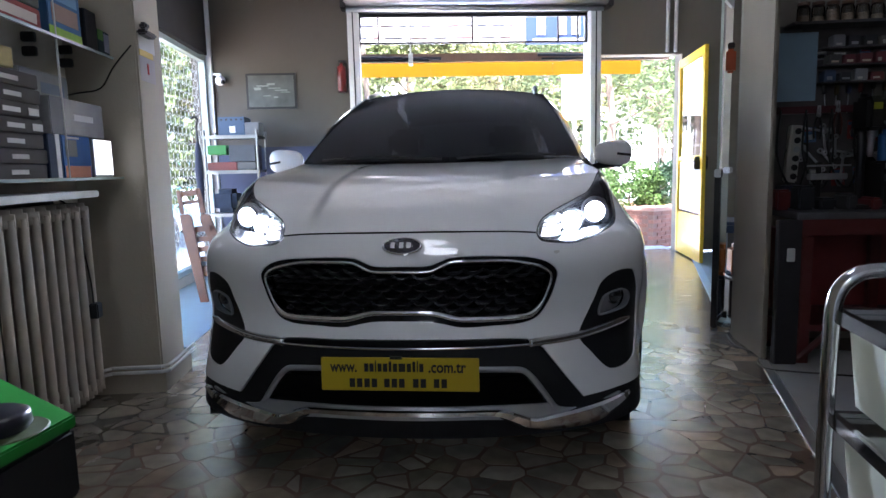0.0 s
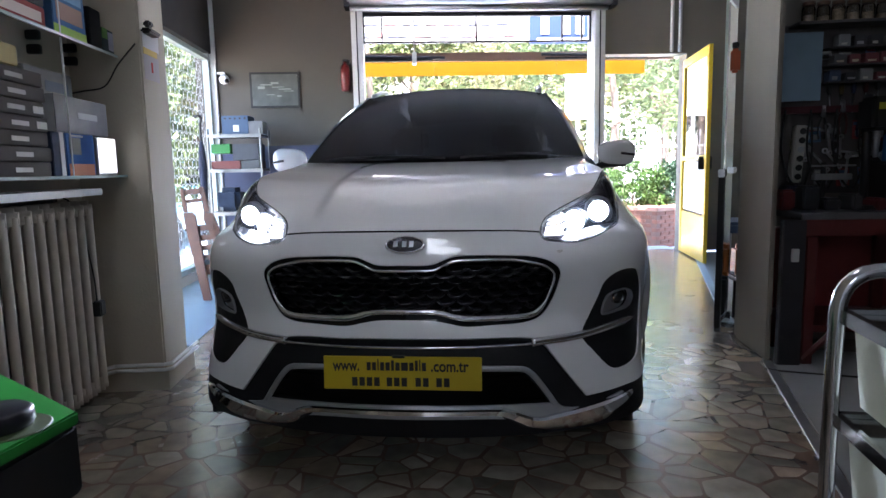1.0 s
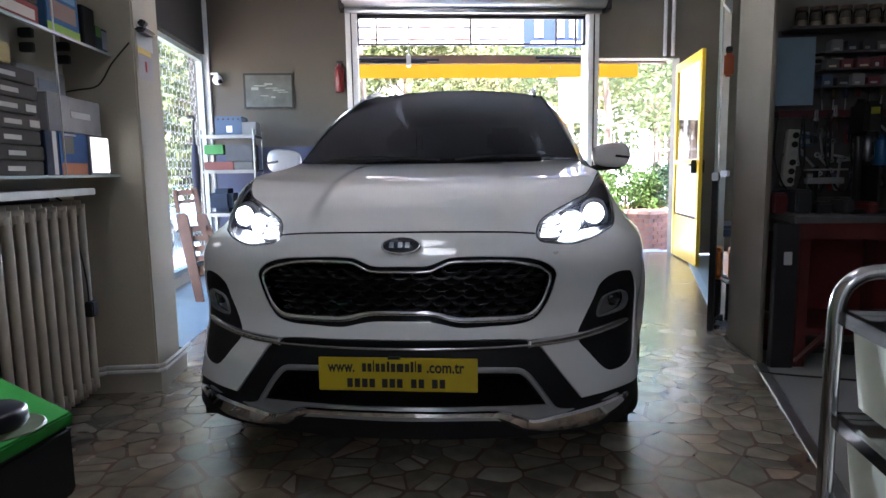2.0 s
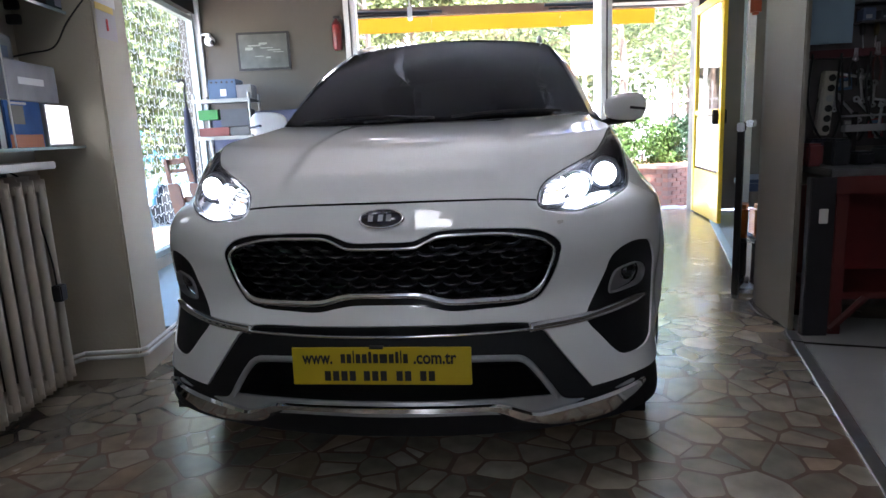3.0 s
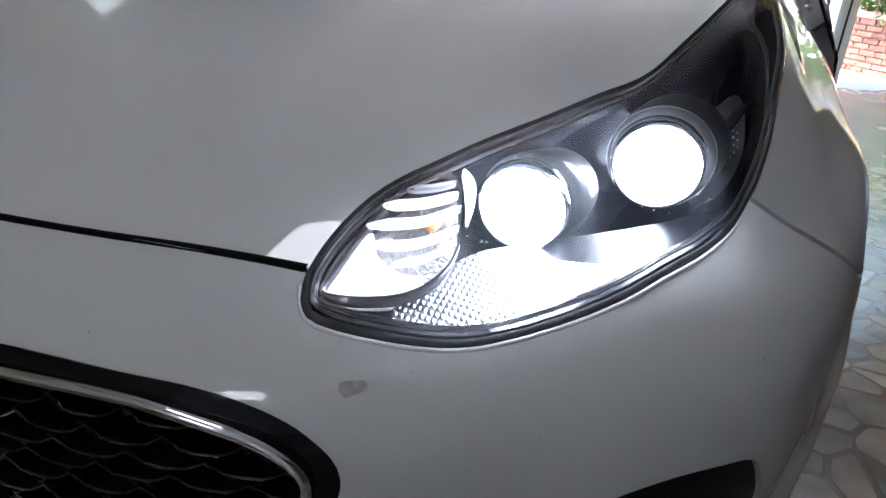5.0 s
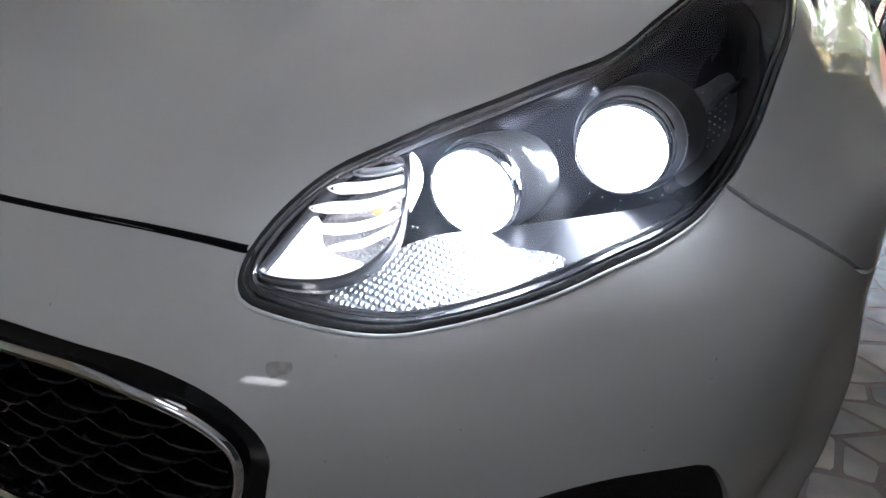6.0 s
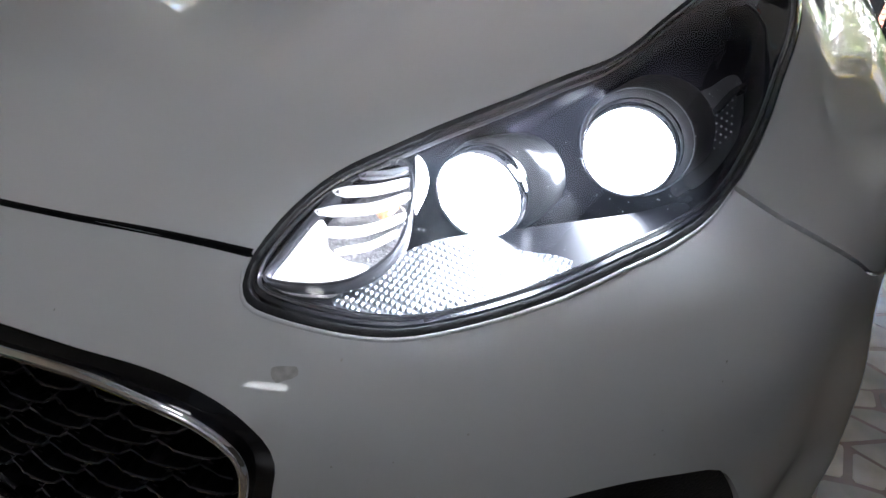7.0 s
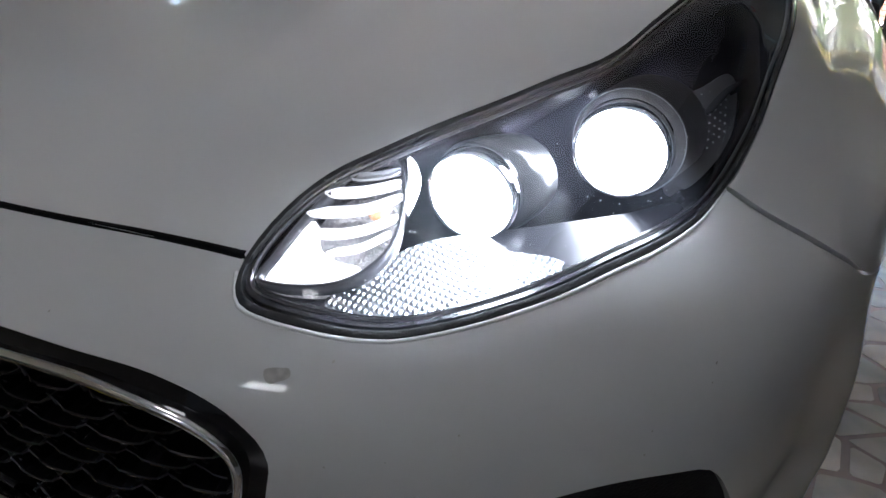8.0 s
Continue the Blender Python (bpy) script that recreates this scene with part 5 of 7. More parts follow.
# floor details
slab("metal_strip", -0.022, 0.0, 0.0, 0.022, 2.75, 0.009, material=ALU, m=Matrix.Translation((1.748, 1.57, 0)) @ Euler((0, 0, radians(180 - 11.8))).to_matrix().to_4x4(), label="worn aluminium floor strip", category="trim")
slab("grey_floor", 0.03, -0.3, 0.0, 2.0, 2.75, 0.004, material=CONCRETE, m=Matrix.Translation((1.748, 1.57, 0)) @ Euler((0, 0, radians(180 - 11.8))).to_matrix().to_4x4() @ Matrix.Diagonal((-1, 1, 1, 1)), label="smooth grey floor under the bench", category="floor")
slab("blue_floor_strip", -0.03, 0, 0, 0.03, 3.1, 0.012, material=mat("pale_blue_trim", (0.45, 0.58, 0.66), 0.4), m=Matrix.Translation((1.83, 2.42, 0)) @ Euler((0, 0, radians(-12.2))).to_matrix().to_4x4(), label="pale blue floor edging", category="trim")
slab("side_floor", 0.03, 0, 0, 2.0, 3.6, 0.005, material=mat("blue_tile", (0.33, 0.40, 0.43), 0.35, 0, 0.1, 5), m=Matrix.Translation((1.83, 2.42, 0)) @ Euler((0, 0, radians(-12.2))).to_matrix().to_4x4(), label="pale blue-grey floor of the side bay", category="floor")
# the blue in this floor colour stands for reflected window light
slab("window_floor", -2.1, 2.02, 0, -1.35, 5.6, 0.006, material=mat("blue_sheen_floor", (0.16, 0.22, 0.25), 0.3, 0, 0.1, 5), label="floor along the window, coloured blue-grey for its sheen", category="floor")
slab("skirting", -1.56, 1.205, 0, -1.215, 1.25, 0.10, label="marble skirting round the pillar", category="baseboard", material=WALL)
slab("skirting_side", -1.22, 1.205, 0, -1.19, 1.60, 0.10, label="marble skirting round the pillar", category="baseboard", material=WALL)
pipes = thing("heating_pipes", "two cream heating pipes along the wall foot", "pipe", ROOM.copy())
for z in (0.115, 0.142):
    bm = bmesh.new()
    tube(bm, [(-1.50, -0.9, z), (-1.50, 1.10, z), (-1.44, 1.18, z), (-1.20, 1.18, z), (-1.17, 1.20, z), (-1.17, 1.60, z)], 0.009, 10)
    part("pipe", bm, WHITEMETAL, pipes)

# ceiling lights
def ceiling_light(x, y, z, w, d, power):
    ob = thing("ceiling_light", "white square ceiling light panel, switched on", "ceiling light", Matrix.Translation((x, y, z)))
    part("frame", bx(-w / 2 - 0.02, -d / 2 - 0.02, 0.0, w / 2 + 0.02, d / 2 + 0.02, 0.035, bevel=0.004), IRON, ob)
    for sx in (-1, 1):
        bm = bmesh.new()
        cyl(bm, (sx * w * 0.4, 0, 0.036), (sx * w * 0.4, 0, 3.40 - z), 0.004, n=8)
        part("hanger", bm, IRON, ob, "thin hanging rod")
    part("diffuser", bx(-w / 2, -d / 2, -0.012, w / 2, d / 2, -0.001), mat("panel_light", (1, 1, 1), 0.5, emit=(0.96, 0.98, 1.0), power=power), ob)


ceiling_light(0.15, -0.40, 3.05, 0.46, 0.34, 0.72)

wl = thing("wall_light", "white square light panel on the back wall", "wall light", ROOM @ Matrix.Translation((-0.73, -4.39, 2.37)))
part("frame", bx(-0.27, -0.01, -0.27, 0.27, 0.03, 0.27, bevel=0.005), WHITEMETAL, wl)
part("diffuser", bx(-0.25, 0.031, -0.25, 0.25, 0.037, 0.25), mat("wall_panel_light", (1, 1, 1), 0.5, emit=(0.96, 0.98, 1.0), power=0.6), wl)

# ---- left: radiator, glass shelves and boxes ----
RADM = mat("radiator_enamel", (0.50, 0.44, 0.36), 0.45, 0, 0.18, 9)
# a dark sheet on the wall paints the shade between the columns
slab("radiator_shade", -1.561, -0.9, 0.02, -1.555, 1.02, 1.0, label="dark sheet standing for the shade behind the radiator", material=mat("radiator_shade_dark", (0.06, 0.055, 0.05), 0.9, 0, 0.3, 6))
rad = thing("radiator", "old cream column radiator with rust at its end", "radiator", ROOM.copy())
bm = bmesh.new()
for x, r in ((0.018, 0.0175), (-0.034, 0.0155), (-0.083, 0.0155)):
    cyl(bm, (x, 0, 0.13), (x, 0, 0.945), r, n=14, cap=False)
for z in (0.135, 0.940):
    box(bm, -0.10, -0.020, z - 0.042, 0.036, 0.020, z + 0.042, bevel=0.016)
for f in bm.faces:
    f.smooth = True
col_me = bpy.data.meshes.new("column")
bm.to_mesh(col_me)
bm.free()
col_me.materials.append(RADM)
for k in range(24):
    ob = part("column", col_me, RADM, rad)
    ob.matrix_local = Matrix.Translation((-1.42, 0.975 - k * 0.0785, 0))
for z in (0.16, 0.92):
    bm = bmesh.new()
    tube(bm, [(-1.46, 1.00, z), (-1.46, -0.85, z)], 0.026, 12)
    part("header", bm, RADM, rad)
slab("wall_shelf", -1.56, -0.9, 1.005, -1.35, 1.02, 1.035, material=WHITEMETAL, label="white ledge over the radiator", category="shelf", bevel=0.004)
SHELVES = ROOM @ Matrix.Translation((-0.043, 0, 0))
unit = thing("glass_shelves", "wall-hung glass display shelves with thin metal rods", "shelf", SHELVES.copy())
for z in (1.088, 1.66):
    g = part("glass_shelf", sheet((-1.517, -0.9, z + 0.005), (-1.29, -0.9, z + 0.005), (-1.29, 1.33, z + 0.005), (-1.517, 1.33, z + 0.005)), glass("shelf_glass", (0.55, 0.68, 0.62)), unit, "greenish glass shelf")
    part("shelf_edge", bx(-1.2925, -0.9, z - 0.006, -1.286, 1.332, z + 0.006), mat("glass_edge", (0.35, 0.42, 0.40), 0.15), unit)
for y in (1.30, 0.76):
    bm = bmesh.new()
    tube(bm, [(-1.30, y, 1.09), (-1.30, y, 1.50 if y > 1 else 2.3)], 0.0045, 8)
    if y > 1:
        tube(bm, [(-1.30, y, 1.58), (-1.30, y, 2.4)], 0.004, 8)
    part("rod", bm, WHITEMETAL, unit, "thin pale rod")
for y in (0.15, 0.9, 1.2):
    part("bracket", bx(-1.517, y, 1.615, -1.46, y + 0.025, 1.655, bevel=0.004), IRON, unit)


def carton(y0, y1, z0, z1, color, label, depth=0.20, front=-1.30, marks=(), rough=0.5, m=SHELVES, category="box"):
    ob = thing("box", label, category, m.copy())
    part("body", bx(front - depth, y0, z0, front, y1, z1, bevel=0.003), mat("carton", color, max(rough, 0.6), 0, 0.15, 14, spec=0.12), ob)
    for a0, a1, b0, b1, c in marks:
        part("print_bar", bx(front - 0.001, y0 + (y1 - y0) * a0, z0 + (z1 - z0) * b0, front + 0.001, y0 + (y1 - y0) * a1, z0 + (z1 - z0) * b1), mat("print", c, 0.5), ob)
    return ob


pale = (0.42, 0.40, 0.38)
for k in range(7):
    z0 = 1.095 + k * 0.056
    dy = (0.0, 0.012, -0.006, 0.004, -0.012, 0.002, -0.008)[k]
    carton(0.18 + dy, 0.60 + dy, z0, z0 + 0.053, (0.045, 0.038, 0.035), "flat dark brown carton in a stack", marks=((0.45, 0.70, 0.30, 0.62, pale),) + (((0.82, 0.98, 0.2, 0.7, pale),) if k in (3, 4) else ()))
carton(0.62, 0.72, 1.095, 1.27, (0.02, 0.03, 0.06), "dark blue carton with a silver band", marks=((0.55, 0.85, 0.0, 1.0, (0.6, 0.6, 0.6)),))
carton(0.725, 0.96, 1.095, 1.27, (0.03, 0.10, 0.30), "blue and orange printed carton", marks=((0.05, 0.95, 0.0, 0.28, (0.45, 0.12, 0.03)), (0.1, 0.5, 0.5, 0.9, (0.10, 0.10, 0.09)), (0.15, 0.6, 0.92, 0.97, (0.5, 0.5, 0.5))))
lit = carton(0.985, 1.17, 1.095, 1.265, (0.30, 0.30, 0.31), "grey display box with a lit white front", rough=0.35, category="display box")
part("lit_front", bx(-1.301, 0.995, 1.105, -1.297, 1.165, 1.262, bevel=0.001), mat("lit_white", (0.9, 0.9, 0.9), 0.4, emit=(0.97, 0.98, 1.0), power=0.13), lit, "glowing white front")
carton(0.66, 1.11, 1.272, 1.42, (0.36, 0.35, 0.36), "pale grey carton with a short white title", marks=((0.40, 0.78, 0.42, 0.60, (0.75, 0.75, 0.75)), (0.0, 0.24, 0.0, 1.0, (0.05, 0.06, 0.09))))
carton(0.62, 0.98, 1.422, 1.53, (0.22, 0.23, 0.23), "clear plastic case holding small parts", depth=0.12, front=-1.38, marks=((0.4, 0.9, 0.2, 0.6, (0.10, 0.13, 0.20)),), rough=0.2)
carton(0.20, 0.45, 1.49, 1.56, (0.30, 0.24, 0.10), "small worn gold-coloured packet", depth=0.15)
carton(0.10, 0.66, 1.67, 1.74, (0.24, 0.05, 0.05), "flat red and white carton", marks=((0.45, 0.95, 0.15, 0.7, (0.5, 0.42, 0.38)),))
carton(0.72, 0.98, 1.67, 1.95, (0.05, 0.12, 0.25), "blue and green printed carton", marks=((0.0, 1.0, 0.0, 0.12, (0.25, 0.45, 0.03)), (0.1, 0.9, 0.2, 0.45, (0.25, 0.14, 0.10)), (0.1, 0.9, 0.5, 0.9, (0.10, 0.25, 0.45))))
carton(1.02, 1.13, 1.67, 1.84, (0.015, 0.015, 0.018), "small plain black carton")
carton(1.135, 1.25, 1.67, 1.775, (0.04, 0.06, 0.07), "small dark carton with green and grey print", marks=((0.0, 0.45, 0.55, 1.0, (0.10, 0.25, 0.04)), (0.5, 0.95, 0.1, 0.9, (0.28, 0.28, 0.36))))
carton(0.30, 0.66, 1.745, 1.93, (0.06, 0.07, 0.07), "dark carton at the back of the shelf")

plug = thing("power_cable", "black cable hanging from the shelf with its adapter", "cable", ROOM.copy())
bm = bmesh.new()
tube(bm, spline([(-1.50, 0.90, 1.02), (-1.42, 0.92, 0.95), (-1.40, 0.93, 0.78), (-1.39, 0.95, 0.62), (-1.385, 0.945, 0.52)], False, 0.03), 0.004, 6)
part("lead", bm, IRON, plug)
part("adapter", bx(-1.40, 0.925, 0.455, -1.36, 0.975, 0.525, bevel=0.005), IRON, plug)
wire = thing("wall_cable", "thin black cable over the wall and pillar", "cable", ROOM.copy())
bm = bmesh.new()
tube(bm, spline([(-1.54, 0.95, 1.40), (-1.545, 1.15, 1.47), (-1.50, 1.243, 1.50), (-1.40, 1.243, 1.52), (-1.33, 1.243, 1.62), (-1.24, 1.243, 1.72)], False, 0.03), 0.004, 6)
part("lead", bm, IRON, wire)
tag = thing("paper_tags", "paper notes under a black clip on the pillar", "notice", ROOM.copy())
part("note", bx(-1.215, 1.27, 1.56, -1.2155, 1.46, 1.68), mat("paper_grey", (0.42, 0.38, 0.38), 0.8), tag)
part("note", bx(-1.215, 1.27, 1.68, -1.213, 1.44, 1.71), mat("paper_yellow", (0.65, 0.48, 0.15), 0.8), tag)
part("note", bx(-1.215, 1.27, 1.71, -1.2135, 1.47, 1.80), mat("paper_white", (0.65, 0.63, 0.60), 0.8), tag)
part("mark", bx(-1.2152, 1.36, 1.60, -1.2125, 1.375, 1.65), mat("red_mark", (0.5, 0.05, 0.05), 0.8), tag)
bm = bmesh.new()
box(bm, -1.22, 1.262, 1.775, -1.17, 1.40, 1.80, bevel=0.008)
box(bm, -1.20, 1.25, 1.80, -1.165, 1.30, 1.83, bevel=0.008)
part("clip", bm, IRON, tag, "black spring clip")

# ---- back: rack, umbrella, chair, wall things ----
RACKGREY = mat("rack_grey", (0.20, 0.20, 0.20), 0.28, 0.85, 0.1, 20)
rack = thing("shelf_rack", "grey tubular metal rack with three shelves", "shelf", ROOM.copy())
for x in (-2.02, -1.47):
    for y in (4.95, 5.40):
        bm = bmesh.new()
        tube(bm, [(x, y, 0.0), (x, y, 1.56)], 0.014, 10)
        part("post", bm, RACKGREY, rack)
for z in (0.28, 0.66, 1.12, 1.49):
    part("shelf", bx(-2.02, 4.95, z - 0.012, -1.47, 5.40, z + 0.012, bevel=0.004), RACKGREY if z < 1.4 else IRON, rack, "thin shelf")
    part("rail", bx(-2.03, 4.935, z - 0.025, -1.46, 4.948, z + 0.012), RACKGREY, rack)


def parcel(x0, x1, y0, y1, z0, z1, color, label, bevel=0.006, rough=0.5):
    ob = part("box", bx(x0, y0, z0, x1, y1, z1, bevel=bevel), mat("parcel", color, rough, 0, 0.15, 14))
    ob.matrix_world = ROOM
    return tagged(ob, label, "box")


blue = thing("blue_case", "blue perforated metal case on the rack", "case", ROOM.copy())
part("body", bx(-1.88, 5.0, 1.503, -1.60, 5.3, 1.70, bevel=0.005), mat("blue_metal", (0.035, 0.07, 0.125), 0.45), blue)
for k in range(5):
    part("hole", bx(-1.85 + k * 0.052, 4.994, 1.66, -1.832 + k * 0.052, 4.9995, 1.678), IRON, blue)
part("sticker", bx(-1.76, 4.994, 1.53, -1.70, 4.999, 1.60), mat("sticker", (0.6, 0.6, 0.6), 0.6), blue)
parcel(-1.60, -1.45, 5.0, 5.25, 1.503, 1.64, (0.14, 0.14, 0.14), "grey tin of small parts on the rack")
parcel(-2.00, -1.80, 4.97, 5.2, 1.30, 1.40, (0.018, 0.17, 0.025), "bright green carton on the rack")
parcel(-2.01, -1.70, 4.97, 5.3, 1.133, 1.22, (0.16, 0.035, 0.025), "red and white carton on the rack")
parcel(-1.78, -1.50, 4.98, 5.3, 1.225, 1.40, (0.045, 0.05, 0.055), "dark plastic tray on the rack")
parcel(-1.70, -1.50, 4.98, 5.3, 1.133, 1.22, (0.08, 0.08, 0.075), "grey carton on the rack")
parcel(-1.98, -1.74, 4.98, 5.3, 0.675, 0.93, (0.02, 0.03, 0.05), "dark blue cloth bag on the rack", bevel=0.05, rough=0.9)
parcel(-1.72, -1.48, 4.98, 5.3, 0.675, 0.80, (0.14, 0.12, 0.08), "brown carton on the rack")
umb = thing("umbrella", "closed dark umbrella with a curved handle", "umbrella", ROOM @ Matrix.Translation((-1.97, 4.55, 0)))
bm = bmesh.new()
lathe(bm, [(0.004, 0.62), (0.02, 0.70), (0.035, 0.95), (0.042, 1.15), (0.03, 1.35), (0.012, 1.42)], 14)
part("canopy", bm, mat("umbrella_cloth", (0.015, 0.018, 0.035), 0.8), umb, "", True)
bm = bmesh.new()
tube(bm, spline([(0, 0, 1.40), (0, 0, 1.58), (0.02, -0.02, 1.64), (0.0, -0.07, 1.66), (-0.01, -0.10, 1.64)], False, 0.02), 0.012, 8)
part("handle", bm, IRON, umb, "", True)
part("hook", bx(-0.06, -0.01, 1.655, 0.02, 0.01, 1.672), IRON, umb)

chair = thing("folded_chair", "folded reddish-brown wooden chair leaning by the window", "chair", ROOM @ Matrix.Translation((-1.74, 3.47, 0.0)) @ Euler((radians(-5), 0, 0)).to_matrix().to_4x4())


def board(name, pts, y0, y1):
    """A flat board cut to an outline of (x, z)."""
    bm = bmesh.new()
    f = bm.faces.new([bm.verts.new((x, y0, z)) for x, z in pts])
    r = bmesh.ops.extrude_face_region(bm, geom=[f])
    for v in [g for g in r["geom"] if isinstance(g, bmesh.types.BMVert)]:
        v.co.y = y1
    bmesh.ops.recalc_face_normals(bm, faces=bm.faces)
    bmesh.ops.bevel(bm, geom=list(bm.edges), offset=0.005, segments=2, affect="EDGES")
    return part(name, bm, CHAIRWOOD, chair)


board("front_leg", [(0.035, 0.0), (0.105, 0.0), (-0.005, 0.735), (-0.025, 0.765), (-0.105, 0.76), (-0.095, 0.66)], -0.03, 0.0)
board("rear_leg", [(0.31, 0.01), (0.37, 0.02), (0.145, 0.70), (0.125, 0.755), (0.05, 0.765), (0.045, 0.70)], 0.03, 0.06)
board("back_post", [(-0.105, 0.765), (-0.07, 0.765), (-0.098, 0.965), (-0.128, 0.965)], -0.02, 0.01)
board("back_post", [(0.05, 0.768), (0.095, 0.768), (0.055, 0.985), (0.015, 0.985)], 0.03, 0.058)
board("top_rail", [(-0.125, 0.915), (0.03, 0.925), (0.025, 0.972), (-0.13, 0.958)], 0.012, 0.029)
board("back_rail", [(-0.11, 0.845), (0.045, 0.858), (0.04, 0.888), (-0.115, 0.873)], 0.012, 0.029)
for k in range(5):
    z, x = 0.66 - k * 0.085, -0.02 + k * 0.018
    board("seat_slat", [(x, z - 0.055), (x + 0.16, z - 0.045), (x + 0.155, z), (x - 0.004, z - 0.01)], 0.006, 0.026)
board("stretcher", [(0.05, 0.22), (0.26, 0.26), (0.255, 0.30), (0.045, 0.26)], 0.004, 0.028)

pic = thing("framed_picture", "dark framed photograph of a machine", "picture", ROOM.copy())
part("frame", bx(-1.69, 5.575, 1.83, -1.12, 5.598, 2.235, bevel=0.004), IRON, pic)
part("print", bx(-1.665, 5.571, 1.855, -1.145, 5.574, 2.21), mat("photo", (0.075, 0.08, 0.07), 0.3, 0, 0.5, 7), pic)
for x0, x1, z0, z1 in ((-1.60, -1.52, 2.045, 2.075), (-1.57, -1.43, 2.085, 2.098), (-1.45, -1.36, 2.100, 2.122), (-1.44, -1.30, 2.060, 2.070), (-1.36, -1.22, 2.035, 2.048), (-1.30, -1.19, 2.015, 2.024), (-1.50, -1.41, 1.975, 1.983), (-1.38, -1.33, 1.955, 1.972)):
    part("pale_shape", bx(x0, 5.5695, z0, x1, 5.5705, z1), mat("photo_pale", (0.20, 0.21, 0.19), 0.4), pic)
ext = thing("fire_extinguisher", "small red fire extinguisher hung on the wall", "extinguisher", ROOM @ Matrix.Translation((-0.585, 5.52, 2.0)))
bm = bmesh.new()
lathe(bm, [(0.0001, 0.0), (0.04, 0.002), (0.05, 0.015), (0.052, 0.25), (0.045, 0.285), (0.02, 0.305), (0.016, 0.33), (0.0001, 0.332)], 24)
part("cylinder", bm, mat("signal_red", (0.13, 0.010, 0.009), 0.3), ext, "", True)
part("valve", bx(-0.03, -0.02, 0.33, 0.05, 0.02, 0.36, bevel=0.006), IRON, ext)
bm = bmesh.new()
tube(bm, spline([(0.03, 0, 0.34), (0.075, 0, 0.28), (0.07, 0, 0.12)], False, 0.02), 0.01, 8)
part("hose", bm, IRON, ext)
part("bracket", bx(-0.055, 0.045, 0.1, 0.055, 0.078, 0.14), IRON, ext)
cam_ob = thing("security_camera", "small white dome camera on the wall", "camera", ROOM @ Matrix.Translation((-1.96, 5.52, 2.15)))
bm = bmesh.new()
bmesh.ops.create_uvsphere(bm, u_segments=20, v_segments=12, radius=0.055)
part("dome", bm, mat("camera_white", (0.75, 0.75, 0.75), 0.3), cam_ob, "", True)
bm = bmesh.new()
lathe(bm, [(0.0001, 0.02), (0.02, 0.018), (0.026, 0.0)], 16, Matrix.Translation((0.035, -0.035, -0.02)) @ Vector((0.6, -0.7, -0.3)).to_track_quat("Z", "Y").to_matrix().to_4x4())
part("lens", bm, IRON, cam_ob, "dark lens", True)
part("mount", bx(-0.05, 0.03, 0.0, 0.0, 0.08, 0.09, bevel=0.01), mat("camera_white2", (0.7, 0.7, 0.7), 0.3), cam_ob)
part("arm", bx(-0.13, 0.05, 0.07, -0.03, 0.075, 0.09), mat("camera_white3", (0.7, 0.7, 0.7), 0.3), cam_ob)
low = part("low_cabinet", bx(-1.44, 5.20, 0.0, -0.55, 5.58, 1.38, bevel=0.006), mat("navy_paint", (0.018, 0.024, 0.06), 0.5, 0, 0.1, 6))
low.matrix_world = ROOM
tagged(low, "navy blue painted cabinet against the wall", "cabinet")

# ---- right: bench, tool wall, glass door leaf, stool ----
bench = thing("workbench", "dark red wooden workbench with a cluttered top", "workbench", Matrix.Translation((1.86, 1.50, 0)))
part("top", bx(0.0, 0, 0.785, 1.3, 0.54, 0.82, bevel=0.006), mat("bench_top", (0.10, 0.10, 0.105), 0.5, 0, 0.3, 9), bench, "dark worn top")
part("apron", bx(-0.02, 0.005, 0.70, 1.3, 0.03, 0.784), REDWOOD, bench)
part("end_panel", bx(-0.086, 0.0, 0.0, 0.03, 0.05, 0.784, bevel=0.004), mat("near_black", (0.020, 0.017, 0.021), 0.5, 0, 0.2, 8), bench, "near-black end panel")
part("switch", bx(-0.045, -0.011, 0.565, -0.005, -0.001, 0.635, bevel=0.003), mat("switch_white", (0.6, 0.6, 0.58), 0.5), bench, "small white switch")
for x in (0.04, 0.62, 1.22):
    for y in (0.02, 0.46):
        part("leg", bx(x, y, 0, x + 0.06, y + 0.06, 0.70, bevel=0.005), REDWOOD, bench)
part("lower_shelf", bx(0.04, 0.03, 0.18, 1.28, 0.52, 0.215), REDWOOD, bench)
part("back_panel", bx(0.04, 0.50, 0.22, 1.28, 0.53, 0.70), mat("dark_red", (0.17, 0.02, 0.02), 0.6, 0, 0.2, 8), bench)
bm = bmesh.new()
tube(bm, [(0.05, 0.02, 0.03), (0.20, 0.02, 0.19)], 0.018, 6)
part("brace", bm, REDWOOD, bench)
board = thing("tool_board", "black tool board hung with pliers and spanners", "tool board", Matrix.Translation((1.90, 1.99, 0.90)))
BOARD = mat("board_black", (0.075, 0.068, 0.066), 0.6, 0, 0.3, 10)
part("panel", bx(0, 0, 0, 1.2, 0.03, 0.96, bevel=0.004), BOARD, board)
part("rail", bx(0.03, -0.05, 0.46, 1.18, 0.0, 0.50), mat("maroon", (0.07, 0.01, 0.015), 0.5), board, "dark red rail")
part("rail", bx(0.03, -0.03, 0.24, 1.18, 0.0, 0.26), BOARD, board)
part("rail", bx(0.25, -0.04, 0.68, 1.18, 0.0, 0.70), BOARD, board)
part("shelf", bx(0.05, -0.14, 0.94, 1.2, 0.0, 0.955), BOARD, board)
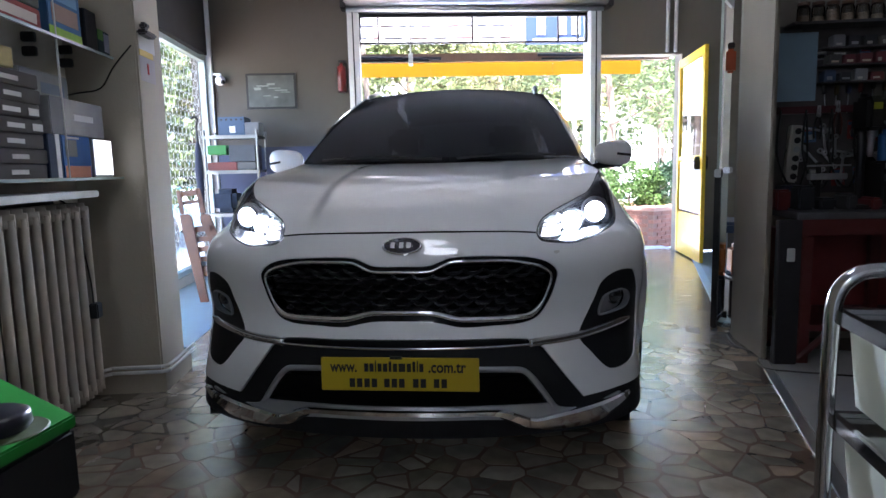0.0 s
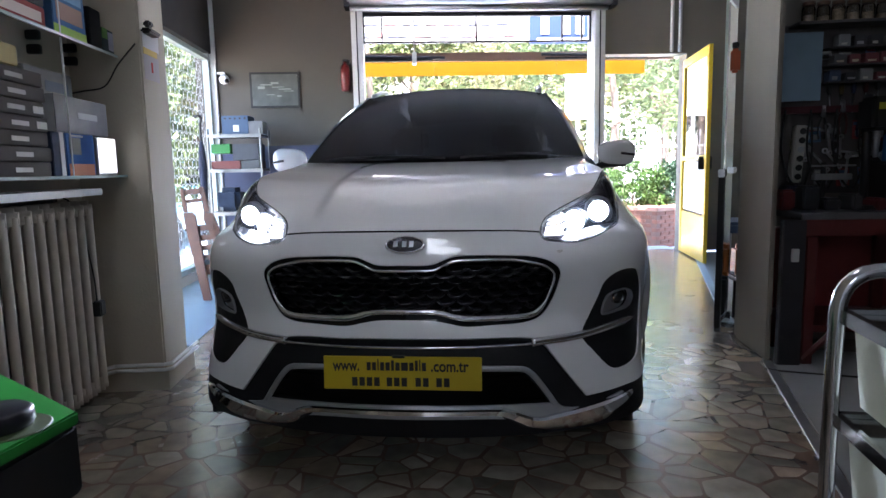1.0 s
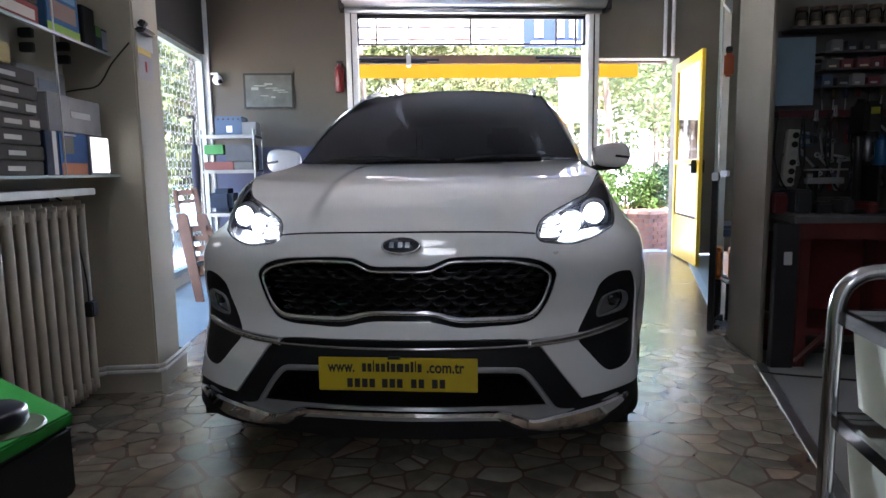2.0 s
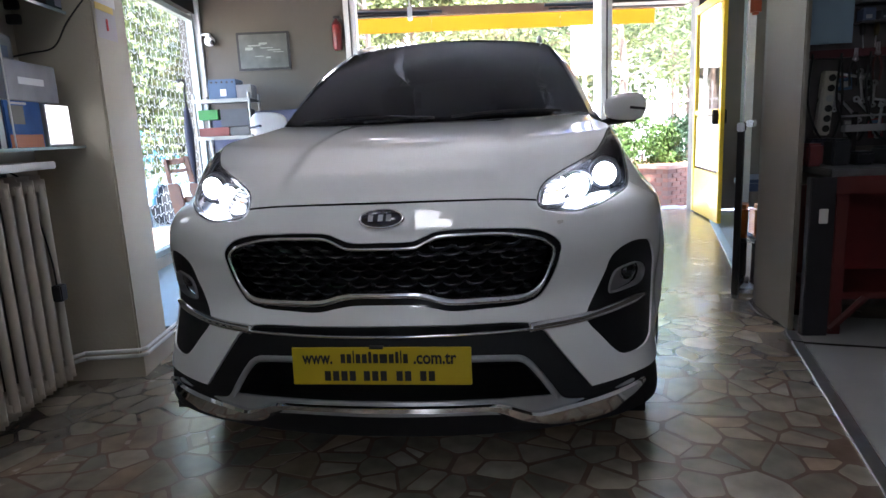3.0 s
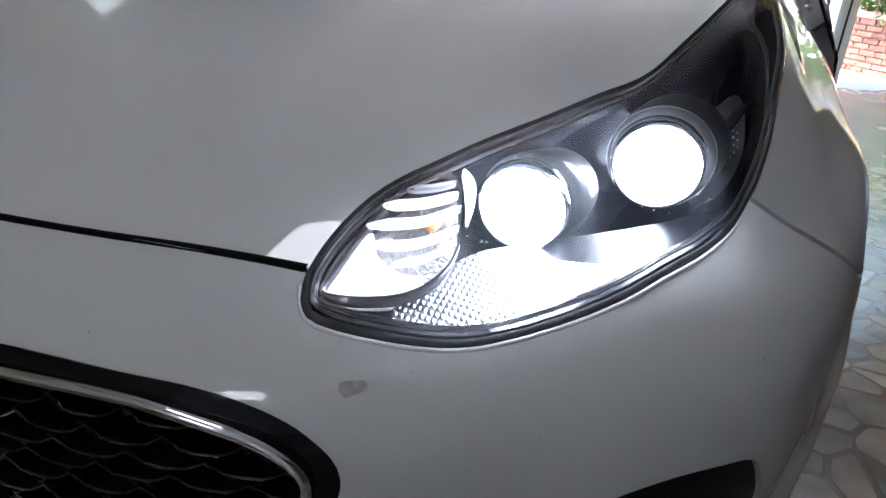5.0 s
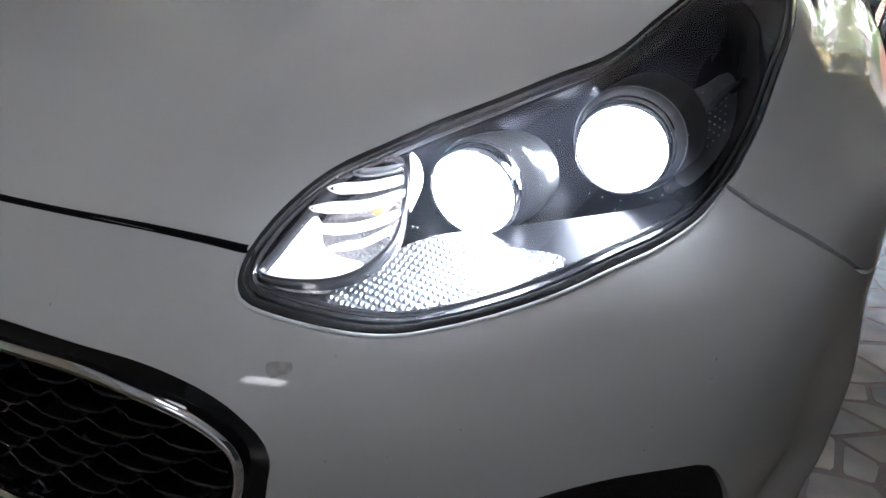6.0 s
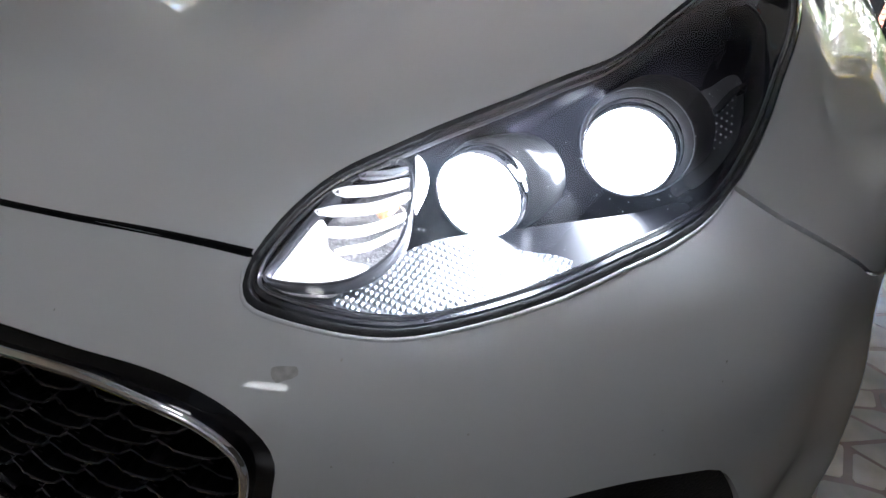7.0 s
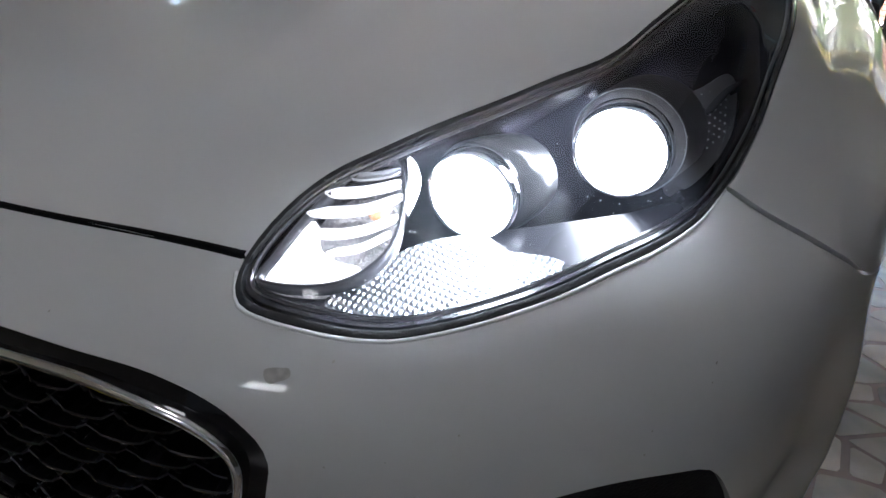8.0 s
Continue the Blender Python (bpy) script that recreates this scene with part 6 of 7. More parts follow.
part("blue_sheet", bx(0.0, -0.06, 0.53, 0.215, -0.05, 0.91), mat("blue_sheet", (0.22, 0.32, 0.40), 0.4, 0, 0.1, 5), board, "pale blue sheet")
part("side_slat", bx(-0.045, -0.07, 0.10, -0.004, 0.0, 0.95), mat("dark_navy", (0.012, 0.014, 0.03), 0.5), board)
STEEL = mat("tool_steel", (0.62, 0.62, 0.64), 0.3, 1.0, 0.2, 20)
GRIPS = [mat("grip_black", (0.02, 0.02, 0.02), 0.6), mat("grip_red", (0.07, 0.01, 0.008), 0.5), mat("grip_blue", (0.012, 0.02, 0.06), 0.5), mat("grip_yellow", (0.07, 0.05, 0.012), 0.5)]
SIDE = Euler((0, 0, radians(90))).to_matrix().to_4x4()


def pliers(m, grip):
    ob = thing("pliers", "steel pliers with coloured grips on the board", "pliers", m, group="hand tools on the board")
    bm = bmesh.new()
    for sd in (-1, 1):
        tube(bm, spline([(0, sd * 0.004, 0.0), (0, sd * 0.016, -0.03), (0, sd * 0.022, -0.07), (0, sd * 0.016, -0.13)], False, 0.02), 0.006, 8)
    part("grips", bm, grip, ob, "", True)
    bm = bmesh.new()
    cyl(bm, (-0.006, 0, 0.005), (0.006, 0, 0.005), 0.013, n=12)
    for sd in (-1, 1):
        tube(bm, [(0, sd * 0.007, 0.01), (0, sd * 0.005, 0.06)], 0.005, 6)
    part("jaws", bm, STEEL, ob, "", True)


def spanner(m, size):
    ob = thing("spanner", "plain steel spanner on the board", "spanner", m, group="hand tools on the board")
    bm = bmesh.new()
    box(bm, -0.003, -0.007, -0.075 * size, 0.003, 0.007, 0.075 * size, bevel=0.002)
    lathe(bm, [(0.008, -0.004), (0.017, -0.004), (0.017, 0.004), (0.008, 0.004), (0.008, -0.004)], 14, Matrix.Translation((0, 0, 0.085 * size)) @ Euler((0, radians(90), 0)).to_matrix().to_4x4())
    lathe(bm, [(0.006, -0.004), (0.014, -0.004), (0.014, 0.004), (0.006, 0.004), (0.006, -0.004)], 14, Matrix.Translation((0, 0, -0.085 * size)) @ Euler((0, radians(90), 0)).to_matrix().to_4x4())
    part("shaft", bm, STEEL, ob, "", True)


def driver(m, grip):
    ob = thing("screwdriver", "screwdriver with a dark grip on the board", "screwdriver", m, group="hand tools on the board")
    bm = bmesh.new()
    lathe(bm, [(0.0001, 0.06), (0.012, 0.058), (0.014, 0.03), (0.011, 0.0), (0.006, -0.004)], 12)
    part("grip", bm, grip, ob, "", True)
    bm = bmesh.new()
    cyl(bm, (0, 0, -0.003), (0, 0, -0.11), 0.0035, n=8)
    part("blade", bm, STEEL, ob, "", True)


random.seed(11)
for k in range(9):
    pliers(Matrix.Translation((2.14 + k * 0.105, 1.935, 1.34 + random.uniform(-0.02, 0.03))) @ SIDE @ Euler((radians(random.uniform(-14, 14)), 0, 0)).to_matrix().to_4x4(), GRIPS[k % 4])
for k in range(12):
    spanner(Matrix.Translation((2.13 + k * 0.08, 1.955, 1.08 + random.uniform(-0.05, 0.06))) @ SIDE @ Euler((radians(random.choice((0, 5, 85, 95, -42, 60))), 0, 0)).to_matrix().to_4x4(), random.uniform(0.7, 1.2))
for k in range(16):
    spanner(Matrix.Translation((2.06 + k * 0.062, 1.948, 1.20 + random.uniform(-0.07, 0.07))) @ SIDE @ Euler((radians(random.choice((0, -8, 80, 100, 35, -65))), 0, 0)).to_matrix().to_4x4(), random.uniform(0.5, 1.0))
for k in range(14):
    driver(Matrix.Translation((2.17 + k * 0.065, 1.945, 1.47 + random.uniform(-0.01, 0.02))) @ Euler((0, radians(random.uniform(-6, 6)), 0)).to_matrix().to_4x4(), GRIPS[(k * 3) % 4])
BIN_COLOURS = ((0.11, 0.11, 0.11), (0.20, 0.18, 0.16), (0.07, 0.10, 0.17), (0.18, 0.05, 0.06), (0.26, 0.26, 0.26), (0.05, 0.05, 0.055))
BINS = [mat("parts_box", c, 0.35) for c in BIN_COLOURS]
TAGS = [mat("tag", c, 0.5) for c in ((0.60, 0.57, 0.52), (0.36, 0.36, 0.38), (0.65, 0.56, 0.42))]
for lv, zz in enumerate((1.530, 1.625, 1.720)):
    part("ledge", bx(0.235, -0.10, zz - 0.908, 1.18, -0.001, zz - 0.9005), BOARD, board)
    for k in range(11):
        w, h = random.uniform(0.055, 0.075), random.uniform(0.045, 0.072)
        ob = thing("parts_box", "small open parts box on the tool board", "box", Matrix.Translation((2.15 + k * 0.082 + lv * 0.02, 1.905, zz)), group="parts boxes on the board")
        part("body", bx(0, 0, 0, w, 0.075, h, bevel=0.005), random.choice(BINS), ob)
        part("tag", bx(0.010, -0.0025, 0.010, w * random.uniform(0.5, 0.85), -0.0005, random.uniform(0.020, 0.030)), random.choice(TAGS), ob, "pale paper tag")
CARDS = [mat("card_white", (0.55, 0.55, 0.53), 0.5), mat("card_blue", (0.10, 0.18, 0.34), 0.5), mat("card_grey", (0.26, 0.26, 0.27), 0.5), mat("card_red", (0.32, 0.05, 0.05), 0.5)]
BLISTER = glass("blister", (0.92, 0.93, 0.93))


def blister_card(x, z, w, h, kind, tilt):
    """A hanging card with a clear bubble over a small dark part."""
    ob = thing("blister_pack", "small carded spare part hanging on the tool board", "blister pack", Matrix.Translation((x, 1.972, z)) @ Euler((radians(-4), radians(tilt), 0)).to_matrix().to_4x4(), group="carded parts on the board")
    part("card", bx(-w / 2, 0, 0, w / 2, 0.0015, h, bevel=0.0005), CARDS[kind], ob)
    part("header", bx(-w * 0.42, -0.0012, h * 0.74, w * 0.42, -0.0002, h * 0.92), CARDS[(kind + 2) % 4], ob, "contrasting printed header")
    part("spare_part", bx(-w * 0.25, -0.012, h * 0.16, w * 0.25, -0.0015, h * 0.5, bevel=0.003), STEEL if kind % 2 else IRON, ob)
    part("bubble", bx(-w * 0.36, -0.018, h * 0.08, w * 0.36, -0.0003, h * 0.62, bevel=0.006), BLISTER, ob, "clear plastic bubble")


random.seed(17)
for row, (x0, z) in enumerate(((2.15, 1.655), (2.12, 1.20), (2.16, 0.95))):
    for k in range(8):
        blister_card(x0 + k * 0.118 + random.uniform(-0.012, 0.012), z + random.uniform(-0.01, 0.01), random.uniform(0.05, 0.075), random.uniform(0.08, 0.115) * (0.55 if row == 0 else 1.0), random.randrange(4), random.uniform(-5, 5))
JAR = glass("jar_glass", (0.80, 0.78, 0.74))
LID = mat("lid_brown", (0.10, 0.05, 0.03), 0.5)
SCREWS = mat("screws", (0.42, 0.34, 0.26), 0.5, 0.3, 0.5, 90)
for k in range(14):
    ob = thing("jar", "small glass jar with a brown lid on the top shelf", "jar", Matrix.Translation((2.02 + k * 0.078, 1.91, 1.856)), group="jars on the top shelf")
    bm = bmesh.new()
    lathe(bm, [(0.0001, 0.0), (0.032, 0.0), (0.034, 0.008), (0.034, 0.075), (0.028, 0.086), (0.028, 0.094)], 18)
    part("glass", bm, JAR, ob, "", True)
    bm = bmesh.new()
    cyl(bm, (0, 0, 0.092), (0, 0, 0.110), 0.032, n=18)
    part("lid", bm, LID, ob)
    bm = bmesh.new()
    cyl(bm, (0, 0, 0.004), (0, 0, 0.03 + 0.04 * random.random()), 0.030, n=14)
    part("contents", bm, SCREWS, ob)
sock = thing("power_strip", "white six-way power strip hung on the board", "power strip", Matrix.Translation((2.015, 1.93, 1.13)) @ SIDE @ Euler((radians(4), 0, 0)).to_matrix().to_4x4())
part("body", bx(0, -0.033, -0.165, 0.05, 0.033, 0.165, bevel=0.008), mat("strip_white", (0.50, 0.48, 0.42), 0.45), sock)
for k in range(6):
    bm = bmesh.new()
    cyl(bm, (-0.004, -0.008, -0.130 + k * 0.052), (0.004, -0.008, -0.130 + k * 0.052), 0.018, n=16)
    part("socket", bm, IRON if k != 3 else SILVER, sock, "dark round socket")
hose = thing("cable_loops", "black cables hanging in loops on the board", "cable", Matrix())
for k in range(5):
    bm = bmesh.new()
    x0 = 1.93 + k * 0.14
    tube(bm, spline([(x0, 1.93, 1.38), (x0 - 0.02, 1.91, 1.15), (x0 + 0.03, 1.90, 0.98), (x0 + 0.10, 1.91, 0.93), (x0 + 0.15, 1.92, 1.1), (x0 + 0.14, 1.93, 1.36)], False, 0.03), 0.006, 6)
    part("loop", bm, IRON, hose)
random.seed(5)
for k in range(11):
    x = 1.83 + k * 0.115
    w, h = random.uniform(0.05, 0.10), random.uniform(0.04, 0.14)
    c = random.choice(((0.02, 0.02, 0.025), (0.05, 0.05, 0.05), (0.03, 0.05, 0.12), (0.12, 0.10, 0.08), (0.25, 0.25, 0.25), (0.12, 0.02, 0.02)))
    ob = part("tool_case", bx(x, 1.60 + random.random() * 0.1, 0.821, x + w, 1.80, 0.821 + h, bevel=0.012), mat("case", c, 0.35, 0, 0.2, 20))
    tagged(ob, "small dark tool case on the bench top", "tool case", "cases on the bench")
stand = thing("drill_stand", "black bench drill stand with a small yellow label", "drill stand", Matrix.Translation((2.30, 1.74, 0.821)))
part("foot", bx(-0.10, -0.09, 0, 0.10, 0.09, 0.025, bevel=0.005), IRON, stand)
bm = bmesh.new()
cyl(bm, (0, 0.04, 0.02), (0, 0.04, 0.62), 0.022, n=18)
part("column", bm, mat("stand_column", (0.05, 0.05, 0.055), 0.3, 0.6), stand, "dark steel column", True)
part("head", bx(-0.045, -0.10, 0.42, 0.045, 0.075, 0.60, bevel=0.02), IRON, stand, "black drill head")
part("label", bx(-0.022, -0.1025, 0.53, 0.022, -0.0995, 0.565), mat("label_yellow", (0.30, 0.30, 0.02), 0.5), stand, "small yellow label")
bm = bmesh.new()
cyl(bm, (0, -0.05, 0.28), (0, -0.05, 0.42), 0.012, 0.022, n=16)
part("chuck", bm, STEEL, stand, "steel chuck", True)
bm = bmesh.new()
tube(bm, [(0.045, -0.02, 0.50), (0.10, -0.07, 0.42)], 0.006, 8)
part("lever", bm, STEEL, stand)
can2 = thing("spray_can", "blue spray can standing on the bench", "spray can", Matrix.Translation((2.42, 1.78, 1.08)))
bm = bmesh.new()
lathe(bm, [(0.0001, 0), (0.030, 0), (0.032, 0.004), (0.032, 0.13), (0.026, 0.145), (0.012, 0.15), (0.012, 0.17), (0.0001, 0.172)], 20)
part("body", bm, mat("can_blue", (0.03, 0.14, 0.36), 0.35), can2, "", True)
riser = thing("bench_riser", "low black shelf standing on the workbench", "shelf", Matrix.Translation((2.36, 1.68, 0.821)))
part("board", bx(0, 0, 0.245, 0.6, 0.22, 0.259, bevel=0.003), IRON, riser)
for x in (0.0, 0.585):
    part("side", bx(x, 0, 0, x + 0.015, 0.22, 0.244), IRON, riser)
bin2 = thing("steel_case", "flat steel tool case leaning on the board", "tool case", Matrix.Translation((2.07, 1.84, 0.98)))
part("body", bx(0, 0, 0, 0.20, 0.05, 0.035, bevel=0.004), STEEL, bin2)
part("upper_rail", bx(-0.01, 0.01, 0.075, 0.22, 0.03, 0.085), STEEL, bin2)
part("holder", bx(0.05, 0.03, -0.16, 0.07, 0.05, 0.10), IRON, bin2)
ncase = thing("navy_case", "navy blue plastic case on the bench", "tool case", Matrix.Translation((1.92, 1.86, 0.821)))
part("body", bx(0, 0, 0, 0.14, 0.09, 0.13, bevel=0.008), mat("navy_plastic", (0.02, 0.024, 0.05), 0.4), ncase)
for k in range(4):
    part("rib", bx(0.01, -0.004, 0.02 + k * 0.028, 0.13, -0.0005, 0.032 + k * 0.028), mat("navy_rib", (0.03, 0.034, 0.06), 0.4), ncase)
lead = thing("floor_cable", "black cable lying on the floor by the bench", "cable", Matrix())
bm = bmesh.new()
tube(bm, spline([(1.73, 2.10, 0.006), (1.70, 1.85, 0.006), (1.76, 1.66, 0.006), (1.70, 1.52, 0.006), (1.70, 1.42, 0.006), (1.80, 1.36, 0.012), (2.0, 1.32, 0.010), (2.4, 1.22, 0.010)], False, 0.03), 0.005, 6)
part("lead", bm, IRON, lead)

leaf = thing("glass_door", "open glass door leaf with dark edge rails", "door", Matrix.Translation((1.645, 2.10, 0)) @ Euler((0, 0, radians(62))).to_matrix().to_4x4())
part("front_rail", bx(0, -0.018, 0.05, 0.035, 0.018, 1.05, bevel=0.004), IRON, leaf, "black edge rail")
part("back_rail", bx(0.36, -0.15, 0.03, 0.46, -0.06, 2.5, bevel=0.004), mat("dark_brown_post", (0.03, 0.018, 0.015), 0.5), leaf, "dark brown post")
g = part("pane", sheet((0.036, 0, 0.10), (0.036, 0, 2.25), (0.359, 0, 2.25), (0.359, 0, 0.10)), glass("door_glass", (0.80, 0.88, 0.85)), leaf, "greenish glass pane")
g.visible_shadow = False
part("top_edge", bx(0.0, -0.007, 1.05, 0.012, 0.007, 2.25), mat("glass_edge_green", (0.45, 0.52, 0.48), 0.2), leaf)
part("label_sheet", bx(0.04, -0.009, 2.06, 0.32, -0.0055, 2.22), mat("sheet_white", (0.6, 0.62, 0.65), 0.6), leaf, "white paper label")
part("clamp", bx(-0.01, -0.02, 1.0, 0.05, 0.02, 1.05, bevel=0.005), CHROME, leaf, "bright clamp")
part("clamp", bx(0.28, -0.02, 1.02, 0.40, 0.02, 1.06, bevel=0.005), CHROME, leaf, "bright clamp")
part("foot", bx(0.02, -0.02, 0.02, 0.36, 0.02, 0.095, bevel=0.006), CHROME, leaf, "bright foot clamp")
ham = thing("hand_drill", "orange and black power tool on the post", "power tool", Matrix.Translation((1.80, 2.40, 1.68)))
part("body", bx(-0.04, -0.05, -0.02, 0.02, 0.0, 0.13, bevel=0.015), mat("tool_orange", (0.35, 0.07, 0.02), 0.5), ham)
part("hook", bx(-0.03, -0.04, 0.13, 0.01, -0.01, 0.17, bevel=0.006), IRON, ham)
can = thing("canister", "orange plastic canister standing in the corner", "canister", Matrix.Translation((1.99, 2.60, 0)))
bm = bmesh.new()
box(bm, -0.09, -0.08, 0.30, 0.09, 0.08, 0.52, bevel=0.03)
part("body", bm, mat("can_orange", (0.45, 0.13, 0.02), 0.45), can)
part("base", bx(-0.11, -0.1, 0.0, 0.11, 0.1, 0.299, bevel=0.02), mat("can_dark", (0.03, 0.03, 0.035), 0.5), can, "dark lower crate")
stool = thing("stool", "low stool with a blue padded seat and metal legs", "stool", Matrix.Translation((2.55, 4.10, 0)) @ Euler((0, 0, radians(-12))).to_matrix().to_4x4())
part("seat", bx(-0.24, -0.30, 0.46, 0.24, 0.30, 0.56, bevel=0.03), mat("blue_vinyl", (0.05, 0.08, 0.14), 0.4), stool, "blue padded seat")
for x in (-0.19, 0.19):
    for y in (-0.22, 0.22):
        bm = bmesh.new()
        tube(bm, [(x, y, 0), (x, y, 0.46)], 0.014, 8)
        part("leg", bm, ALU, stool)
part("stretcher", bx(-0.19, -0.22, 0.19, 0.19, -0.205, 0.21), ALU, stool)
part("stretcher", bx(-0.19, 0.205, 0.19, 0.19, 0.22, 0.21), ALU, stool)

# ---- foreground: trolley and green machine ----
TUBE = mat("trolley_chrome", (0.55, 0.55, 0.56), 0.13, 1.0, rvary=0.06, scale=25)
trolley = thing("trolley", "chrome tube trolley carrying white plastic bins", "trolley", Matrix.Translation((0.870, -0.90, -0.008)) @ Euler((0, 0, radians(-4))).to_matrix().to_4x4())
for y in (0.0, -0.62):
    bm = bmesh.new()
    tube(bm, spline([(0, y, 0.03), (0, y, 0.4), (0, y, 0.86), (0.012, y, 0.905), (0.05, y, 0.928), (0.30, y, 0.93), (0.40, y, 0.928), (0.438, y, 0.905), (0.45, y, 0.86), (0.45, y, 0.4), (0.45, y, 0.03)], False, 0.02), 0.0125, 14)
    part("frame_tube", bm, TUBE, trolley, "bent chrome tube", True)
    for x in (0, 0.45):
        bm = bmesh.new()
        cyl(bm, (x - 0.012, y, 0.036), (x + 0.012, y, 0.036), 0.028, n=16)
        part("castor", bm, RUBBER, trolley)
BIN = mat("bin_white", (0.78, 0.78, 0.70), 0.45, 0, 0.05, 10)
_nt = BIN.node_tree
_tr, _mx = _nt.nodes.new("ShaderNodeBsdfTranslucent"), _nt.nodes.new("ShaderNodeMixShader")
_tr.inputs[0].default_value = (0.80, 0.80, 0.72, 1)
_mx.inputs[0].default_value = 0.45
_nt.links.new(_nt.nodes["Principled BSDF"].outputs[0], _mx.inputs[1])
_nt.links.new(_tr.outputs[0], _mx.inputs[2])
_nt.links.new(_mx.outputs[0], _nt.nodes["Material Output"].inputs[0])
for z in (0.860, 0.690, 0.28):
    part("shelf_rail", bx(0.0, -0.62, z - 0.014, 0.012, 0.0, z + 0.008), TUBE, trolley)
    part("shelf_rail", bx(0.0, -0.010, z - 0.014, 0.45, 0.002, z + 0.008), TUBE, trolley)
    part("shelf_tray", bx(0.012, -0.61, z - 0.008, 0.44, -0.012, z), TUBE, trolley, "shiny metal tray")
for z1, z0 in ((0.846, 0.712), (0.676, 0.545)):
    bm = bmesh.new()
    for k in range(3):
        y0 = -0.018 - k * 0.19
        r = bmesh.ops.create_cube(bm, size=1)
        for v in r["verts"]:
            t = 1.0 if v.co.z > 0 else 0.93
            v.co = Vector((0.205 + v.co.x * 0.38 * t, y0 - 0.085 + v.co.y * 0.17 * t, z0 + (v.co.z + 0.5) * (z1 - z0)))
        bmesh.ops.bevel(bm, geom=list({e for v in r["verts"] for e in v.link_edges}), offset=0.006, segments=2, affect="EDGES")
        ob = part("bin", bm, BIN, trolley, "white tapered bin")
        bm = bmesh.new()
    bm.free()

GREEN = mat("machine_green", (0.025, 0.24, 0.035), 0.35, 0, 0.12, 8)
def prism(pts, z0, z1, bevel=0.0):
    bm = bmesh.new()
    f = bm.faces.new([bm.verts.new((x, y, z0)) for x, y in pts])
    r = bmesh.ops.extrude_face_region(bm, geom=[f])
    for v in [g for g in r["geom"] if isinstance(g, bmesh.types.BMVert)]:
        v.co.z = z1
    bmesh.ops.recalc_face_normals(bm, faces=bm.faces)
    if bevel:
        bmesh.ops.bevel(bm, geom=list(bm.edges), offset=bevel, segments=2, affect="EDGES")
    return bm


mach = thing("machine", "green and black machine with a round black knob", "machine", Matrix.Translation((-0.467, -0.868, 0)))
TOP = [(0, 0), (-0.60, 0.365), (-0.70, -0.20), (-0.02, -0.42)]
part("body", prism([(x * 0.985 - 0.004, y * 0.985) for x, y in TOP], 0.485, 0.622, 0.008), mat("machine_black", (0.008, 0.008, 0.010), 0.5), mach, "black body")
part("top_plate", prism(TOP, 0.623, 0.648, 0.004), GREEN, mach, "bright green top plate")
part("stand", bx(-0.5, -0.2, 0.0, -0.18, 0.05, 0.485), mat("stand_black", (0.012, 0.012, 0.012), 0.6), mach, "dark stand")
bm = bmesh.new()
lathe(bm, [(0.0001, 0.034), (0.050, 0.034), (0.058, 0.029), (0.060, 0.008), (0.054, 0.0)], 36, Matrix.Translation((-0.094, -0.085, 0.649)))
part("knob", bm, mat("knob_black", (0.012, 0.012, 0.02), 0.3), mach, "round black knob", True)
bm = bmesh.new()
lathe(bm, [(0.0001, 0.002), (0.068, 0.002), (0.071, 0.0)], 36, Matrix.Translation((-0.075, -0.085, 0.648)))
part("worn_ring", bm, mat("worn_metal", (0.07, 0.09, 0.04), 0.5, 0.1, 0.4, 20), mach, "worn ring")
tray = thing("parts_tray", "flat green tray with a rounded black grip", "tray", Matrix.Translation((-0.22, -1.17, 0)))
part("plate", bx(0.03, -0.25, 0.634, 0.215, -0.005, 0.648, bevel=0.003), GREEN, tray, "green plate")
part("stand", bx(0.05, -0.22, 0.0, 0.20, -0.06, 0.634), IRON, tray)
bm = bmesh.new()
bmesh.ops.create_uvsphere(bm, u_segments=28, v_segments=18, radius=1)
for v in bm.verts:
    x, y, z = (math.copysign(abs(c) ** 0.7, c) for c in v.co)
    v.co = Vector((0.225 + 0.062 * x, -0.04 + 0.10 * y, 0.585 + 0.058 * z + 0.018 * x))
part("grip", bm, mat("handle_black", (0.010, 0.010, 0.012), 0.18), tray, "glossy black grip", True)

# ---- outside ----
ground = part("ground", bx(-90, 6.05, -0.5, 90, 160, -0.15), mat("pavement_ground", (0.69, 0.69, 0.69), 0.9, 0, 0.2, 3, 0.2, 20))
tagged(ground, "sunlit pale paved street", "ground", kind="structure")
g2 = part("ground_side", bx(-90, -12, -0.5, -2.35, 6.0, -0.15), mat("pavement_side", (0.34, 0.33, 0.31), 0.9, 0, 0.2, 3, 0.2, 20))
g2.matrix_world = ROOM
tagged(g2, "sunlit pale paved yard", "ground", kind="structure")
slab("doorstep", -0.5, 5.8, -0.16, 3.6, 6.3, -0.02, material=CONCRETE, label="pale stone doorstep", category="step", bevel=0.01)
far = part("backdrop", bx(-70, 70, -1, 70, 71, 16), mat("far_facade", (0.40, 0.385, 0.35), 0.9, 0, 0.15, 0.4))
tagged(far, "pale far facades", "backdrop", kind="structure")
BARK = mat("bark", (0.10, 0.07, 0.05), 0.9, 0, 0.3, 12, 0.4, 40)


def leafmat(name, c):
    return mat(name, c, 0.55, 0, 0.35, 5, spec=0.2)


LEAVES = [leafmat("leaves_a", (0.085, 0.10, 0.034)), leafmat("leaves_b", (0.115, 0.11, 0.045)), leafmat("leaves_c", (0.070, 0.088, 0.034))]


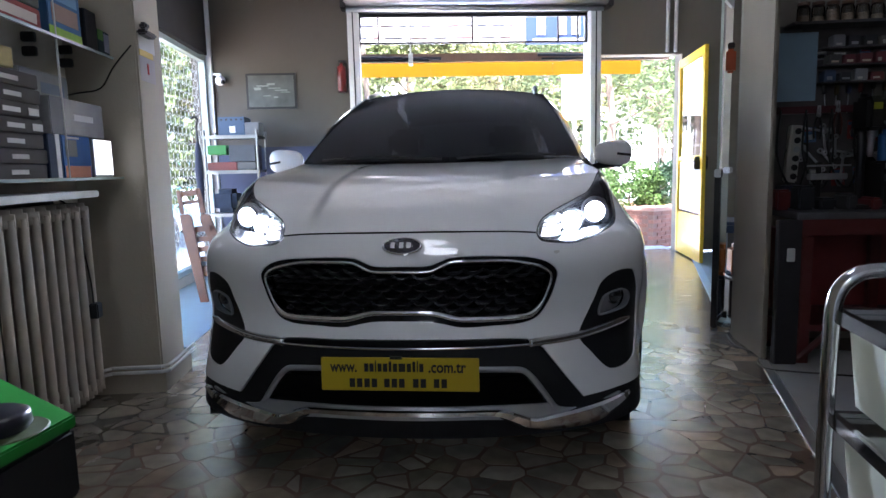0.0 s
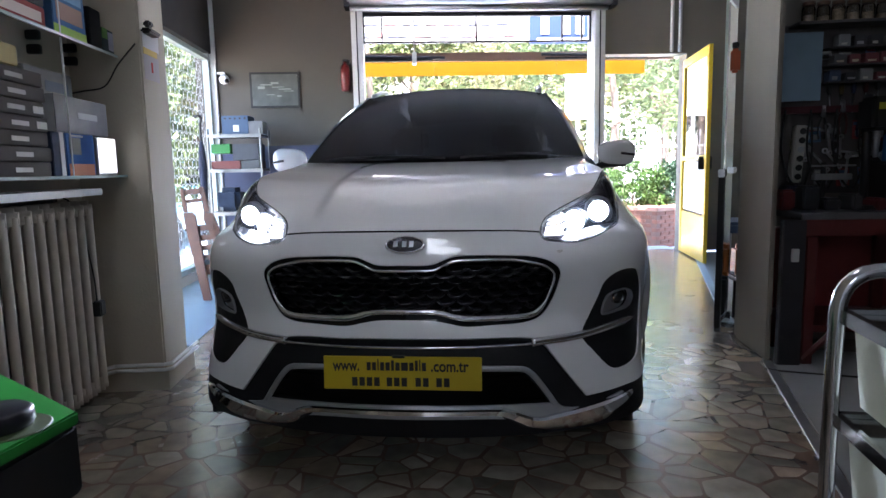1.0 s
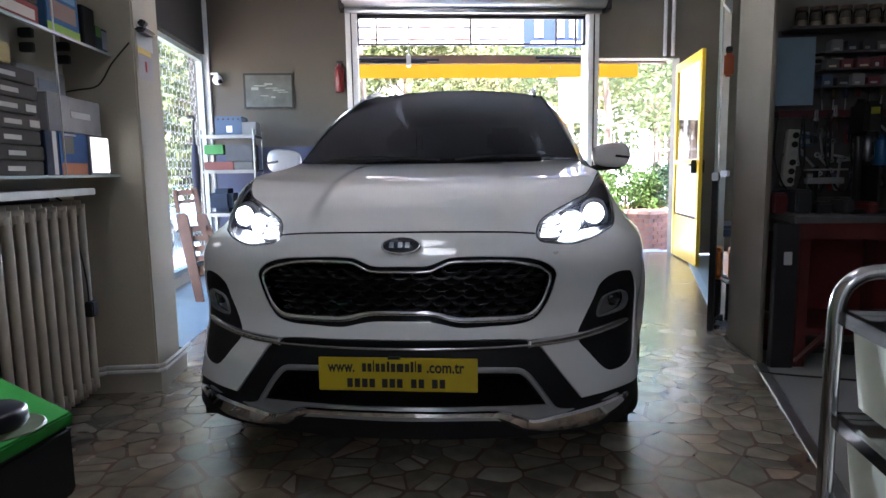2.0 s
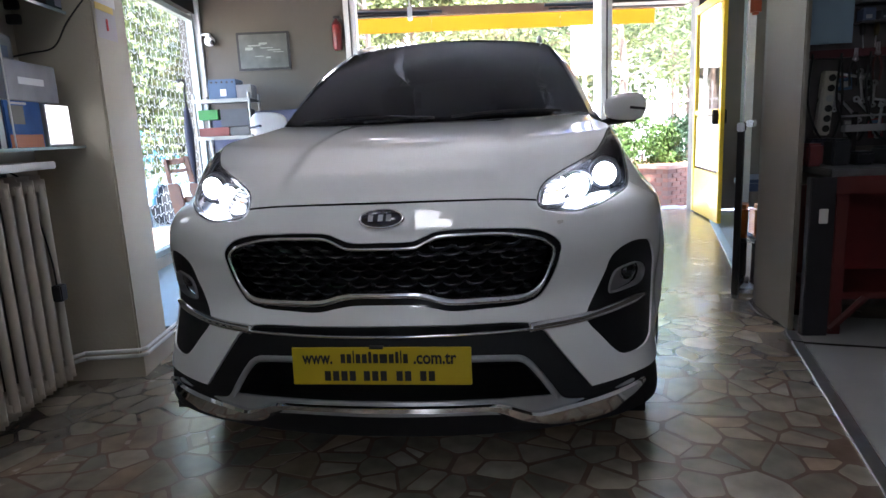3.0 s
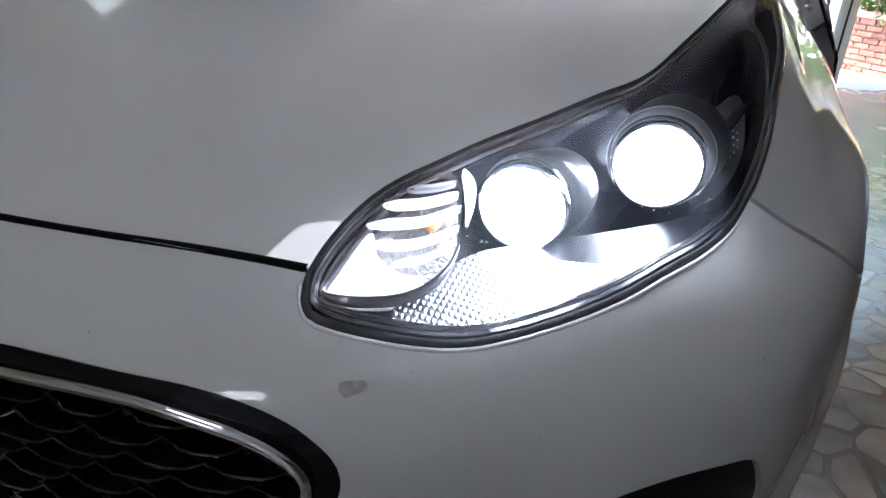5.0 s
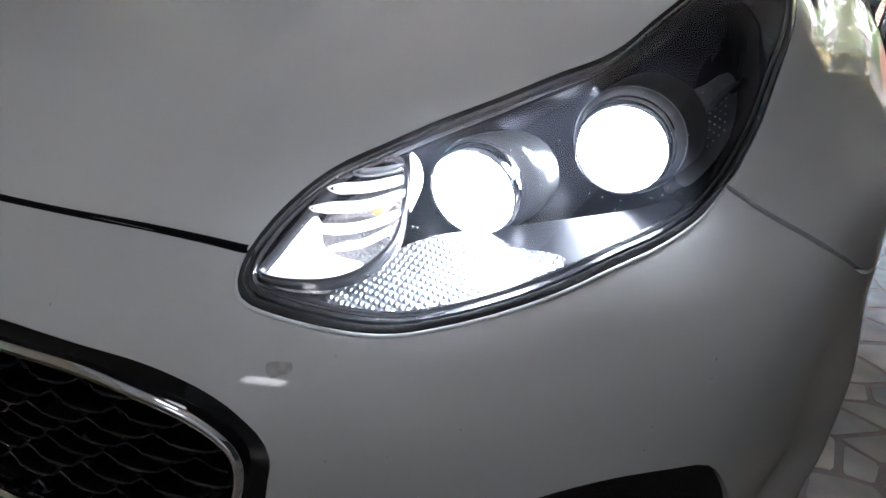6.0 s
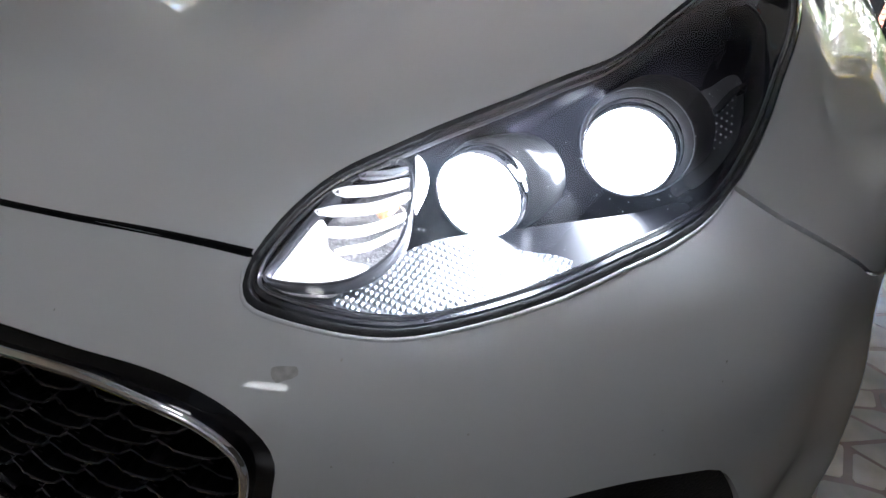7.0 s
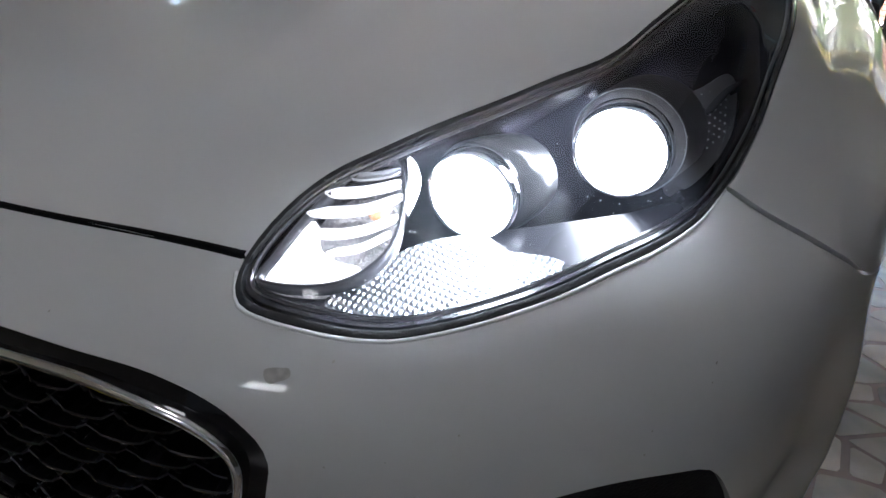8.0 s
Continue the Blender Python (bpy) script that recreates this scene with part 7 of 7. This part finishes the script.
def leaves(bm, rng, centre, spread, n, size):
    for _ in range(n):
        while True:
            d = Vector((rng.uniform(-1, 1), rng.uniform(-1, 1), rng.uniform(-1, 1)))
            if d.length < 1:
                break
        p = Vector(centre) + Vector((d.x * spread[0], d.y * spread[1], d.z * spread[2]))
        q = Euler((rng.uniform(0, 6.3), rng.uniform(0, 6.3), rng.uniform(0, 6.3))).to_matrix()
        s = size * rng.uniform(0.6, 1.3)
        vs = [bm.verts.new(p + q @ Vector(v)) for v in ((0, -s, 0), (s * 0.45, 0, s * 0.12), (0, s, 0), (-s * 0.45, 0, s * 0.12))]
        bm.faces.new(vs)


def tree(x, y, h, seed, crown=2.0, leaf=0.10, n=1500, low=1.3):
    rng = random.Random(seed)
    ob = thing("tree", "slim street tree with a loose sunlit crown", "tree", Matrix.Translation((x, y, -0.15)), "street trees")
    bm = bmesh.new()
    bend = [(0, 0, 0), (rng.uniform(-0.1, 0.1), rng.uniform(-0.1, 0.1), h * 0.4), (rng.uniform(-0.25, 0.25), 0, h * 0.8)]
    for i in range(2):
        cyl(bm, bend[i], bend[i + 1], 0.13 - 0.05 * i, 0.08 - 0.04 * i, 10)
    tips = []
    for k in range(11):
        z = h * rng.uniform(low / h, 0.85)
        a = rng.uniform(0, 6.28)
        e = (math.cos(a) * crown * rng.uniform(0.4, 1.0), math.sin(a) * crown * rng.uniform(0.4, 1.0), z + rng.uniform(-0.2, 0.9))
        cyl(bm, (bend[1][0] * z / h, bend[1][1] * z / h, z * 0.9), e, 0.035, 0.01, 6)
        tips.append(e)
    part("trunk", bm, BARK, ob)
    bm = bmesh.new()
    for e in tips:
        leaves(bm, rng, e, (crown * 0.42, crown * 0.42, crown * 0.34), n // 11, leaf)
    part("crown", bm, LEAVES[seed % 3], ob, "loose leafy crown", kind="stuff")


for k, (x, y, h) in enumerate(((-3.0, 13, 6.5), (0.2, 15, 6.5), (2.6, 12.5, 6.0), (4.6, 16, 6.5), (7.0, 13.5, 6.0), (10.5, 18, 7), (-6.0, 17, 7.0), (1.6, 21, 7.5), (6.2, 23, 7.5), (-2.2, 24, 7.5), (13, 25, 8))):
    tree(x, y, h, k, crown=2.3, leaf=0.085, n=5500, low=2.1)
for k, (x, y, h) in enumerate(((-2.4, 16.5, 6.0), (-0.6, 18, 6.5), (1.2, 17, 6.0), (9.4, 22, 7.0), (-4.6, 20, 7.0), (5.7, 19, 6.0), (7.6, 21, 6.0))):
    tree(x, y, h, 60 + k, crown=2.2, leaf=0.10, n=7000, low=1.5)
for k, (x, y, h) in enumerate(((-6.4, 6.2, 5.5), (-8.6, 9.5, 6.0), (-9.5, 4.8, 6.0), (-12, 10, 6.5), (-7.4, 12.2, 6.0))):
    tree(x, y, h, 20 + k, crown=2.2, leaf=0.085, n=7000, low=1.0)

for k, (x, y, h) in enumerate(((-5.9, 10.2, 5.0), (-6.8, 12.8, 5.5), (-5.2, 12.6, 5.0), (-5.3, 11.4, 4.2), (-6.6, 11.0, 4.4), (-7.9, 10.4, 4.4), (-6.2, 12.6, 5.0), (-9.2, 11.6, 5.0))):
    tree(x, y, h, 40 + k, crown=1.5, leaf=0.075, n=6000, low=1.5)

# brick planter with bushes
BRICK = mat("brick", (0.19, 0.078, 0.052), 0.85, 0, 0.25, 20, 0.3, 90, pieces=0.2)
MORTAR = mat("mortar", (0.17, 0.095, 0.07), 0.9, 0, 0.1, 20)
planter = thing("planter", "red brick planter with a stone rim and bushes", "planter", Matrix.Translation((2.47, 7.45, -0.15)) @ Euler((0, 0, radians(41))).to_matrix().to_4x4())
part("core", bx(0.012, 0.012, 0, 1.188, 2.388, 0.55), MORTAR, planter)
part("rim", bx(-0.02, -0.02, 0.551, 1.22, 2.42, 0.605, bevel=0.008), mat("rim_brick", (0.30, 0.165, 0.12), 0.8, 0, 0.15, 10), planter, "paler capping course")
bme = bmesh.new()
box(bme, 0, 0, 0, 0.19, 0.09, 0.052, bevel=0.004)
brick_me = bpy.data.meshes.new("brick")
bme.to_mesh(brick_me)
bme.free()
brick_me.materials.append(BRICK)
for k in range(9):
    z = 0.004 + k * 0.061
    sh = 0.1 if k % 2 else 0.0
    for i in range(6):
        ob = part("brick", brick_me, BRICK, planter)
        ob.matrix_local = Matrix.Translation((min(0.002 + i * 0.2 + sh, 1.008), 0.0, z))
    for i in range(11):
        ob = part("brick", brick_me, BRICK, planter)
        ob.matrix_local = Matrix.Translation((0.0, 0.21 + i * 0.2 - sh, z)) @ Euler((0, 0, radians(90))).to_matrix().to_4x4() @ Matrix.Translation((0, -0.09, 0))


def bush(x, y, z, r, seed, c):
    rng = random.Random(seed)
    ob = thing("bush", "dense green bush growing in the planter", "bush", Matrix.Translation((x, y, z)), "bushes in the planter")
    bm = bmesh.new()
    cyl(bm, (0, 0, -0.25), (0, 0, r * 0.5), 0.03, 0.015, 8)
    part("stem", bm, BARK, ob)
    bm = bmesh.new()
    for _ in range(46):
        d = Vector((rng.gauss(0, 1), rng.gauss(0, 1), rng.gauss(0, 0.8)))
        d = d.normalized() * r * rng.uniform(0.45, 0.95)
        leaves(bm, rng, (d.x, d.y, d.z + r * 0.55), (r * 0.28, r * 0.28, r * 0.24), 95, 0.030)
    part("foliage", bm, c, ob, "", kind="stuff")


# leaf colours lowered to stand for the building's shade, most on the second bush
bush(2.25, 8.15, 0.45, 0.50, 1, leafmat("bush_light", (0.030, 0.058, 0.010)))
bush(2.95, 8.35, 0.45, 0.50, 2, leafmat("bush_shaded", (0.014, 0.032, 0.014)))
bush(1.75, 8.75, 0.45, 0.48, 3, leafmat("bush_light2", (0.026, 0.052, 0.010)))
bol = part("bollard", bx(3.0, 7.35, -0.15, 3.12, 7.47, 0.42, bevel=0.01), mat("dark_box", (0.03, 0.03, 0.03), 0.6))
tagged(bol, "small dark post beside the planter", "bollard")

# street fence and sign panel
fence = thing("fence", "pale iron railing with spear points", "fence", Matrix.Translation((-4, 10.6, -0.15)))
for z in (0.25, 1.55):
    part("rail", bx(0, -0.02, z, 16, 0.02, z + 0.04), mat("rail_grey", (0.25, 0.25, 0.25), 0.5), fence)
bm = bmesh.new()
cyl(bm, (0, 0, 0), (0, 0, 1.75), 0.012, n=6)
cyl(bm, (0, 0, 1.75), (0, 0, 1.90), 0.03, 0.002, 6)
pal = bpy.data.meshes.new("picket")
bm.to_mesh(pal)
bm.free()
pal.materials.append(mat("picket_grey", (0.22, 0.22, 0.22), 0.5))
for k in range(100):
    part("picket", pal, None, fence).matrix_local = Matrix.Translation((0.08 + k * 0.16, 0, 0))
sign = thing("sign_panel", "blank white panel on a post by the street", "sign", Matrix.Translation((1.55, 9.6, 0.45)))
part("panel", bx(-0.22, -0.02, 1.45, 0.22, 0.02, 2.55, bevel=0.01), mat("panel_white", (0.75, 0.76, 0.78), 0.5), sign)
part("post", bx(-0.03, -0.02, -0.6, 0.03, 0.02, 1.449), mat("post_grey", (0.3, 0.3, 0.3), 0.5), sign)


def parked_car(x, y, turn, c, label):
    ob = thing("parked_car", label, "car", Matrix.Translation((x, y, -0.15)) @ Euler((0, 0, radians(turn))).to_matrix().to_4x4())
    pm = mat("car_paint", c, 0.25, 0.2, coat=1)
    prof = [(-2.1, 0.35), (-2.15, 0.7), (-1.95, 0.92), (-1.1, 1.0), (-0.5, 1.42), (0.7, 1.46), (1.45, 1.02), (2.05, 0.95), (2.12, 0.5), (2.0, 0.3)]
    bm = bmesh.new()
    rows = []
    for w, ins in ((-0.86, 0.0), (-0.80, 0.03), (0.80, 0.03), (0.86, 0.0)):
        rows.append([bm.verts.new((a, w * (0.82 if b > 1.1 else 1.0), b + ins)) for a, b in prof])
    for a, b in zip(rows, rows[1:]):
        for i in range(len(a) - 1):
            bm.faces.new((a[i], a[i + 1], b[i + 1], b[i]))
    bm.faces.new(rows[0])
    bm.faces.new(rows[-1][::-1])
    bmesh.ops.recalc_face_normals(bm, faces=bm.faces)
    part("body", bm, pm, ob)
    for sd in (-1, 1):
        bm = bmesh.new()
        v = [bm.verts.new((a, sd * 0.80 * (0.93 if b > 1.2 else 1.08), b)) for a, b in ((-0.95, 1.04), (-0.48, 1.37), (0.66, 1.40), (1.25, 1.04))]
        bm.faces.new(v)
        part("side_window", bm, TINT, ob)
    for a in (-1.3, 1.3):
        for sd in (-0.85, 0.85):
            bm = bmesh.new()
            cyl(bm, (a, sd - 0.09, 0.31), (a, sd + 0.09, 0.31), 0.31, n=24)
            part("wheel", bm, RUBBER, ob)


parked_car(-6.0, 8.6, 96, (0.10, 0.30, 0.42), "blue parked car outside the shop window")
parked_car(-8.2, 7.0, 100, (0.65, 0.68, 0.70), "white parked car outside the shop window")

# ---- paving stones of the floor ----
random.seed(21)
sites = []
sp = 0.100
for i in range(-32, 40):
    for j in range(-24, 80):
        sites.append((i * sp + random.uniform(-0.065, 0.065) + (j % 2) * sp * 0.5, j * sp * 0.9 + random.uniform(-0.078, 0.078)))
sites = np.array([p for p in sites if random.random() > 0.36])


def cell(k):
    """The stone round a site: cut back half way to each neighbour."""
    p = sites[k]
    d = np.linalg.norm(sites - p, axis=1)
    near = np.argsort(d)[1:18]
    poly = [p + np.array(q) for q in ((-0.4, -0.4), (0.4, -0.4), (0.4, 0.4), (-0.4, 0.4))]
    for n in near:
        v = sites[n] - p
        L = np.linalg.norm(v)
        v = v / L
        lim = L / 2 - 0.0038 - 0.0055 * ((k * 7 + int(n) * 7) % 5) / 4
        out = []
        for a, b in zip(poly, poly[1:] + poly[:1]):
            da, db = (a - p) @ v - lim, (b - p) @ v - lim
            if da <= 0:
                out.append(a)
            if da * db < 0:
                out.append(a + (b - a) * da / (da - db))
        poly = out
        if len(poly) < 3:
            return None
    # soften the outline a little
    q = []
    for a, b, c in zip(poly[-1:] + poly[:-1], poly, poly[1:] + poly[:1]):
        q += [b + (a - b) * 0.10, b + (c - b) * 0.10]
    return q


def allowed(p):
    x, y = p
    if x > 1.70 + (y - 1.57) * 0.209 and y < 1.62:
        return False
    if y >= 1.62 and x > 1.80 + max(0, (y - 2.42)) * 0.216:
        return False
    X, Y = x * math.cos(radians(10)) + y * math.sin(radians(10)), -x * math.sin(radians(10)) + y * math.cos(radians(10))
    if Y > 5.85 or X < -2.05 or (X < -1.50 and Y < 1.24) or (X < -1.20 and 1.20 < Y < 1.62) or (X < -1.40 and Y > 1.95):
        return False
    return True


order = sorted([k for k in range(len(sites)) if allowed(sites[k]) and sites[k][1] > -2.1], key=lambda k: np.linalg.norm(sites[k] - np.array((1.0, 0.6))))
rest = bmesh.new()
for rank, k in enumerate(order):
    poly = cell(k)
    if poly is None:
        continue
    h = 0.0007 + 0.0003 * random.random()
    single = rank < 300
    bm = bmesh.new() if single else rest
    c = sites[k] if single else np.zeros(2)
    top = [bm.verts.new((*(q - c), h)) for q in poly]
    mid = sum(poly) / len(poly)
    low_ring = [bm.verts.new((*(q - c + (q - mid) * 0.012), -0.001)) for q in poly]
    bm.faces.new(top)
    n = len(top)
    for i in range(n):
        bm.faces.new((low_ring[i], low_ring[(i + 1) % n], top[(i + 1) % n], top[i]))
    if single:
        ob = part("paving_stone", bm, STONE, floor)
        ob.matrix_local = Matrix.Translation((*sites[k], 0))
part("paving_stones", rest, STONE, floor, kind="stuff")
